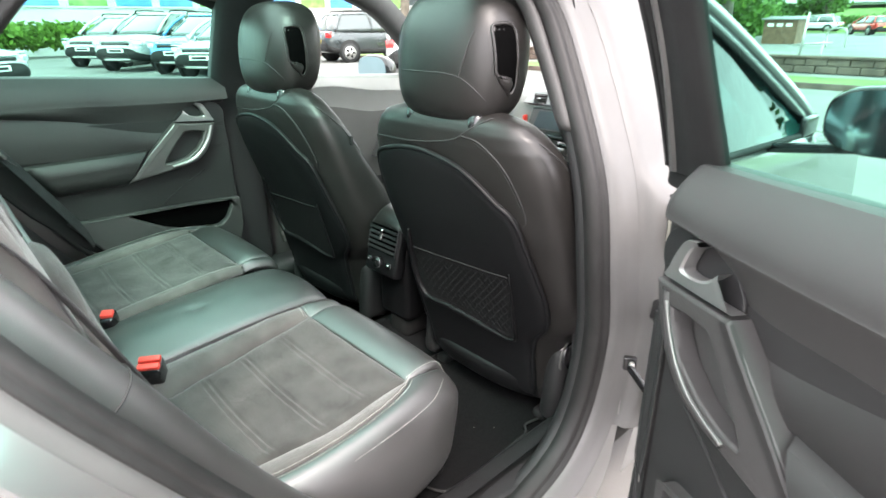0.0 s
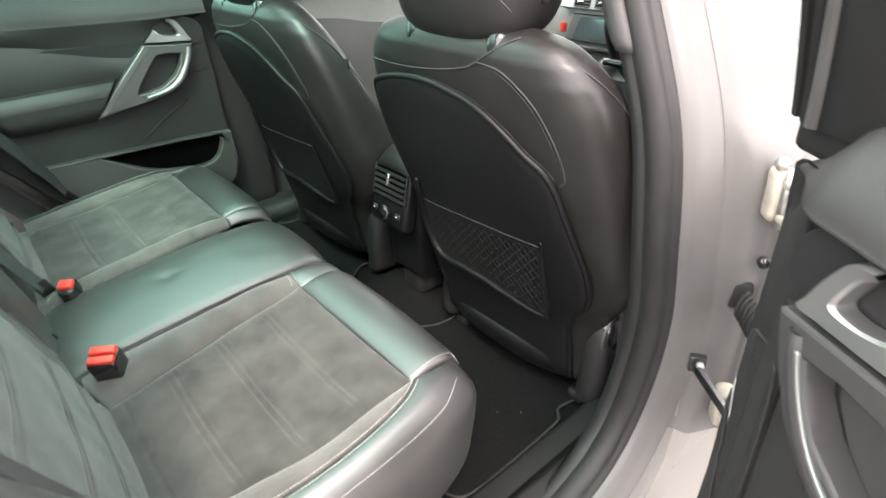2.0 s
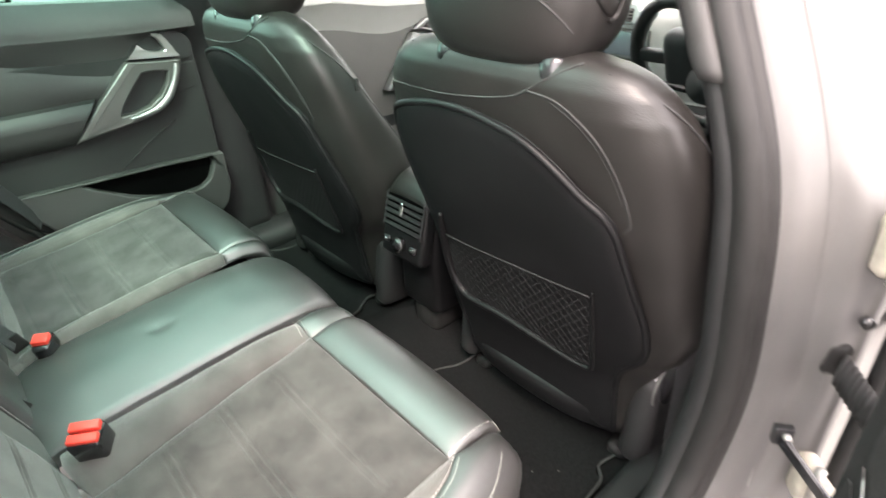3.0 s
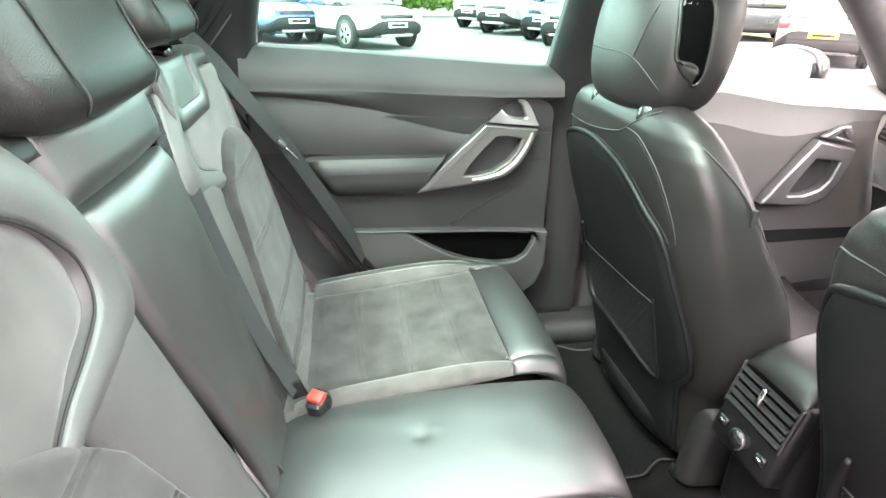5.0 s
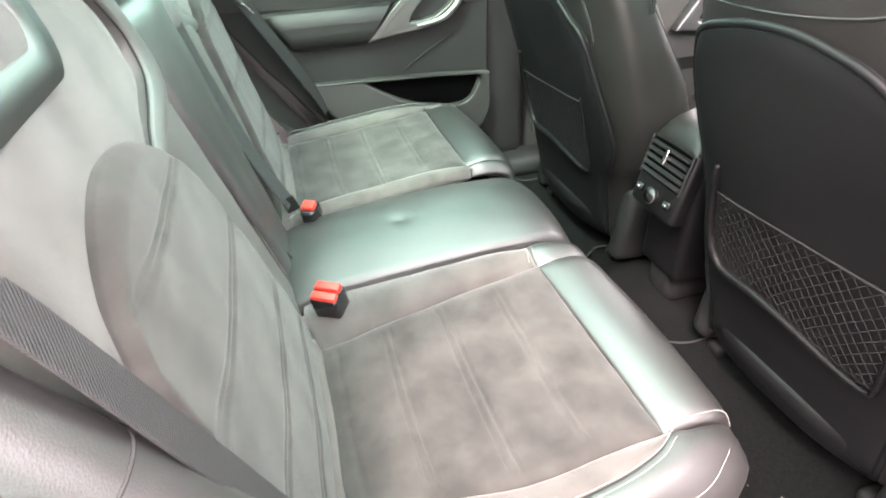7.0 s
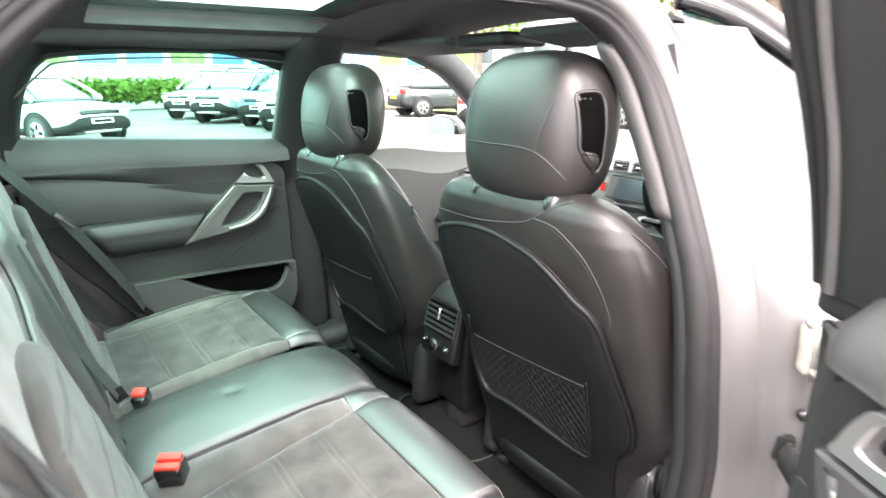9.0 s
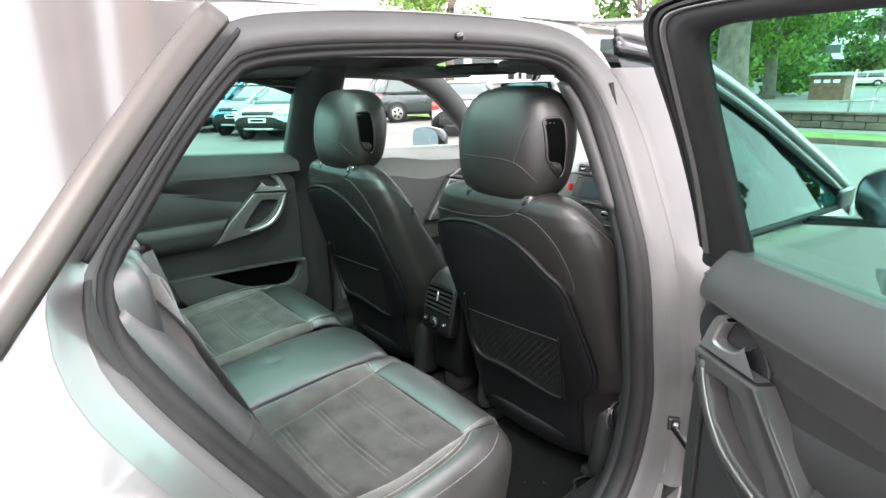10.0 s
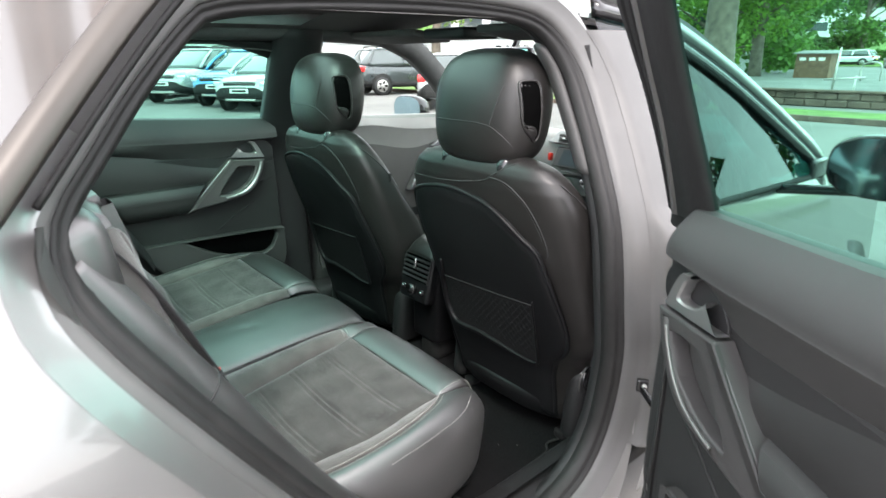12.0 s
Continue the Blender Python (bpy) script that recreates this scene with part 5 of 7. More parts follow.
seat_half(dict(sg=1, z=0.658, xi=0.205, xo=0.592, mi=0.215, mo=0.595, ri=0.255, ro=0.56, ci=0.118))
seat_half(dict(sg=-1, z=0.676, xi=0.202, xo=0.592, mi=0.198, mo=0.585, ri=0.186, ro=0.56, ci=0.158))
ZC = 0.664
rows = [[(x, y, ZC + d + e) for x, e in ((-0.158, -0.012), (-0.09, 0.004), (-0.02, 0.008), (0.05, 0.004), (0.120, -0.012))] for y, d in ((-0.45, -0.045), (-0.35, -0.022), (-0.2, -0.008), (-0.05, 0.0), (0.05, -0.002), (0.098, -0.018), (0.118, -0.05), (0.12, -0.11), (0.10, -0.23))]
pad("middle_cushion", rows, SEATLEATHER, bench, 0.008, 0.03, 0.07, nu=70, nv=130, label="black leather middle cushion", wrinkle=0.0018, dents=((0.50, 0.33, 0.016, 0.0045), (0.46, 0.36, 0.010, -0.002)))
rbox("cushion_base", (-0.02, -0.16, 0.50), (0.28, 0.48, 0.19), 0.02, MATT, bench)


def B(x, z, n=0.0):
    """A place on the rear backrest."""
    return (x, -0.452 - 0.245 * (z - 0.62) + n * 0.97, z + n * 0.24)


def back_half(m):
    """Backrest of one outer place: arched insert, suede shoulder field, leather band and inner panel."""
    sg, xi, x3, zt = m["sg"], m["xi"], m["x3"], m["zt"]
    X = lambda a: sg * a
    def net(rows):
        return [r if sg > 0 else r[::-1] for r in rows]
    k = (x3 - xi) / 0.565                      # the left place is narrower
    A = lambda a: X(xi + (a - 0.106) * k)      # across, from the seam of the middle panel
    # upper suede field
    rows = [[B(A(a0), z, 0.008), B(A((a0 + 0.68) / 2), z, 0.012), B(A(0.66), z, 0.010)] for z, a0 in ((1.19, 0.29), (1.165, 0.225), (1.13, 0.192), (1.10, 0.182), (1.065, 0.197), (1.04, 0.26), (1.0, 0.32), (0.93, 0.36))]
    pad("back_upper", net(rows), SUEDE, bench, 0.006, 0.03, 0.08, nu=50, nv=60, wrinkle=0.0022, label="grey suede shoulder field")
    # lower insert with an arched top, standing proud of the fields round it
    ZI, XL, XR = (0.585, 0.70, 0.78, 0.87, 0.945, 1.0, 1.07), (0.176, 0.188, 0.208, 0.240, 0.272, 0.292, 0.315), (0.645, 0.645, 0.644, 0.641, 0.638, 0.634, 0.625)
    arch = lambda u: 0.962 + 0.104 * (1 - abs(2 * u - 1) ** 2.3) ** 0.62
    rows = []
    for v in np.linspace(0, 1, 15):
        row = []
        for u in np.linspace(0, 1, 17):
            z = arch(u) + (0.585 - arch(u)) * v
            l, r = np.interp(z, ZI, XL), np.interp(z, ZI, XR)
            row.append(B(A(l + (r - l) * u), z + zt - 1.045, 0.019 + 0.007 * math.sin(math.pi * u)))
        rows.append(row)
    gr = [("z", a + e, 0.02, 0.98, 0.0024, 0.0036) for a in (1.007, 0.883, 0.755, 0.66) for e in (-0.0045, 0.0045)]
    pad("back_insert", net(rows), SUEDE_INSERT, bench, 0.014, 0.03, 0.045, nu=70, nv=190, grooves=gr, label="grey suede backrest insert with sewn flutes", wrinkle=0.0020)
    # leather band between the two sewn curves
    inner = [(0.30, 1.20), (0.232, 1.168), (0.194, 1.132), (0.180, 1.10), (0.194, 1.066), (0.245, 1.045), (0.30, 1.030), (0.355, 1.006)]
    outer = [(0.20, 1.24), (0.150, 1.18), (0.122, 1.12), (0.108, 1.07), (0.112, 1.03), (0.17, 1.012), (0.262, 1.000), (0.345, 0.996)]
    bn = m["bn"]
    I, O = cr(inner, 14), cr(outer, 14)
    rows = [[B(A(o[0]), o[1], bn), B(A(0.5 * (o[0] + i[0])), 0.5 * (o[1] + i[1]), bn + 0.012), B(A(i[0]), i[1], bn + 0.008)] for o, i in zip(O, I)]
    pad("shoulder_band", net(rows), BOUNCE_LEATHER, bench, 0.006, 0.02, 0.10, nu=24, nv=70, label="leather shoulder band")
    tube("band_piping", [B(A(a + 0.001), z, bn + 0.0105) for a, z in inner], 0.0016, SEAM, bench, n=40, seg=6)
    # inner leather panel beside the middle panel
    rows = [[B(A(a0), z, -0.004), B(A(a0 + 0.25 * (a1 - a0)), z, 0.012), B(A(a0 + 0.7 * (a1 - a0)), z, 0.015), B(A(a1), z, 0.002)] for z, a0, a1 in ((1.045, 0.106, 0.22), (1.0, 0.100, 0.295), (0.97, 0.094, 0.285), (0.87, 0.074, 0.280), (0.75, 0.050, 0.252), (0.65, 0.030, 0.236), (0.585, 0.020, 0.228))]
    pad("inner_panel", net(rows), BOUNCE_LEATHER, bench, 0.005, 0.02, 0.10, nu=30, nv=60, label="smooth leather inner side panel", wrinkle=0.0008)
    for e in (0.0, 0.008):
        stitch("panel_stitching", [B(A(0.036 + 0.20 * (z - 0.6) + e), z, 0.012 + 0.25 * e) for z in (0.76, 0.70, 0.60)], THREAD, bench, r=0.0006)
    # flat U-shaped trim under the headrest and the soft field inside it
    uc = m["uc"]
    def u_line(w, zb, r):
        return [(-w, 1.222)] + [(-w + r - r * math.cos(c), zb + r - r * math.sin(c)) for c in np.linspace(0, 1.571, 8)] + [(w - r + r * math.sin(c), zb + r - r * math.cos(c)) for c in np.linspace(0, 1.571, 8)] + [(w, 1.222)]
    o, i = u_line(0.124, 1.124, 0.040), u_line(0.084, 1.156, 0.026)
    V, F = [], []
    for n0, grow in ((0.004, 0.0), (0.016, 0.0), (0.0195, 0.03), (0.0195, 0.5)):
        V += [B(X(uc + a + (c - a) * grow), z + (e - z) * grow, n0) for (a, z), (c, e) in zip(o, i)]
    for n0, grow in ((0.0195, 0.06), (0.016, 0.0), (0.004, 0.0)):
        V += [B(X(uc + c + (a - c) * grow), e + (z - e) * grow, n0) for (a, z), (c, e) in zip(o, i)]
    F = [f if sg < 0 else f[::-1] for f in quads(7, len(o))]
    put("u_trim", V, F, SEATLEATHER, bench, "leather U-shaped headrest trim")
    rows = [[B(X(uc + u * 0.09), z, 0.010) for u in (-1, 0, 1)] for z in (1.23, 1.18, 1.135)]
    pad("headrest_field", net(rows), SEATLEATHER, bench, 0.006, 0.03, 0.2, nu=16, nv=16)
    # top roll, outer roll and core
    rows = [[B(A(a), z, n) for a in (0.11, 0.39, 0.65)] for z, n in ((1.225, -0.085), (1.232, -0.04), (1.222, -0.004), (1.195, 0.006))]
    pad("back_top", net(rows), SEATLEATHER, bench, 0.008, 0.04, 0.2, nu=30, nv=20)
    rows = [[B(X(a), z, n) for a, n in ((x3 - 0.025, 0.004), (x3 - 0.005, 0.004), (x3 + 0.015, -0.02), (x3 + 0.02, -0.08))] for z in (1.20, 1.1, 0.95, 0.8, 0.66, 0.59)]
    pad("outer_roll", net(rows), SUEDE, bench, 0.006, 0.02, 0.12, nu=24, nv=40)
    rbox("backrest_core", (X((xi + x3) / 2), -0.60, 0.90), (x3 - xi - 0.02, 0.10, 0.58), 0.02, MATT, bench, pose(0, 0, 0, 13.7))


back_half(dict(sg=1, xi=0.106, x3=0.671, zt=1.045, uc=0.505, bn=0.010))
back_half(dict(sg=-1, xi=0.190, x3=0.690, zt=1.05, uc=0.362, bn=0.002))
rows = [[B(x, z, n) for x, n in ((-0.186, 0.0), (-0.10, 0.010), (-0.04, 0.012), (0.03, 0.010), (xr, 0.0))] for z, xr in ((1.128, 0.102), (1.10, 0.102), (1.0, 0.096), (0.85, 0.066), (0.7, 0.036), (0.60, 0.018))]
pad("folding_armrest", rows, SEATLEATHER, bench, 0.012, 0.04, 0.06, nu=40, nv=60, label="black leather folding armrest", wrinkle=0.0015)
rows = [[B(x, z, n) for x, n in ((-0.20, 0.004), (-0.04, 0.012), (0.125, 0.004))] for z in (1.225, 1.18, 1.138)]
pad("middle_top", rows, SEATLEATHER, bench, 0.022, 0.06, 0.3, nu=30, nv=16)
rbox("backrest_core", (-0.04, -0.60, 0.90), (0.29, 0.08, 0.58), 0.02, MATT, bench, pose(0, 0, 0, 13.7))


def rear_rest(x, z0, w=0.13, y0=-0.625, depth=0.058):
    """A blocky rear headrest with a full lower lip and an inset front panel."""
    rings, zs = [], ((0.0, 0.72, 0.45), (0.004, 0.84, 0.68), (0.014, 0.94, 0.90), (0.032, 0.985, 1.0), (0.06, 1.0, 1.0), (0.09, 1.0, 0.96), (0.115, 0.985, 0.90), (0.136, 0.94, 0.80), (0.149, 0.84, 0.62), (0.155, 0.62, 0.36))
    for h, kw, kd in zs:
        rings.append([(x + a, y0 - 0.20 * h + b + 0.012 * math.exp(-((h - 0.03) / 0.03) ** 2) * (b > 0), z0 + h) for a, b in oval(w * kw, depth * kd, 56, 4.2)])
    hr = loft("headrest", rings, LEATHER, bench, "black leather rear headrest")
    for sd in (-1, 1):
        tube("rest_seam", [(x + sd * w * (0.66 + 0.5 * max(0, h - 0.09)), y0 - 0.20 * h + depth * kd * 0.985 + 0.012 * math.exp(-((h - 0.03) / 0.03) ** 2), z0 + h) for h, kw, kd in zs[2:9]], 0.0016, SEAM, hr, n=30, seg=6)
        tube("headrest_post", [(x + sd * 0.075, y0 - 0.005, z0 - 0.10), (x + sd * 0.075, y0 - 0.007, z0 + 0.03)], 0.006, BLACK, bench, n=4, seg=10)
        rbox("post_guide", (x + sd * 0.075, y0, 1.236), (0.045, 0.032, 0.02), 0.007, BLACK, bench)


rear_rest(0.015, 1.218, 0.165, -0.602, 0.066)
rear_rest(-0.335, 1.258, 0.14, -0.612)
rear_rest(0.44, 1.295)
# padded side piece between backrest and door opening
SIDE = [(0.714, -0.672, 1.175), (0.713, -0.630, 1.10), (0.712, -0.588, 1.02), (0.712, -0.540, 0.935), (0.712, -0.450, 0.77), (0.712, -0.356, 0.63), (0.711, -0.268, 0.52)]
rbox("shoulder_piece", (0.688, -0.655, 1.172), (0.105, 0.108, 0.135), 0.034, SEATLEATHER, bench, pose(0, 0, 0, 6), "padded leather shoulder of the backrest")
pd = tube("side_bolster", SIDE, [0.044, 0.050, 0.052, 0.053, 0.053, 0.050, 0.046], SEATLEATHER, bench, n=60, seg=24, label="black leather side pad")
C = cr(SIDE, 60)
a, b = frames(C)[19]
tube("pad_seam", [C[19] + 0.0525 * (a * math.cos(c) + b * math.sin(c)) for c in np.linspace(0, 6.283, 25)[:-1]], 0.0014, SEAM, pd, n=60, seg=6, closed=True)
rows = [[(0.80, y - 0.02, z + 0.01), (0.76, y - 0.01, z + 0.0), (0.70, y - 0.03, z - 0.02)] for y, z in ((-0.66, 1.24), (-0.66, 1.17), (-0.60, 1.05), (-0.53, 0.93), (-0.44, 0.79), (-0.32, 0.61), (-0.2, 0.47))]
pad("side_trim", rows, SOFT, car, 0.0, 0.0, nu=10, nv=40, flip=True)
rows = [[(-0.80, y - 0.02, z + 0.01), (-0.76, y - 0.01, z + 0.0), (-0.66, y - 0.04, z - 0.02)] for y, z in ((-0.66, 1.24), (-0.66, 1.17), (-0.60, 1.05), (-0.53, 0.93), (-0.44, 0.79), (-0.32, 0.61), (-0.2, 0.47))]
pad("side_trim", rows, SOFT, car, 0.0, 0.0, nu=10, nv=40)
tube("left_seal", [(-0.735, y + 0.012, z - 0.004) for y, z in ((-0.62, 1.14), (-0.55, 1.02), (-0.46, 0.88), (-0.37, 0.745), (-0.27, 0.60), (-0.19, 0.48))], 0.011, RUBBER, car, n=40, seg=8, label="black rubber door seal")


def webbing(name, pts, face, w, root, material=WEB):
    """Flat ribbed belt along pts with its face turned to a given direction."""
    P = cr(pts, 60)
    T = np.gradient(P, axis=0)
    T /= np.linalg.norm(T, axis=1, keepdims=True)
    V = []
    prof = [(u, 0.0011 + 0.0007 * (k % 2)) for k, u in enumerate(np.linspace(-1, 1, 23))]
    prof = prof + [(u, -0.001) for u, h in prof[::-1]]
    for p, t in zip(P, T):
        a = np.cross(t, face)
        a /= np.linalg.norm(a)
        b = np.cross(a, t)
        V += [p + a * w * 0.5 * u + b * h for u, h in prof]
    return put(name, V, quads(60, len(prof), True), material, root)


def belt(label, pts, face, tongue=None, w=0.047):
    b = thing("seat_belt", pts[-1], label, "seat belt", "rear belts")
    webbing("webbing", pts, np.array(face, float), w, b)
    if tongue:
        q = Vector(tongue)
        t = (Vector(pts[1]) - Vector(pts[0])).normalized()
        m = Matrix.Translation(q) @ t.to_track_quat('-Z', 'Y').to_matrix().to_4x4()
        rbox("tongue_grip", (0, 0, 0), (0.062, 0.014, 0.026), 0.005, GREY, b, m)
        rbox("tongue_plate", (0, 0, 0), (0.006, 0.003, 0.042), 0.001, CHROME, b, m @ Matrix.Translation((0.012, 0, -0.030)))
        rbox("tongue_plate", (0, 0, 0), (0.006, 0.003, 0.042), 0.001, CHROME, b, m @ Matrix.Translation((-0.008, 0, -0.030)))
    else:
        q = Vector(pts[-1])
        rbox("anchor_plate", q, (0.008, 0.03, 0.036), 0.003, MATT, b, pose(0, 0, 0, 20), "black anchor plate")
        rbox("guide", Vector(pts[0]) + Vector((0, 0.002, 0)), (0.054, 0.018, 0.022), 0.006, MATT, b, None, "black belt guide")
    return b


belt("dark grey seat belt hanging beside the side pad", [(0.650, -0.655, 1.235), (0.668, -0.592, 1.16), (0.670, -0.548, 1.08), (0.670, -0.486, 0.93), (0.670, -0.421, 0.765), (0.668, -0.372, 0.64), (0.665, -0.34, 0.55)], (-0.155, 0.852, 0.430), w=0.049)
belt("dark grey seat belt with its tongue near the door", [(-0.63, -0.625, 1.25), (-0.64, -0.572, 1.188), (-0.65, -0.536, 1.132), (-0.655, -0.495, 1.075), (-0.66, -0.456, 1.02), (-0.665, -0.405, 0.935), (-0.685, -0.30, 0.745), (-0.70, -0.27, 0.68)], (0.5, 0.8, 0.3), (-0.658, -0.455, 1.012))
belt("dark grey middle belt fastened into its buckle", [(-0.215, -0.625, 1.225), (-0.208, -0.575, 1.14), (-0.196, -0.520, 0.95), (-0.186, -0.470, 0.79), (-0.176, -0.415, 0.665)], (0.3, 0.9, 0.25))
tube("belt_loop", [(-0.665, -0.44, 0.655), (-0.64, -0.43, 0.648), (-0.62, -0.42, 0.66)], 0.003, CHROME, bench, n=10, seg=6)


def buckle(at, label, double=False, turn=0, lean=-22):
    b = thing("belt_buckle", at, label, "belt buckle", "belt buckles")
    x, y, z = at
    m = pose(0, 0, 0, lean, 0, turn)
    w = 0.050 if double else 0.032
    low = m @ Vector((0, 0, -0.022))
    rbox("casing", (x + low.x, y + low.y, z + low.z), (w, 0.044, 0.110), 0.007, BLACK, b, m)
    for k in range(2 if double else 1):
        o = m @ Vector(((0, 0.0095 - 0.019 * k, 0.036 - 0.003 * k) if double else (0, 0, 0.036)))
        rbox("red_button", (x + o.x, y + o.y, z + o.z), (w * 0.9, 0.0165 if double else 0.024, 0.012), 0.003, RED, b, m, "red release button")
    return b


buckle((0.178, -0.372, 0.648), "black double belt buckle with red release buttons", True, 58, 16)
buckle((-0.146, -0.372, 0.640), "black belt buckle with a red release button", False, 58, 16)

# ---- centre console, dashboard, wheel, mats ----
KX = 0.060
console = thing("centre_console", (KX, 0.45, 0.40), "dark centre console with rear air vents and padded lid", "console")
rows = [[(KX - 0.066, y, z), (KX, y, z + 0.006), (KX + 0.066, y, z)] for y, z in ((0.362, 0.775), (0.40, 0.802), (0.5, 0.825), (0.62, 0.810), (0.72, 0.80))]
pad("armrest_lid", rows, LEATHER, console, 0.014, 0.05, 0.16, nu=26, nv=40, label="stitched black leather lid")
stitch("lid_stitching", [(KX - 0.056, 0.70, 0.818), (KX - 0.057, 0.5, 0.825), (KX - 0.055, 0.41, 0.815), (KX - 0.045, 0.385, 0.805), (KX, 0.379, 0.805), (KX + 0.045, 0.385, 0.805), (KX + 0.055, 0.41, 0.815), (KX + 0.057, 0.6, 0.825)], THREAD, console)
rbox("console_body", (KX, 0.56, 0.62), (0.142, 0.36, 0.32), 0.018, SHELL, console)
rbox("console_foot", (KX, 0.50, 0.48), (0.10, 0.22, 0.20), 0.03, MATT, console)
VT = pose(KX, 0.366, 0.702, -14)
vent = rbox("vent_panel", (0, 0, 0), (0.150, 0.040, 0.162), 0.012, SHELL, console, VT, "dark vent panel with chrome buttons")
# Black plate paints the shade behind the slats.
rbox("vent_shade", (0, 0, 0), (0.132, 0.004, 0.082), 0.001, RECESS_SHADE, vent, VT @ Matrix.Translation((0, -0.0195, 0.030)), seg=1)
for k in range(5):
    rbox("vent_slat", (0, 0, 0), (0.130, 0.014, 0.0048), 0.0015, PLASTIC, vent, VT @ Matrix.Translation((0, -0.0225, -0.001 + 0.0155 * k)) @ pose(0, 0, 0, 24), seg=1)
for x in (-0.067, 0.067):
    rbox("vent_side", (0, 0, 0), (0.005, 0.008, 0.086), 0.002, PLASTIC, vent, VT @ Matrix.Translation((x, -0.021, 0.030)))
rbox("vent_tab", (0, 0, 0), (0.010, 0.014, 0.034), 0.003, CHROME, vent, VT @ Matrix.Translation((0.0, -0.028, 0.045)), "chrome vent tab")
tube("fan_dial", [tuple(VT @ Vector((0.0, -0.018, -0.043))), tuple(VT @ Vector((0.0, -0.036, -0.043)))], [0.019, 0.016], BLACK, vent, n=4, seg=24, label="black fan dial")
tube("dial_ring", [tuple(VT @ Vector((0.017 * math.cos(c), -0.033, -0.043 + 0.017 * math.sin(c)))) for c in np.linspace(0, 6.283, 14)[:-1]], 0.0014, GREY, vent, n=28, seg=6, closed=True)
for x in (-0.048, 0.048):
    rbox("vent_button", (0, 0, 0), (0.022, 0.012, 0.018), 0.004, BLACK, vent, VT @ Matrix.Translation((x, -0.022, -0.042)))
    rbox("button_stud", (0, 0, 0), (0.010, 0.005, 0.008), 0.002, CHROME, vent, VT @ Matrix.Translation((x, -0.029, -0.042)), "chrome button cap")
rbox("front_tunnel", (KX, 1.0, 0.52), (0.24, 0.62, 0.30), 0.03, PLASTIC, console)
rbox("gear_panel", (KX, 0.98, 0.676), (0.19, 0.40, 0.014), 0.005, GREY, console, pose(0, 0, 0, 4))
tube("gear_lever", [(KX, 0.98, 0.68), (KX, 0.97, 0.76)], 0.014, BLACK, console, n=6, seg=12)

dash = thing("dashboard", (0.0, 1.25, 0.6), "grey dashboard with air vents and a central screen", "dashboard")
rows = [[(x, y, z - 0.02 * (x < -0.3) + 0.03 * (abs(x) / 0.72) ** 2) for x in np.linspace(-0.74, 0.74, 13)] for y, z in ((1.30, 0.82), (1.262, 0.92), (1.252, 1.005), (1.262, 1.062), (1.30, 1.090), (1.34, 1.075), (1.41, 1.02))]
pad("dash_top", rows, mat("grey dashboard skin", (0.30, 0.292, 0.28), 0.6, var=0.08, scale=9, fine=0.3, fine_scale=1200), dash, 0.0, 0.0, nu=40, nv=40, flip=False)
rows = [[(x, y, z) for x in np.linspace(-0.74, 0.74, 13)] for y, z in ((1.40, 0.44), (1.36, 0.62), (1.32, 0.77), (1.302, 0.82))]
pad("dash_lower", rows, PLASTIC, dash, 0.0, 0.0, nu=30, nv=16)
# centre stack: two vents in one tapered frame, display, trim strips and dials
turned = lambda y0, z0, deg: (lambda a, b, h: tuple(Matrix.Translation((0, y0, z0)) @ pose(0, 0, 0, deg) @ Vector((a, -h, b))))
slab("vent_frame", poly([(-0.126, -0.028), (0.126, -0.028), (0.078, 0.028), (-0.078, 0.028)], 80), 0.030, turned(1.262, 1.066, -14), SATIN, dash, 0.005, label="satin framed air vents")
for sx in (-1, 1):
    # Solid dark block paints the shade inside the vent.
    rbox("opening_shade", (sx * 0.041, 1.233, 1.068), (0.062, 0.010, 0.036), 0.003, MATT, dash, pose(0, 0, 0, -14), seg=1)
    for k in range(4):
        rbox("vent_slat", (sx * 0.041, 1.228 - 0.0022 * (1.5 - k), 1.055 + 0.0088 * k), (0.060, 0.010, 0.0032), 0.001, GREY, dash, pose(0, 0, 0, 10), seg=1)
    rbox("vent_tab", (sx * 0.041, 1.222, 1.068), (0.022, 0.008, 0.007), 0.002, CHROME, dash)
rbox("hazard_button", (-0.126, 1.245, 0.980), (0.016, 0.02, 0.032), 0.005, RED, dash, label="red hazard light button")
slab("screen_frame", poly([(-0.105, -0.05), (0.125, -0.05), (0.125, 0.036), (-0.085, 0.036)], 70), 0.020, turned(1.256, 0.990, -10), GREY, dash, 0.004, label="grey display surround")
slab("screen", poly([(-0.070, -0.036), (0.112, -0.036), (0.112, 0.030), (-0.048, 0.030)], 60), 0.004, turned(1.235, 0.990, -10), SCREEN, dash, 0.0015, label="dark blue-grey display")
for k in range(2):
    rbox("trim_strip", (0.02, 1.258, 0.924 - 0.016 * k), (0.17, 0.03, 0.006), 0.002, SATIN if k == 0 else MATT, dash)
for sx in (-0.05, 0.055):
    tube("control_dial", [(sx, 1.28, 0.872), (sx, 1.243, 0.875)], [0.024, 0.020], SATIN, dash, n=4, seg=24)
rbox("instrument_hood", (0.40, 1.285, 1.10), (0.36, 0.16, 0.10), 0.04, PLASTIC, dash, pose(0, 0, 0, -8))
rbox("instrument_glass", (0.40, 1.207, 1.098), (0.29, 0.01, 0.070), 0.004, SCREEN, dash, pose(0, 0, 0, -14))
rbox("side_vent", (-0.60, 1.215, 1.005), (0.135, 0.10, 0.075), 0.018, MATT, dash, pose(0, 0, 0, -12, 0, -22), "black framed side air vent")
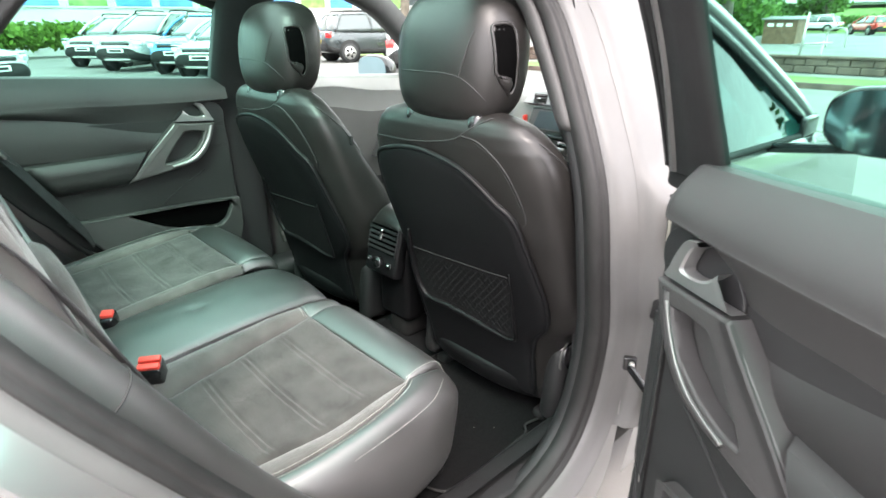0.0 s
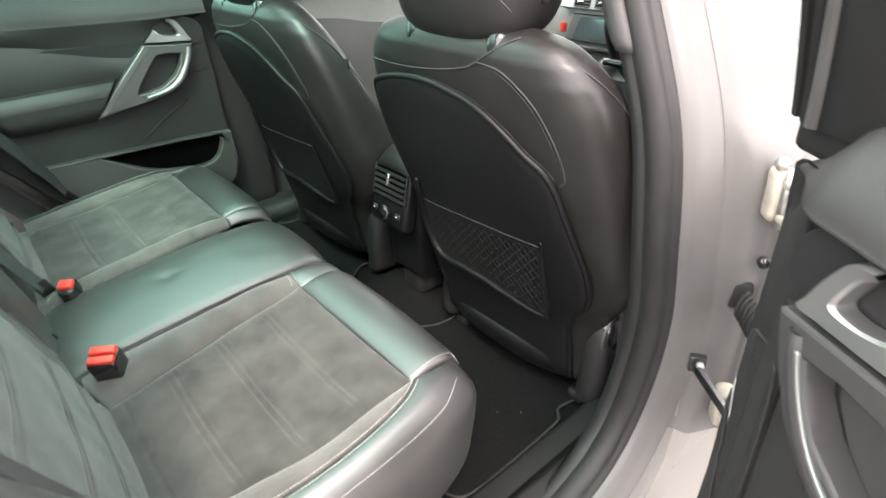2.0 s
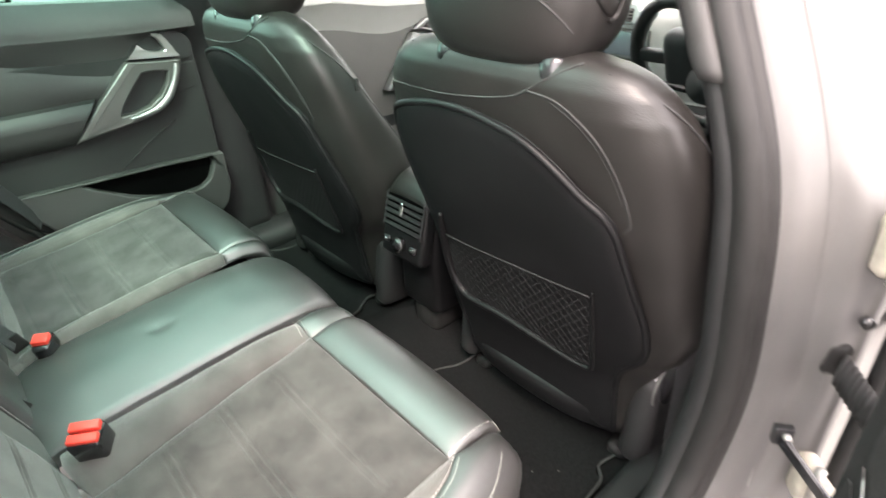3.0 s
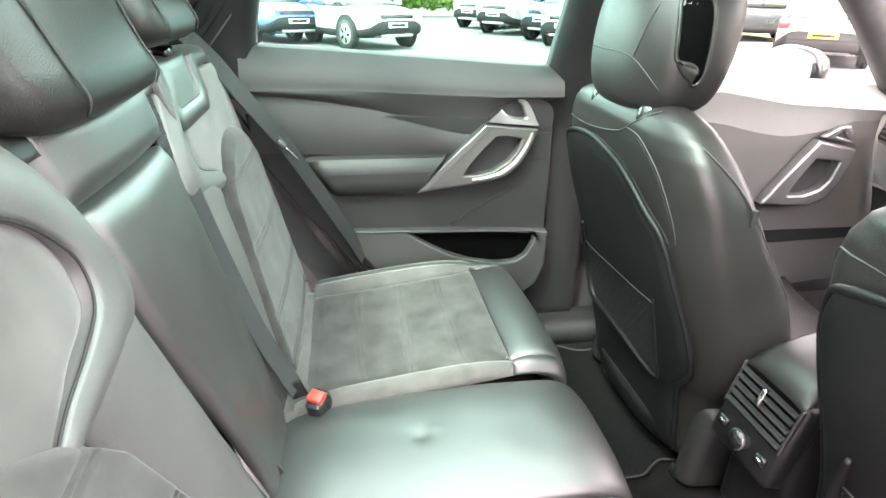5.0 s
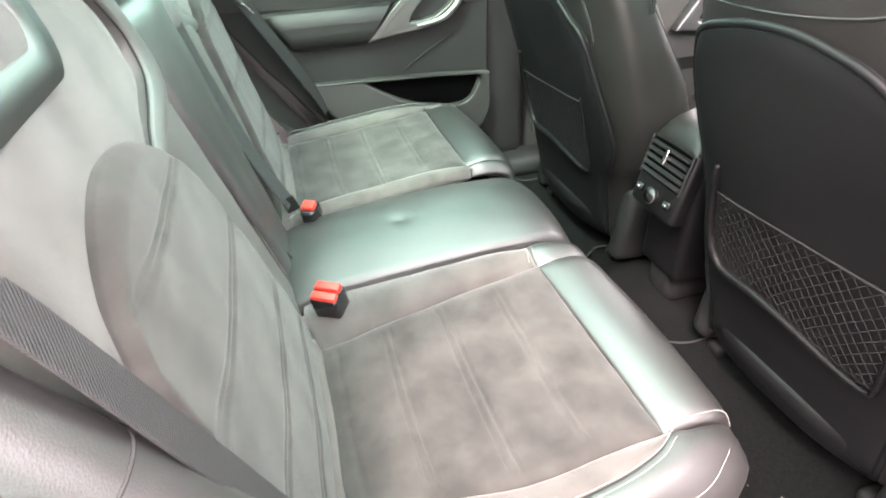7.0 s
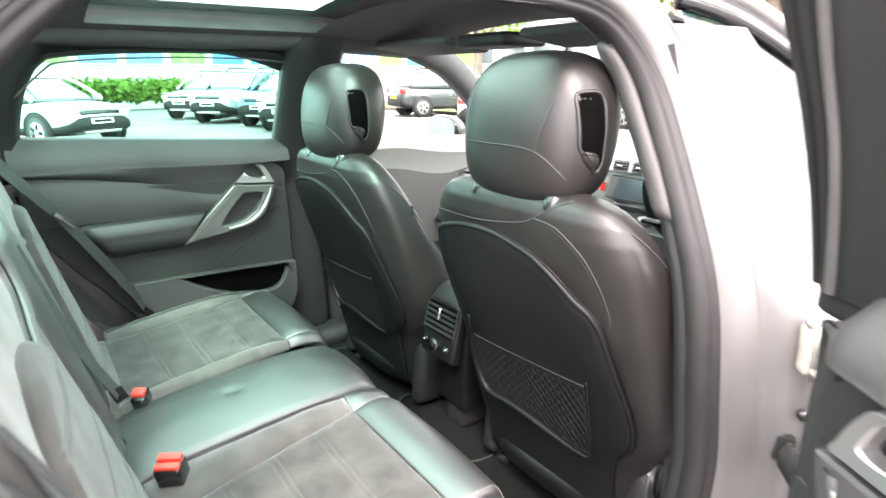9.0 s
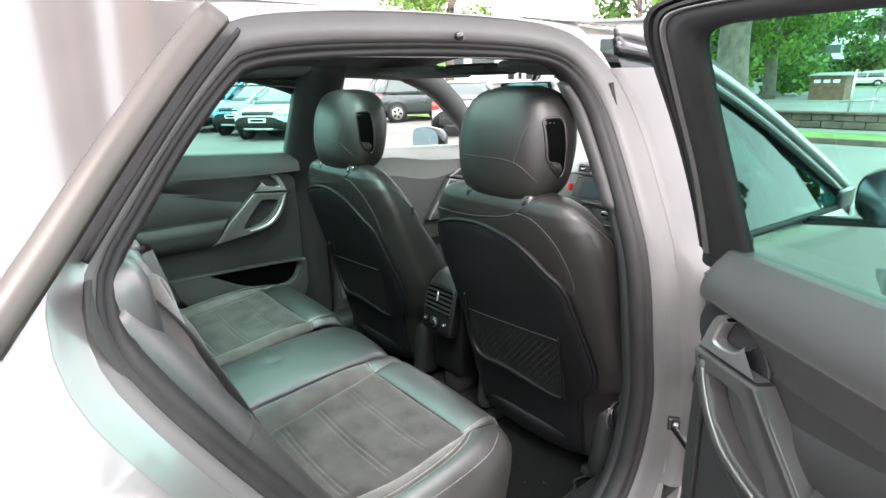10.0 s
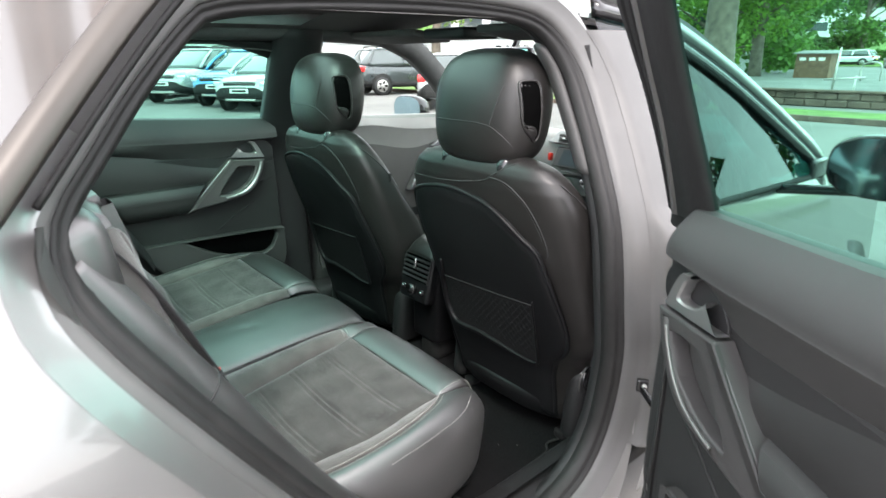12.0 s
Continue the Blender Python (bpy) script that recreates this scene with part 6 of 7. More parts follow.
for k in range(4):
    rbox("vent_slat", (-0.605, 1.163, 0.985 + 0.0135 * k), (0.105, 0.012, 0.004), 0.001, GREY, dash, pose(0, 0, 0, 8, 0, -22), seg=1)

wheel = thing("steering_wheel", (0.45, 1.05, 0.96), "leather steering wheel with satin spokes", "steering wheel")
WM = pose(0.395, 1.04, 1.01, -66)
tube("wheel_rim", [tuple(WM @ Vector((0.185 * math.cos(c), 0.182 * math.sin(c) if math.sin(c) > -0.8 else -0.15, 0))) for c in np.linspace(0, 6.2832, 25)[:-1]], 0.0165, LEATHER, wheel, n=80, seg=12, closed=True, label="black leather rim")
tube("rim_insert", [tuple(WM @ Vector((0.170 * math.cos(c), 0.168 * math.sin(c), 0.008))) for c in np.linspace(2.5, 3.9, 9)], 0.007, SATIN, wheel, n=30, seg=8, label="satin rim insert")
rbox("wheel_boss", (0, 0, 0), (0.19, 0.15, 0.06), 0.025, PLASTIC, wheel, WM @ Matrix.Translation((0, -0.01, -0.01)))
for sx in (-1, 1):
    rbox("spoke", (0, 0, 0), (0.10, 0.035, 0.02), 0.006, PLASTIC, wheel, WM @ Matrix.Translation((sx * 0.125, 0.0, 0)))
    rbox("spoke_trim", (0, 0, 0), (0.022, 0.07, 0.014), 0.005, SATIN, wheel, WM @ Matrix.Translation((sx * 0.092, -0.005, 0.012)))
tube("column", [(0.45, 0.93, 0.99), (0.45, 1.16, 0.93)], [0.045, 0.06], PLASTIC, wheel, n=5, seg=16)
tube("wiper_stalk", [(0.44, 0.98, 0.955), (0.33, 0.94, 0.97), (0.27, 0.93, 0.975)], [0.009, 0.008, 0.010], BLACK, wheel, n=12, seg=10)
tube("light_stalk", [(0.46, 0.98, 0.955), (0.57, 0.94, 0.97), (0.63, 0.93, 0.975)], [0.009, 0.008, 0.010], BLACK, wheel, n=12, seg=10)
mirror = thing("rear_view_mirror", (0.0, 0.80, 1.42), "black rear-view mirror under the windscreen top", "mirror")
rbox("mirror_case", (0.02, 0.80, 1.395), (0.24, 0.035, 0.07), 0.016, BLACK, mirror)
rbox("mirror_glass", (0.02, 0.781, 1.395), (0.22, 0.003, 0.056), 0.001, MIRROR, mirror, seg=1)
tube("mirror_stem", [(0.02, 0.82, 1.40), (0.02, 0.86, 1.47)], 0.012, BLACK, mirror, n=4, seg=10)


def mat_piece(label, outline, z=0.362):
    m = thing("floor_mat", (outline[0][0], outline[0][1], z), label, "floor mat", "floor mats")
    o = cr(outline, 90, True)
    slab("mat", o, 0.008, lambda a, b, h: (a, b, floor_z(a, b) + 0.006 + h), CARPET, m, 0.003)
    tube("binding", [(a, b, floor_z(a, b) + 0.013) for a, b in o[::2]], 0.0032, MATEDGE, m, n=140, seg=6, closed=True, label="bound edge")


mat_piece("black carpet mat behind the driver's seat", [(0.20, 0.04), (0.45, 0.03), (0.64, 0.04), (0.665, 0.12), (0.66, 0.30), (0.655, 0.335), (0.63, 0.36), (0.64, 0.46), (0.55, 0.56), (0.30, 0.56), (0.225, 0.50), (0.215, 0.36), (0.19, 0.33), (0.185, 0.12)])
mat_piece("black carpet mat behind the passenger seat", [(-0.17, 0.04), (-0.45, 0.03), (-0.62, 0.05), (-0.66, 0.14), (-0.655, 0.30), (-0.63, 0.36), (-0.63, 0.50), (-0.45, 0.56), (-0.24, 0.54), (-0.185, 0.46), (-0.19, 0.36), (-0.155, 0.33), (-0.15, 0.14)])
for k in range(6):
    r = random.Random(k)
    rbox("crumb", (r.uniform(0.28, 0.6), r.uniform(0.1, 0.3), 0.372), (0.003, 0.0022, 0.0015), 0, SUEDE, car)

# ---- front doors ----
fl = thing("front_door", (-0.86, 1.0, 0.45), "closed front car door with upper trim coloured as lit", "car door", "front doors")
s = lambda y, z, n=0.0: (-(0.755 - n), y, z)
rows = []
for y in np.linspace(0.40, 1.44, 24):
    zt = 1.152 - 0.05 * (y - 0.7)
    zc = float(np.interp(y, [0.4, 0.725, 0.923, 1.2, 1.44], [1.115, 1.107, 1.075, 1.057, 1.05]))
    zl = float(np.interp(y, [0.4, 0.6, 0.756, 0.85, 0.93, 1.0, 1.089, 1.184, 1.44], [1.02, 1.0, 0.975, 0.95, 0.936, 0.938, 0.962, 1.008, 1.02]))
    prof = [(zl - 0.008, -0.006), (zl, 0.002)] + [(zl + (zc - zl) * f, 0.002 + 0.034 * f - 0.006 * math.sin(math.pi * f)) for f in (0.25, 0.5, 0.75, 0.95)] + [(zc, 0.037), (zc + 0.004, 0.0362)]
    prof += [(zc + (zt - zc) * f, 0.036 - 0.042 * f ** 1.3) for f in (0.3, 0.55, 0.8, 0.95)] + [(zt, -0.02), (zt - 0.006, -0.06)]
    rows.append([s(y, z, n) for z, n in prof])
facets("upper_trim", rows, LIT_TRIM, fl, False, "soft upper door trim lightened for windscreen light", 70)
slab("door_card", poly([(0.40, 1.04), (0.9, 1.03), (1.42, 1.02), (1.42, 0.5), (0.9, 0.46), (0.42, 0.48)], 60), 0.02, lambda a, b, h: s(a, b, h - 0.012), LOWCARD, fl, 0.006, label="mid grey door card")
# Flat dark plate drawn as the shade inside the pocket.
slab("pocket_shade", poly([(0.66, 0.685), (1.30, 0.68), (1.30, 0.645), (0.7, 0.635)], 40), 0.003, lambda a, b, h: s(a, b, 0.010 + h), MATT, fl, 0.001, label="dark plate for the shade in the door pocket")
slab("handle_frame", poly([(1.045, 0.972), (1.11, 0.958), (1.174, 0.945), (1.168, 0.90), (1.15, 0.84), (1.115, 0.795), (1.07, 0.775), (0.99, 0.776), (0.905, 0.783), (0.955, 0.855)], 110), 0.034, lambda a, b, h: s(a, b, 0.012 + h), SATIN, fl, 0.006, hole=poly([(1.050, 0.918), (1.132, 0.908), (1.118, 0.855), (1.09, 0.822), (1.04, 0.806), (0.985, 0.808), (1.015, 0.865)], 70), label="satin diagonal handle frame")
slab("handle_cup", poly([(1.050, 0.918), (1.132, 0.908), (1.118, 0.855), (1.09, 0.822), (1.04, 0.806), (0.985, 0.808), (1.015, 0.865)], 50), 0.003, lambda a, b, h: s(a, b, 0.010 + h), SOFT, fl, 0.001)
slab("release_handle", poly([(1.052, 0.982), (1.105, 1.012), (1.135, 1.014), (1.174, 0.955)], 70), 0.016, lambda a, b, h: s(a, b, 0.026 + h), SATIN, fl, 0.004, hole=poly([(1.095, 0.984), (1.118, 1.001), (1.145, 0.972)], 50), label="satin release handle")
put("window_pane", [(-0.755, 0.42, 1.13), (-0.755, 1.32, 1.09), (-0.66, 0.92, 1.40), (-0.60, 0.60, 1.475), (-0.59, 0.42, 1.48)], [(0, 1, 2, 3, 4)], WINDSCREEN, fl, "clear window pane")
lm = thing("door_mirror", (-0.90, 1.2, 1.05), "black-cased door mirror on the passenger side", "mirror", "door mirrors")


def wing_mirror(root, sg, y, z):
    c = (sg * 1.12, y, z)
    rings = []
    for f, kw, kh in ((0.0, 0.96, 0.94), (0.02, 1.0, 1.0), (0.05, 0.95, 0.93), (0.08, 0.78, 0.75), (0.10, 0.45, 0.45)):
        rings.append([(c[0] + a, c[1] + f, c[2] + b) for a, b in oval(0.128 * kw, 0.080 * kh, 40, 2.8)])
    loft("mirror_case", rings, BLACK, root, "gloss black mirror case")
    o = oval(0.118, 0.072, 40, 2.8)
    put("mirror_glass", [(c[0] + a, c[1] - 0.003, c[2] + b) for a, b in o], [tuple(range(39, -1, -1))], MIRROR, root, "blue-tinted mirror glass", smooth=False)
    tube("mirror_arm", [(c[0] - sg * 0.06, y + 0.05, z - 0.070), (sg * 0.86, y + 0.10, z - 0.105)], 0.014, BLACK, root, n=6, seg=10)


wing_mirror(lm, -1, 1.21, 1.118)
rm = thing("door_mirror", (0.90, 1.2, 1.05), "black-cased door mirror on the driver's side", "mirror", "door mirrors")
wing_mirror(rm, 1, 0.97, 1.135)

fr = thing("front_door", (0.86, 1.0, 0.45), "closed silver front door with reflecting side window", "car door", "front doors")
BELT = lambda y: 1.055 - 0.035 * (y - 0.6)
xo = lambda z: side_x(z, 0.012)
G = np.array([[(xo(z) + 0.03 * math.sin(math.pi * k / 9), y, z) for y in np.linspace(0.435, 1.48, 16)] for k, z in enumerate(np.linspace(0.32, 1.04, 10))])
for k in range(16):
    G[-1, k, 2] = BELT(G[-1, k, 1]) - 0.012
put("outer_skin", G.reshape(-1, 3), quads(10, 16), PAINT, fr, "silver outer door skin")
ARC = [(0.435, 1.505), (0.62, 1.475), (0.80, 1.405), (0.98, 1.315), (1.15, 1.21), (1.32, 1.10), (1.42, 1.03)]
arc = cr(ARC, 30)
# The teal of the reflected sky is put into this pane's tint.
put("window_pane", [(xo(z) - 0.006, y, z) for y, z in arc] + [(xo(BELT(y)) - 0.006, y, BELT(y)) for y in np.linspace(1.42, 0.435, 30)], [tuple(range(60))], glass("front side glass", (0.03, 0.13, 0.13), 1.0), fr, "side window with the teal of reflected sky in its tint", smooth=False)
sweep("window_seal", [(xo(z), y, z) for y, z in ARC], [(-0.020, -0.008), (0.020, -0.008), (0.018, 0.010), (-0.018, 0.010)], BLACK, fr, 40, up=(1, 0, 0.3), label="gloss black window seal")
sweep("roof_arch", [(xo(z) - 0.004, y + 0.02, z + 0.032) for y, z in ARC], [(-0.014, -0.02), (0.014, -0.02), (0.012, 0.008), (-0.012, 0.008)], PAINT, fr, 40, up=(1, 0, 0.3), label="silver roof arch")
tube("belt_seal", [(xo(BELT(y)) + 0.004, y, BELT(y)) for y in (0.435, 0.8, 1.1, 1.42)], 0.009, MATT, fr, n=20, seg=8)
rbox("corner_trim", (0.868, 1.36, 1.055), (0.02, 0.12, 0.06), 0.008, BLACK, fr)
tube("belt_guide", [(0.755, 0.40, 1.18), (0.745, 0.42, 1.1), (0.735, 0.42, 0.95), (0.73, 0.44, 0.7)], 0.012, WEB, car, n=20, seg=8, flat=0.2)
fb = thing("front_belt", (0.73, 0.42, 0.45), "black front seat belt hanging at the pillar", "seat belt")
webbing("webbing", [(0.655, 0.36, 1.42), (0.705, 0.375, 1.2), (0.735, 0.39, 1.0), (0.745, 0.41, 0.7), (0.748, 0.42, 0.45)], np.array((0.3, -1.0, 0)), 0.047, fb)
rbox("tongue", (0.738, 0.372, 0.93), (0.055, 0.012, 0.028), 0.005, CHROME, fb, pose(0, 0, 0, 0, 35, 0), "steel belt tongue")
CAP = [(y, z) for y, z in ((0.318, 1.158), (0.325, 1.22), (0.330, 1.30), (0.331, 1.37), (0.31, 1.425))]
rows = [[(side_x(z, -0.056), y - 0.006, z), (side_x(z, -0.072), y - 0.013, z), (side_x(z, -0.092), y - 0.004, z), (side_x(z, -0.105), y + 0.03, z)] for y, z in CAP]
pad("pillar_cover", rows, SOFT, car, 0.004, 0.012, 0.1, nu=16, nv=24, flip=True, label="charcoal upper pillar cover")

# ---- outside: ground ----
TARMAC = mat("pale worn tarmac", (0.135, 0.131, 0.124), 0.9, var=0.18, scale=0.6, fine=0.6, fine_scale=60)
ROAD = mat("grey road tarmac", (0.15, 0.15, 0.148), 0.9, var=0.2, scale=0.5, fine=0.5, fine_scale=60)
GRASS = mat("mown grass", (0.085, 0.15, 0.03), 0.95, var=0.45, scale=1.4, fine=1.0, fine_scale=45)
STONE = mat("brown garden wall stone", (0.09, 0.062, 0.05), 0.9, var=0.35, scale=4, fine=0.8, fine_scale=30)
BARK = mat("tree bark", (0.13, 0.105, 0.085), 0.95, var=0.4, scale=3, fine=1.0, fine_scale=18)
WHITEWALL = mat("white rendered wall", (0.50, 0.50, 0.49), 0.85, var=0.08, scale=1.2, fine=0.2, fine_scale=40)
CLAD = mat("pale grey cladding", (0.55, 0.56, 0.56), 0.5, var=0.08, scale=1.0)
BRICK = mat("red brown brickwork", (0.30, 0.16, 0.11), 0.9, var=0.25, scale=5, fine=0.5, fine_scale=14)
BLUEPANE = mat("blue window film", (0.05, 0.22, 0.55), 0.2, var=0.2, scale=0.8, coat=0.5)
DARKPANE = mat("dark building glass", (0.05, 0.065, 0.07), 0.08, var=0.2, scale=0.7, coat=0.6)
WOOD = mat("brown stained shed boards", (0.15, 0.085, 0.055), 0.8, var=0.3, scale=3, fine=0.4, fine_scale=60)
FELT = mat("grey roofing felt", (0.22, 0.23, 0.23), 0.95, var=0.2, scale=3)
YELLOW = mat("yellow plate", (0.80, 0.62, 0.05), 0.4, var=0.05)
WHITEPLATE = mat("white plate", (0.75, 0.75, 0.72), 0.4, var=0.05)
LAMPRED = mat("red tail lamp", (0.55, 0.02, 0.02), 0.15, var=0.1, coat=0.6)
LAMPCLEAR = mat("clear headlamp", (0.62, 0.66, 0.68), 0.12, metal=0.4, var=0.2, scale=30, coat=0.6)
CARGLASS = mat("dark car glass", (0.05, 0.062, 0.062), 0.05, var=0.1, scale=1.5, coat=1.0)
TYRE = mat("tyre rubber", (0.03, 0.03, 0.031), 0.8, var=0.2, scale=20)


def sheet(name, pts, material, label, kind="structure"):
    return put(name, pts, [tuple(range(len(pts)))], material, None, label, False, kind, name.replace("_", " "))


sheet("ground", [(-900, -900, 0), (900, -900, 0), (900, 900, 0), (-900, 900, 0)], TARMAC, "pale worn tarmac car park")
sheet("road", [(-120, 22.5, 0.004), (60, 22.5, 0.004), (60, 62, 0.004), (-120, 62, 0.004)], ROAD, "grey tarmac road beyond the car park")
G = np.array([[(x, y, 0.05 + 0.055 * max(0, y - 66)) for x in np.linspace(-120, 60, 12)] for y in np.linspace(63, 140, 10)])
put("lawn", G.reshape(-1, 3), quads(10, 12), GRASS, None, "rising mown grass bank", True, "structure", "grass")
put("verge", [(-40, 13.2, 0.03), (40, 13.2, 0.03), (40, 15.6, 0.03), (-40, 15.6, 0.03)], [(0, 1, 2, 3)], GRASS, None, "strip of yellowed grass", False, "structure", "grass")
wall = thing("garden_wall", (-3, 17, 0), "low brown stone garden wall", "wall")
r = random.Random(4)
for row in range(2):
    for k in range(60):
        x = -22 + k * 0.5 + 0.25 * (row % 2)
        rbox("stone", (x, 17.0 + r.uniform(-0.02, 0.02), 0.10 + 0.19 * row), (0.485, 0.30 + r.uniform(-0.03, 0.03), 0.178), 0.02, STONE, wall, seg=1)
rbox("coping", (-7, 17.0, 0.41), (30, 0.38, 0.06), 0.01, STONE, wall)
kerb = thing("kerb", (-3, 13, 0), "dark stone kerb beside the verge", "kerb")
rbox("kerb_stone", (-5, 13.1, 0.05), (50, 0.14, 0.14), 0.01, STONE, kerb)


# ---- parked cars ----
def parked_car(at, yaw, color, label, tall=1.0, length=1.0, rear=False, rails=False, cladding=True):
    c = thing("parked_car", (0, 0, 0), label, "car", "parked cars")
    paint = mat("car paint " + label.split()[0], color, 0.28, metal=0.25, var=0.04, scale=2, coat=1.0)
    S = [(-2.08, 0.66, 0.46, 0.80), (-2.03, 0.78, 0.36, 0.95), (-1.85, 0.86, 0.28, 1.01), (-1.2, 0.885, 0.24, 1.02), (-0.3, 0.89, 0.22, 1.0), (0.6, 0.89, 0.22, 0.985), (1.1, 0.885, 0.22, 0.97), (1.55, 0.86, 0.24, 0.93), (1.88, 0.80, 0.28, 0.86), (2.02, 0.72, 0.32, 0.78), (2.08, 0.60, 0.38, 0.68)]
    rings = []
    for y, w, z0, z1 in S:
        z0, z1 = z0 * tall, z1 * tall
        rings.append([(a, y * length, (z0 + z1) / 2 + b) for a, b in oval(w, (z1 - z0) / 2, 32, 4.2)])
    loft("body", rings, paint, c)
    if cladding:
        rings = [[(a * 1.006, y * length * 1.004, (z0 * tall + 0.14) + b) for a, b in oval(w, 0.13, 24, 4)] for y, w, z0, z1 in S]
        loft("lower_cladding", rings, MATT, c, "black lower cladding")
    gl = []
    for z, y0, y1, w in ((0.95, -1.95, 1.22, 0.83), (1.05, -1.93, 1.06, 0.81), (1.25, -1.78, 0.66, 0.74), (1.42, -1.62, 0.30, 0.665), (1.47, -1.55, 0.18, 0.64)):
        yc, hl = (y0 + y1) / 2, (y1 - y0) / 2
        gl.append([(b, (yc + a) * length, z * tall) for a, b in oval(hl, w, 40, 5.0)])
    loft("windows", gl, CARGLASS, c, "dark car windows")
    rf = []
    for z, y0, y1, w in ((1.455, -1.60, 0.26, 0.655), (1.49, -1.56, 0.20, 0.645), (1.515, -1.42, 0.02, 0.56), (1.525, -1.2, -0.25, 0.40)):
        yc, hl = (y0 + y1) / 2, (y1 - y0) / 2
        rf.append([(b, (yc + a) * length, z * tall) for a, b in oval(hl, w, 40, 5.0)])
    loft("roof", rf, paint, c)
    for sx in (-1, 1):
        for pts in (((0.80, 1.15, 0.98), (0.75, 0.72, 1.25), (0.665, 0.24, 1.46)), ((0.82, -0.35, 0.98), (0.745, -0.38, 1.25), (0.665, -0.42, 1.46)), ((0.80, -1.75, 0.98), (0.74, -1.62, 1.25), (0.655, -1.48, 1.46))):
            tube("pillar", [(sx * x, y * length, z * tall) for x, y, z in pts], 0.045, paint, c, n=8, seg=8)
        if rails:
            tube("roof_rail", [(sx * 0.60, -1.35 * length, 1.52 * tall), (sx * 0.61, -1.2 * length, 1.57 * tall), (sx * 0.61, 0.0, 1.57 * tall), (sx * 0.60, 0.14 * length, 1.50 * tall)], 0.02, MATT, c, n=16, seg=8)
        rbox("door_mirror", (sx * 0.97, 0.78 * length, 1.02 * tall), (0.20, 0.10, 0.13), 0.03, paint if not rails else MATT, c)
        rbox("headlamp", (sx * 0.66, 1.93 * length, 0.74 * tall), (0.26, 0.20, 0.13), 0.03, LAMPCLEAR, c, pose(0, 0, 0, 0, 0, -sx * 24), "clear headlamp")
        rbox("day_lamp", (sx * 0.64, 1.965 * length, 0.855 * tall), (0.30, 0.14, 0.035), 0.012, LAMPCLEAR, c, pose(0, 0, 0, 0, 0, -sx * 24))
        rbox("tail_lamp", (sx * 0.72, -1.98 * length, 0.86 * tall), (0.22, 0.16, 0.20), 0.03, LAMPRED, c, pose(0, 0, 0, 0, 0, sx * 18), "red tail lamp")
        for y in (-1.28, 1.28):
            whl = tube("wheel", [(sx * 0.70, y * length, 0.33), (sx * 0.80, y * length, 0.33), (sx * 0.90, y * length, 0.33)], [0.30, 0.335, 0.31], TYRE, c, n=7, seg=32, label="road wheel")
            tube("arch", [(sx * 0.80, y * length, 0.36), (sx * 0.895, y * length, 0.36)], [0.40, 0.40], MATT, c, n=3, seg=32)
            tube("rim", [(sx * 0.895, y * length, 0.33), (sx * 0.908, y * length, 0.33)], [0.225, 0.215], STEEL, whl, n=3, seg=28, label="alloy rim")
            for k in range(5):
                a = k * 1.2566
                # Black plate on the rim disc paints the shade between two spokes.
                rbox("gap_shade", (sx * 0.909, y * length + 0.13 * math.cos(a), 0.33 + 0.13 * math.sin(a)), (0.006, 0.07, 0.11), 0.01, BLACK, whl, pose(0, 0, 0, math.degrees(a) + 90), seg=1)
    rbox("grille", (0, 2.02 * length, 0.72 * tall), (0.92, 0.10, 0.09), 0.02, BLACK, c)
    rbox("grille_bar", (0, 2.045 * length, 0.80 * tall), (0.95, 0.07, 0.022), 0.008, CHROME, c)
    rbox("air_intake", (0, 2.03 * length, 0.42 * tall), (0.96, 0.10, 0.13), 0.03, BLACK, c)
    rbox("skid_plate", (0, 2.05 * length, 0.33 * tall), (0.86, 0.08, 0.06), 0.02, STEEL, c)
    rbox("front_plate", (0, 2.095 * length, 0.56 * tall), (0.52, 0.02, 0.11), 0.004, WHITEPLATE, c)
    rbox("plate_bar", (0, 2.107 * length, 0.56 * tall), (0.40, 0.004, 0.055), 0.001, MATT, c, seg=1)
    rbox("rear_plate", (0, -2.09 * length, 0.66 * tall), (0.52, 0.02, 0.11), 0.004, YELLOW, c)
    rbox("rear_plate_bar", (0, -2.103 * length, 0.66 * tall), (0.40, 0.004, 0.055), 0.001, MATT, c, seg=1)
    rbox("rear_bumper", (0, -2.04 * length, 0.45 * tall), (1.3, 0.12, 0.20), 0.04, MATT, c)
    c.matrix_basis = pose(at[0], at[1], 0, 0, 0, yaw)
    return c


parked_car((-22.0, 5.8), 217, (0.42, 0.43, 0.425), "white compact crossover parked in a row", 1.06, 1.0, rails=True)
parked_car((-19.3, 6.1), 217, (0.36, 0.375, 0.365), "silver family van parked in a row", 1.10, 1.03, rails=True)
parked_car((-16.7, 6.75), 217, (0.02, 0.20, 0.42), "blue compact crossover parked in a row", 1.06, 0.98, rails=True)
parked_car((-14.75, 6.7), 217, (0.42, 0.44, 0.42), "white hatchback parked in a row", 0.98, 0.98)
parked_car((-14.8, -0.15), -58, (0.42, 0.43, 0.44), "silver saloon facing the lane", 0.98)
parked_car((-15.9, -2.4), -58, (0.02, 0.10, 0.52), "deep blue hatchback facing the lane", 0.98)
parked_car((-17.0, 12.9), -10, (0.03, 0.038, 0.04), "black crossover parked beside a white car", 1.08, rails=True)
parked_car((-11.6, 10.7), 47, (0.42, 0.43, 0.43), "white hatchback with red tail lamps", 0.95, rear=True)
parked_car((-7.2, 13.4), 75, (0.42, 0.42, 0.41), "white hatchback parked ahead", 0.95)
parked_car((-17.0, 66.0), 85, (0.66, 0.67, 0.68), "silver estate on the far side of the road", 0.98, 1.05)
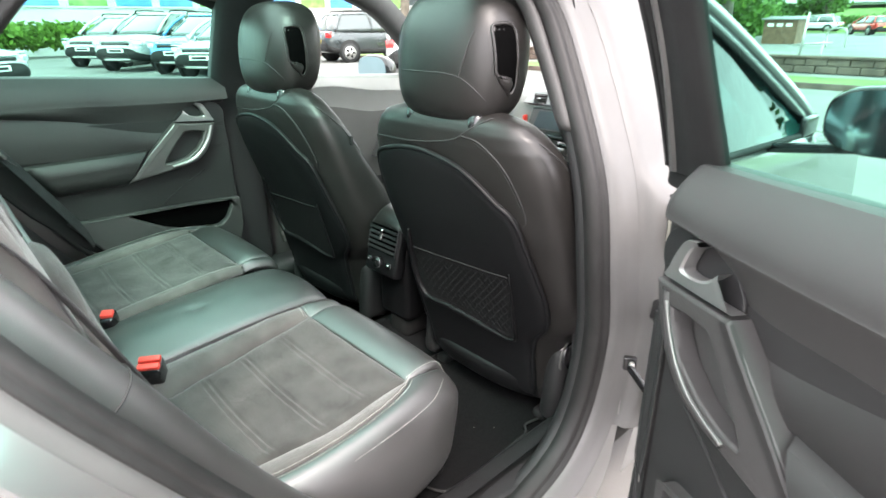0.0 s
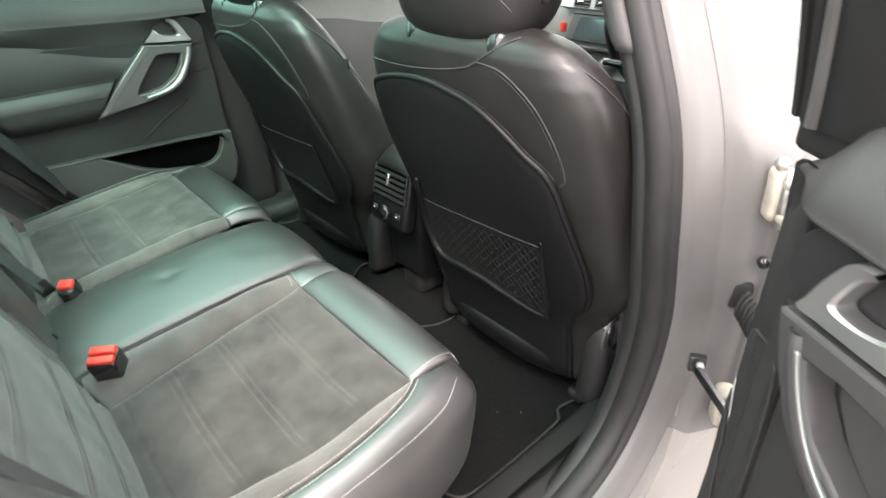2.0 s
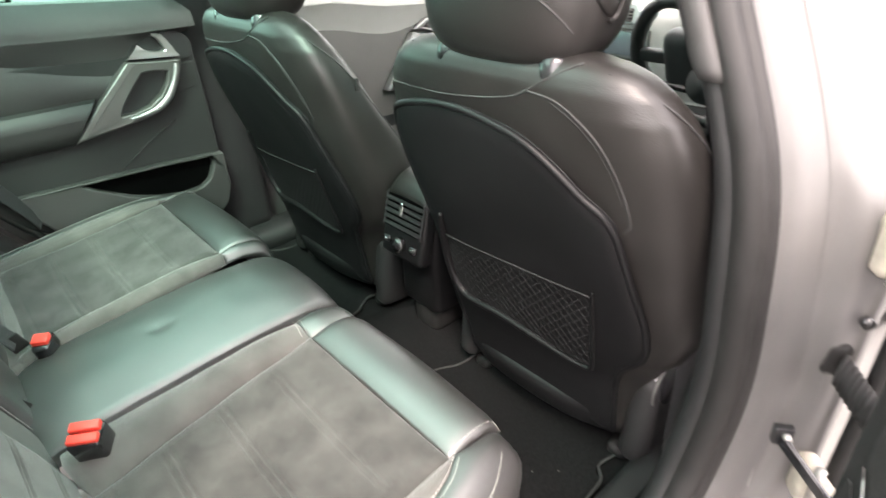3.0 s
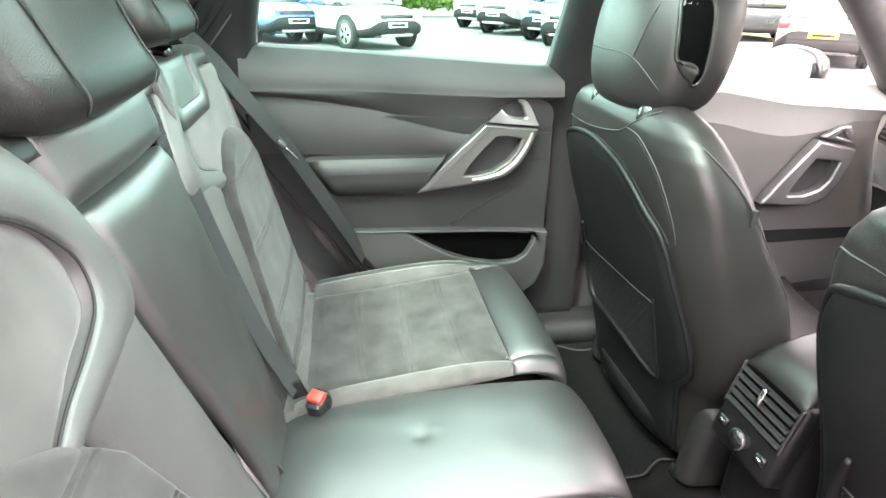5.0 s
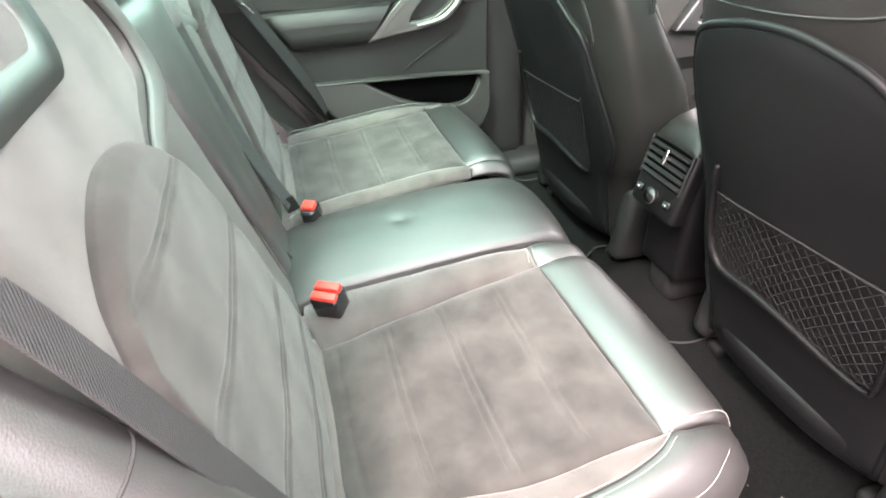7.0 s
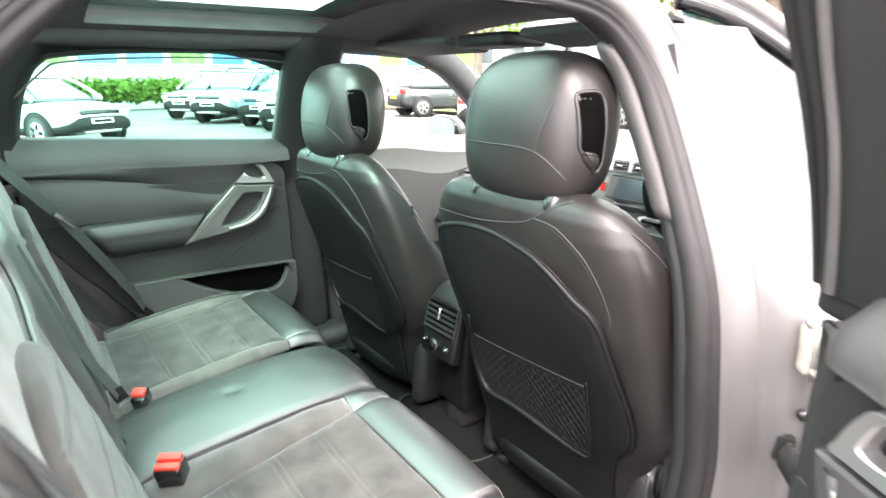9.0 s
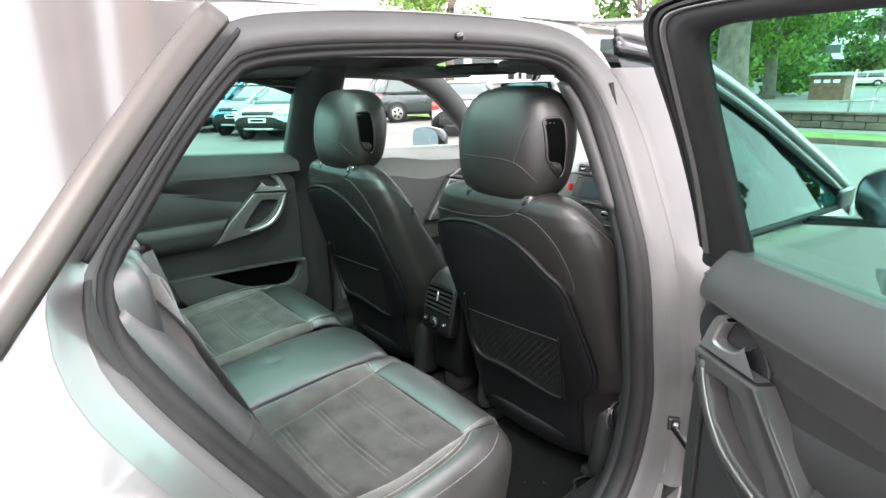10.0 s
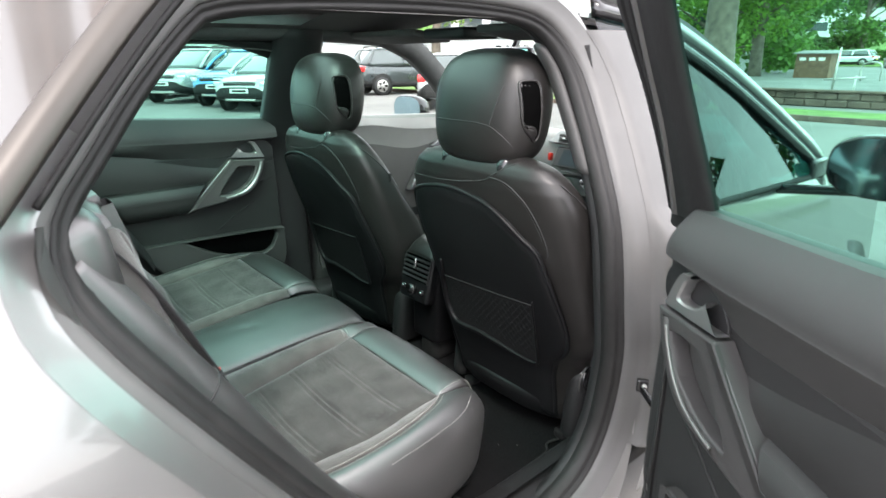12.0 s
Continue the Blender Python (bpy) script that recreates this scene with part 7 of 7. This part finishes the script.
parked_car((-20.8, 70.0), 85, (0.05, 0.16, 0.40), "blue hatchback on the far side of the road", 0.95)
parked_car((-10.8, 58.0), 40, (0.55, 0.03, 0.02), "red hatchback at the roadside", 0.95)


# ---- buildings ----
def building(at, yaw, size, wallmat, label, rows, cols, pane, roofmat=FELT, sill=0.9, height=1.5, gap=0.5):
    b = thing("building", (0, 0, 0), label, "building")
    w, d, h = size
    rbox("wall", (0, d / 2, h / 2), (w, d, h), 0, wallmat, b)
    rbox("roof", (0, d / 2, h + 0.12), (w + 0.6, d + 0.6, 0.24), 0.02, roofmat, b, seg=1)
    for i in range(rows):
        for j in range(cols):
            cw = w / cols
            x, z = -w / 2 + cw * (j + 0.5), sill + i * (h / rows) + height / 2
            win = rbox("window", (x, -0.02, z), (cw - gap, 0.10, height), 0.01, CLAD, b, seg=1)
            rbox("pane", (x, -0.075, z), (cw - gap - 0.16, 0.02, height - 0.16), 0, pane[(i + j) % len(pane)], win)
    b.matrix_basis = pose(at[0], at[1], 0, 0, 0, yaw)
    return b


# Green reflection of leaves painted as the colour of every third pane.
LEAF_REFLECTION = mat("pane painted with reflected leaves", (0.16, 0.30, 0.08), 0.3, var=0.5, scale=2.0)
building((-31, 9), 90, (34, 12, 7.0), WHITEWALL, "white office with blue upper panes and painted leaf reflections", 1, 17, [BLUEPANE, LEAF_REFLECTION, BLUEPANE], sill=2.05, height=2.2, gap=0.22)
show = building((-33, 33), 42, (40, 14, 5.5), WHITEWALL, "long white showroom with a lettered fascia", 1, 16, [DARKPANE], sill=2.4, height=2.0, gap=0.5)
rbox("fascia", (0, -0.2, 1.75), (40, 0.16, 1.1), 0.01, CLAD, show, label="pale fascia board", seg=1)
for k, wd in enumerate((0.5, 0.28, 0.5, 0.42, 0, 0.46, 0.5, 0.40, 0.6, 0.42, 0.46)):
    if wd:
        rbox("sign_bar", (1.0 + k * 0.72, -0.30, 1.75), (wd, 0.03, 0.55), 0.01, MATT, show, seg=1)
for o in show.children_recursive:
    if o.name.startswith(("fascia", "sign_bar")):
        o.matrix_parent_inverse = Matrix()
tall = building((-30, 112), 8, (70, 14, 13), WHITEWALL, "long pale office block above the trees", 4, 20, [DARKPANE], sill=0.9, height=1.5, gap=0.3)
for i in range(4):
    rbox("brick_band", (0, -0.05, 0.45 + 3.25 * i), (70, 0.2, 0.9), 0, BRICK, tall)
tall.matrix_basis = pose(-30, 112, 3.5, 0, 0, 8)
shed = thing("shed", (-7.25, 23.9, 0), "brown boarded garden shed with a felt roof", "shed")
for k in range(16):
    rbox("board", (-8.3 + 0.14 * k, 23.0, 0.85), (0.132, 0.03, 1.7), 0.004, WOOD, shed, seg=1)
for k in range(12):
    rbox("board", (-6.12, 23.1 + 0.14 * k, 0.85), (0.03, 0.132, 1.7), 0.004, WOOD, shed, seg=1)
rbox("shed_core", (-7.25, 23.9, 0.83), (2.2, 1.7, 1.66), 0, WOOD, shed)
rbox("shed_roof", (-7.25, 23.9, 1.80), (2.7, 2.1, 0.07), 0.01, FELT, shed, pose(0, 0, 0, 5))
for k in range(3):
    rbox("shed_window", (-7.9 + 0.62 * k, 22.97, 1.32), (0.42, 0.03, 0.22), 0.004, WHITEPLATE, shed, seg=1)
shed.matrix_basis = pose(-10.4, 36.5, 0) @ Matrix.Scale(0.75, 4)
stand = thing("cycle_stand", (-4.3, 18.8, 0), "dark metal stand beside the wall", "stand")
tube("post", [(-4.25, 18.8, 0), (-4.2, 18.8, 1.5)], 0.03, STEEL, stand, n=3, seg=8)
tube("post", [(-3.75, 18.9, 0), (-3.72, 18.9, 0.75)], 0.025, STEEL, stand, n=3, seg=8)
tube("rail", [(-4.5, 18.8, 0.62), (-3.5, 18.9, 0.70)], 0.025, STEEL, stand, n=3, seg=8)
tube("rail", [(-3.6, 18.9, 1.42), (-4.2, 18.8, 1.40)], 0.02, STEEL, stand, n=3, seg=8)
stand2 = thing("cycle_hoop", (-7.0, 33.5, 0), "steel cycle hoop on the road edge", "stand")
tube("hoop", [(-7.4, 33.5, 0), (-7.4, 33.5, 0.75), (-6.7, 33.5, 0.8), (-6.6, 33.5, 0)], 0.04, STEEL, stand2, n=24, seg=8)
fence = thing("screen_wall", (-28, 6, 0), "pale green hedge screen behind the parked row", "hedge")


# ---- trees and hedges ----
def leaf_mat(name, col):
    m = bpy.data.materials.new(name)
    m.use_nodes = True
    t = m.node_tree
    b = t.nodes["Principled BSDF"]
    g = t.nodes.new("ShaderNodeNewGeometry")
    mx = t.nodes.new("ShaderNodeMix")
    mx.data_type = 'RGBA'
    mx.inputs[6].default_value = (*[c * 0.55 for c in col], 1)
    mx.inputs[7].default_value = (*[c * 1.5 for c in col], 1)
    t.links.new(g.outputs["Random Per Island"], mx.inputs[0])
    t.links.new(mx.outputs[2], b.inputs["Base Color"])
    b.inputs["Roughness"].default_value = 0.6
    tl, mxs = t.nodes.new("ShaderNodeBsdfTranslucent"), t.nodes.new("ShaderNodeMixShader")
    t.links.new(mx.outputs[2], tl.inputs[0])
    mxs.inputs[0].default_value = 0.45
    t.links.new(b.outputs[0], mxs.inputs[1])
    t.links.new(tl.outputs[0], mxs.inputs[2])
    t.links.new(mxs.outputs[0], t.nodes["Material Output"].inputs[0])
    return m


LEAF = [leaf_mat("lime leaves", (0.12, 0.23, 0.035)), leaf_mat("mid green leaves", (0.075, 0.165, 0.032)), leaf_mat("dark green leaves", (0.05, 0.12, 0.026))]


def leaves(name, centres, size, count, material, parent, seed, label=""):
    rg = np.random.default_rng(seed)
    C = np.array(centres)
    pick = rg.integers(0, len(C), count)
    d = rg.normal(size=(count, 3))
    d /= np.linalg.norm(d, axis=1, keepdims=True)
    rad = C[pick, 3:4] * rg.uniform(0.35, 1.05, (count, 1)) ** 0.6
    P = C[pick, :3] + d * rad * np.array([1, 1, 0.8])
    a = rg.normal(size=(count, 3))
    a /= np.linalg.norm(a, axis=1, keepdims=True)
    b = np.cross(a, rg.normal(size=(count, 3)))
    b /= np.linalg.norm(b, axis=1, keepdims=True)
    s = size * rg.uniform(0.6, 1.4, (count, 1))
    V = np.stack([P + a * s, P + b * s * 0.6, P - a * s, P - b * s * 0.6], 1).reshape(-1, 3)
    F = np.arange(count * 4).reshape(-1, 4)
    return put(name, V, F, material, parent, label, False)


def tree(at, h, r, seed, kind=1, trunk=0.25, low=0.3, count=5000, size=0.16, label="broad green tree in full leaf"):
    rg = random.Random(seed)
    t = thing("tree", (at[0], at[1], 0), label, "tree", "trees")
    x, y = at
    tube("trunk", [(x, y, -0.1), (x + rg.uniform(-.2, .2), y, h * 0.3), (x + rg.uniform(-.3, .3), y + rg.uniform(-.3, .3), h * 0.75)], [trunk * 1.25, trunk, trunk * 0.35], BARK, t, n=14, seg=12)
    cs = []
    for k in range(14):
        a, e = rg.uniform(0, 6.283), rg.uniform(low, 1.0)
        q = r * (0.45 + 0.55 * math.sin(math.pi * min(1, (e - low) / (1 - low) * 0.9 + 0.1))) * rg.uniform(0.4, 0.95)
        c = (x + q * math.cos(a), y + q * math.sin(a), h * e)
        cs.append((*c, r * rg.uniform(0.28, 0.5)))
        tube("limb", [(x, y, h * min(e * 0.7, 0.6)), (x + 0.5 * q * math.cos(a), y + 0.5 * q * math.sin(a), h * (e * 0.85)), c], [trunk * 0.45, trunk * 0.25, trunk * 0.06], BARK, t, n=8, seg=6)
    leaves("crown", cs, size, count, LEAF[kind], t, seed)
    return t


tree((-9.3, 22.5), 12, 4.5, 1, 0, 0.50, 0.42, 6500, 0.15, "old tree with a thick trunk over the car park edge")
tree((-13.5, 30), 11, 4.5, 2, 0, 0.3, 0.12, 6500, 0.17)
tree((-13.6, 36.5), 10, 3.8, 3, 0, 0.3, 0.12, 8000, 0.13)
tree((-17, 40), 13, 6, 4, 1, 0.4, 0.1, 6500, 0.22)
tree((-22, 48), 13, 6, 5, 2, 0.4, 0.1, 6000, 0.24)
tree((-18.5, 52), 9, 4.0, 6, 1, 0.3, 0.1, 5000, 0.2)
tree((-20.5, 82), 11, 4.6, 7, 1, 0.3, 0.15, 5000, 0.26, "round green tree on the grass bank")
tree((-27.5, 78), 12, 5.5, 8, 2, 0.35, 0.1, 5000, 0.28)
tree((-12.0, 90), 12, 5.0, 9, 1, 0.35, 0.1, 5000, 0.28)
tree((-38, 60), 14, 7, 10, 1, 0.4, 0.1, 5500, 0.3)
tree((-20.5, 17.5), 7.5, 3.0, 11, 0, 0.2, 0.45, 4500, 0.11, "young pale green tree among the parked cars")
tree((14.5, 23), 9.5, 4.0, 12, 1, 0.3, 0.15, 6000, 0.2)
hedge = thing("hedge", (-20, 73, 0), "clipped green hedge along the bank", "hedge")
leaves("hedge_leaves", [(-50 + 0.8 * k, 73, 1.0, 0.75) for k in range(90)], 0.22, 9000, LEAF[1], hedge, 31)
leaves("screen_leaves", [(-29.2, 0 + 0.6 * k, 0.9, 0.7) for k in range(11)], 0.14, 3000, LEAF[0], fence, 33)
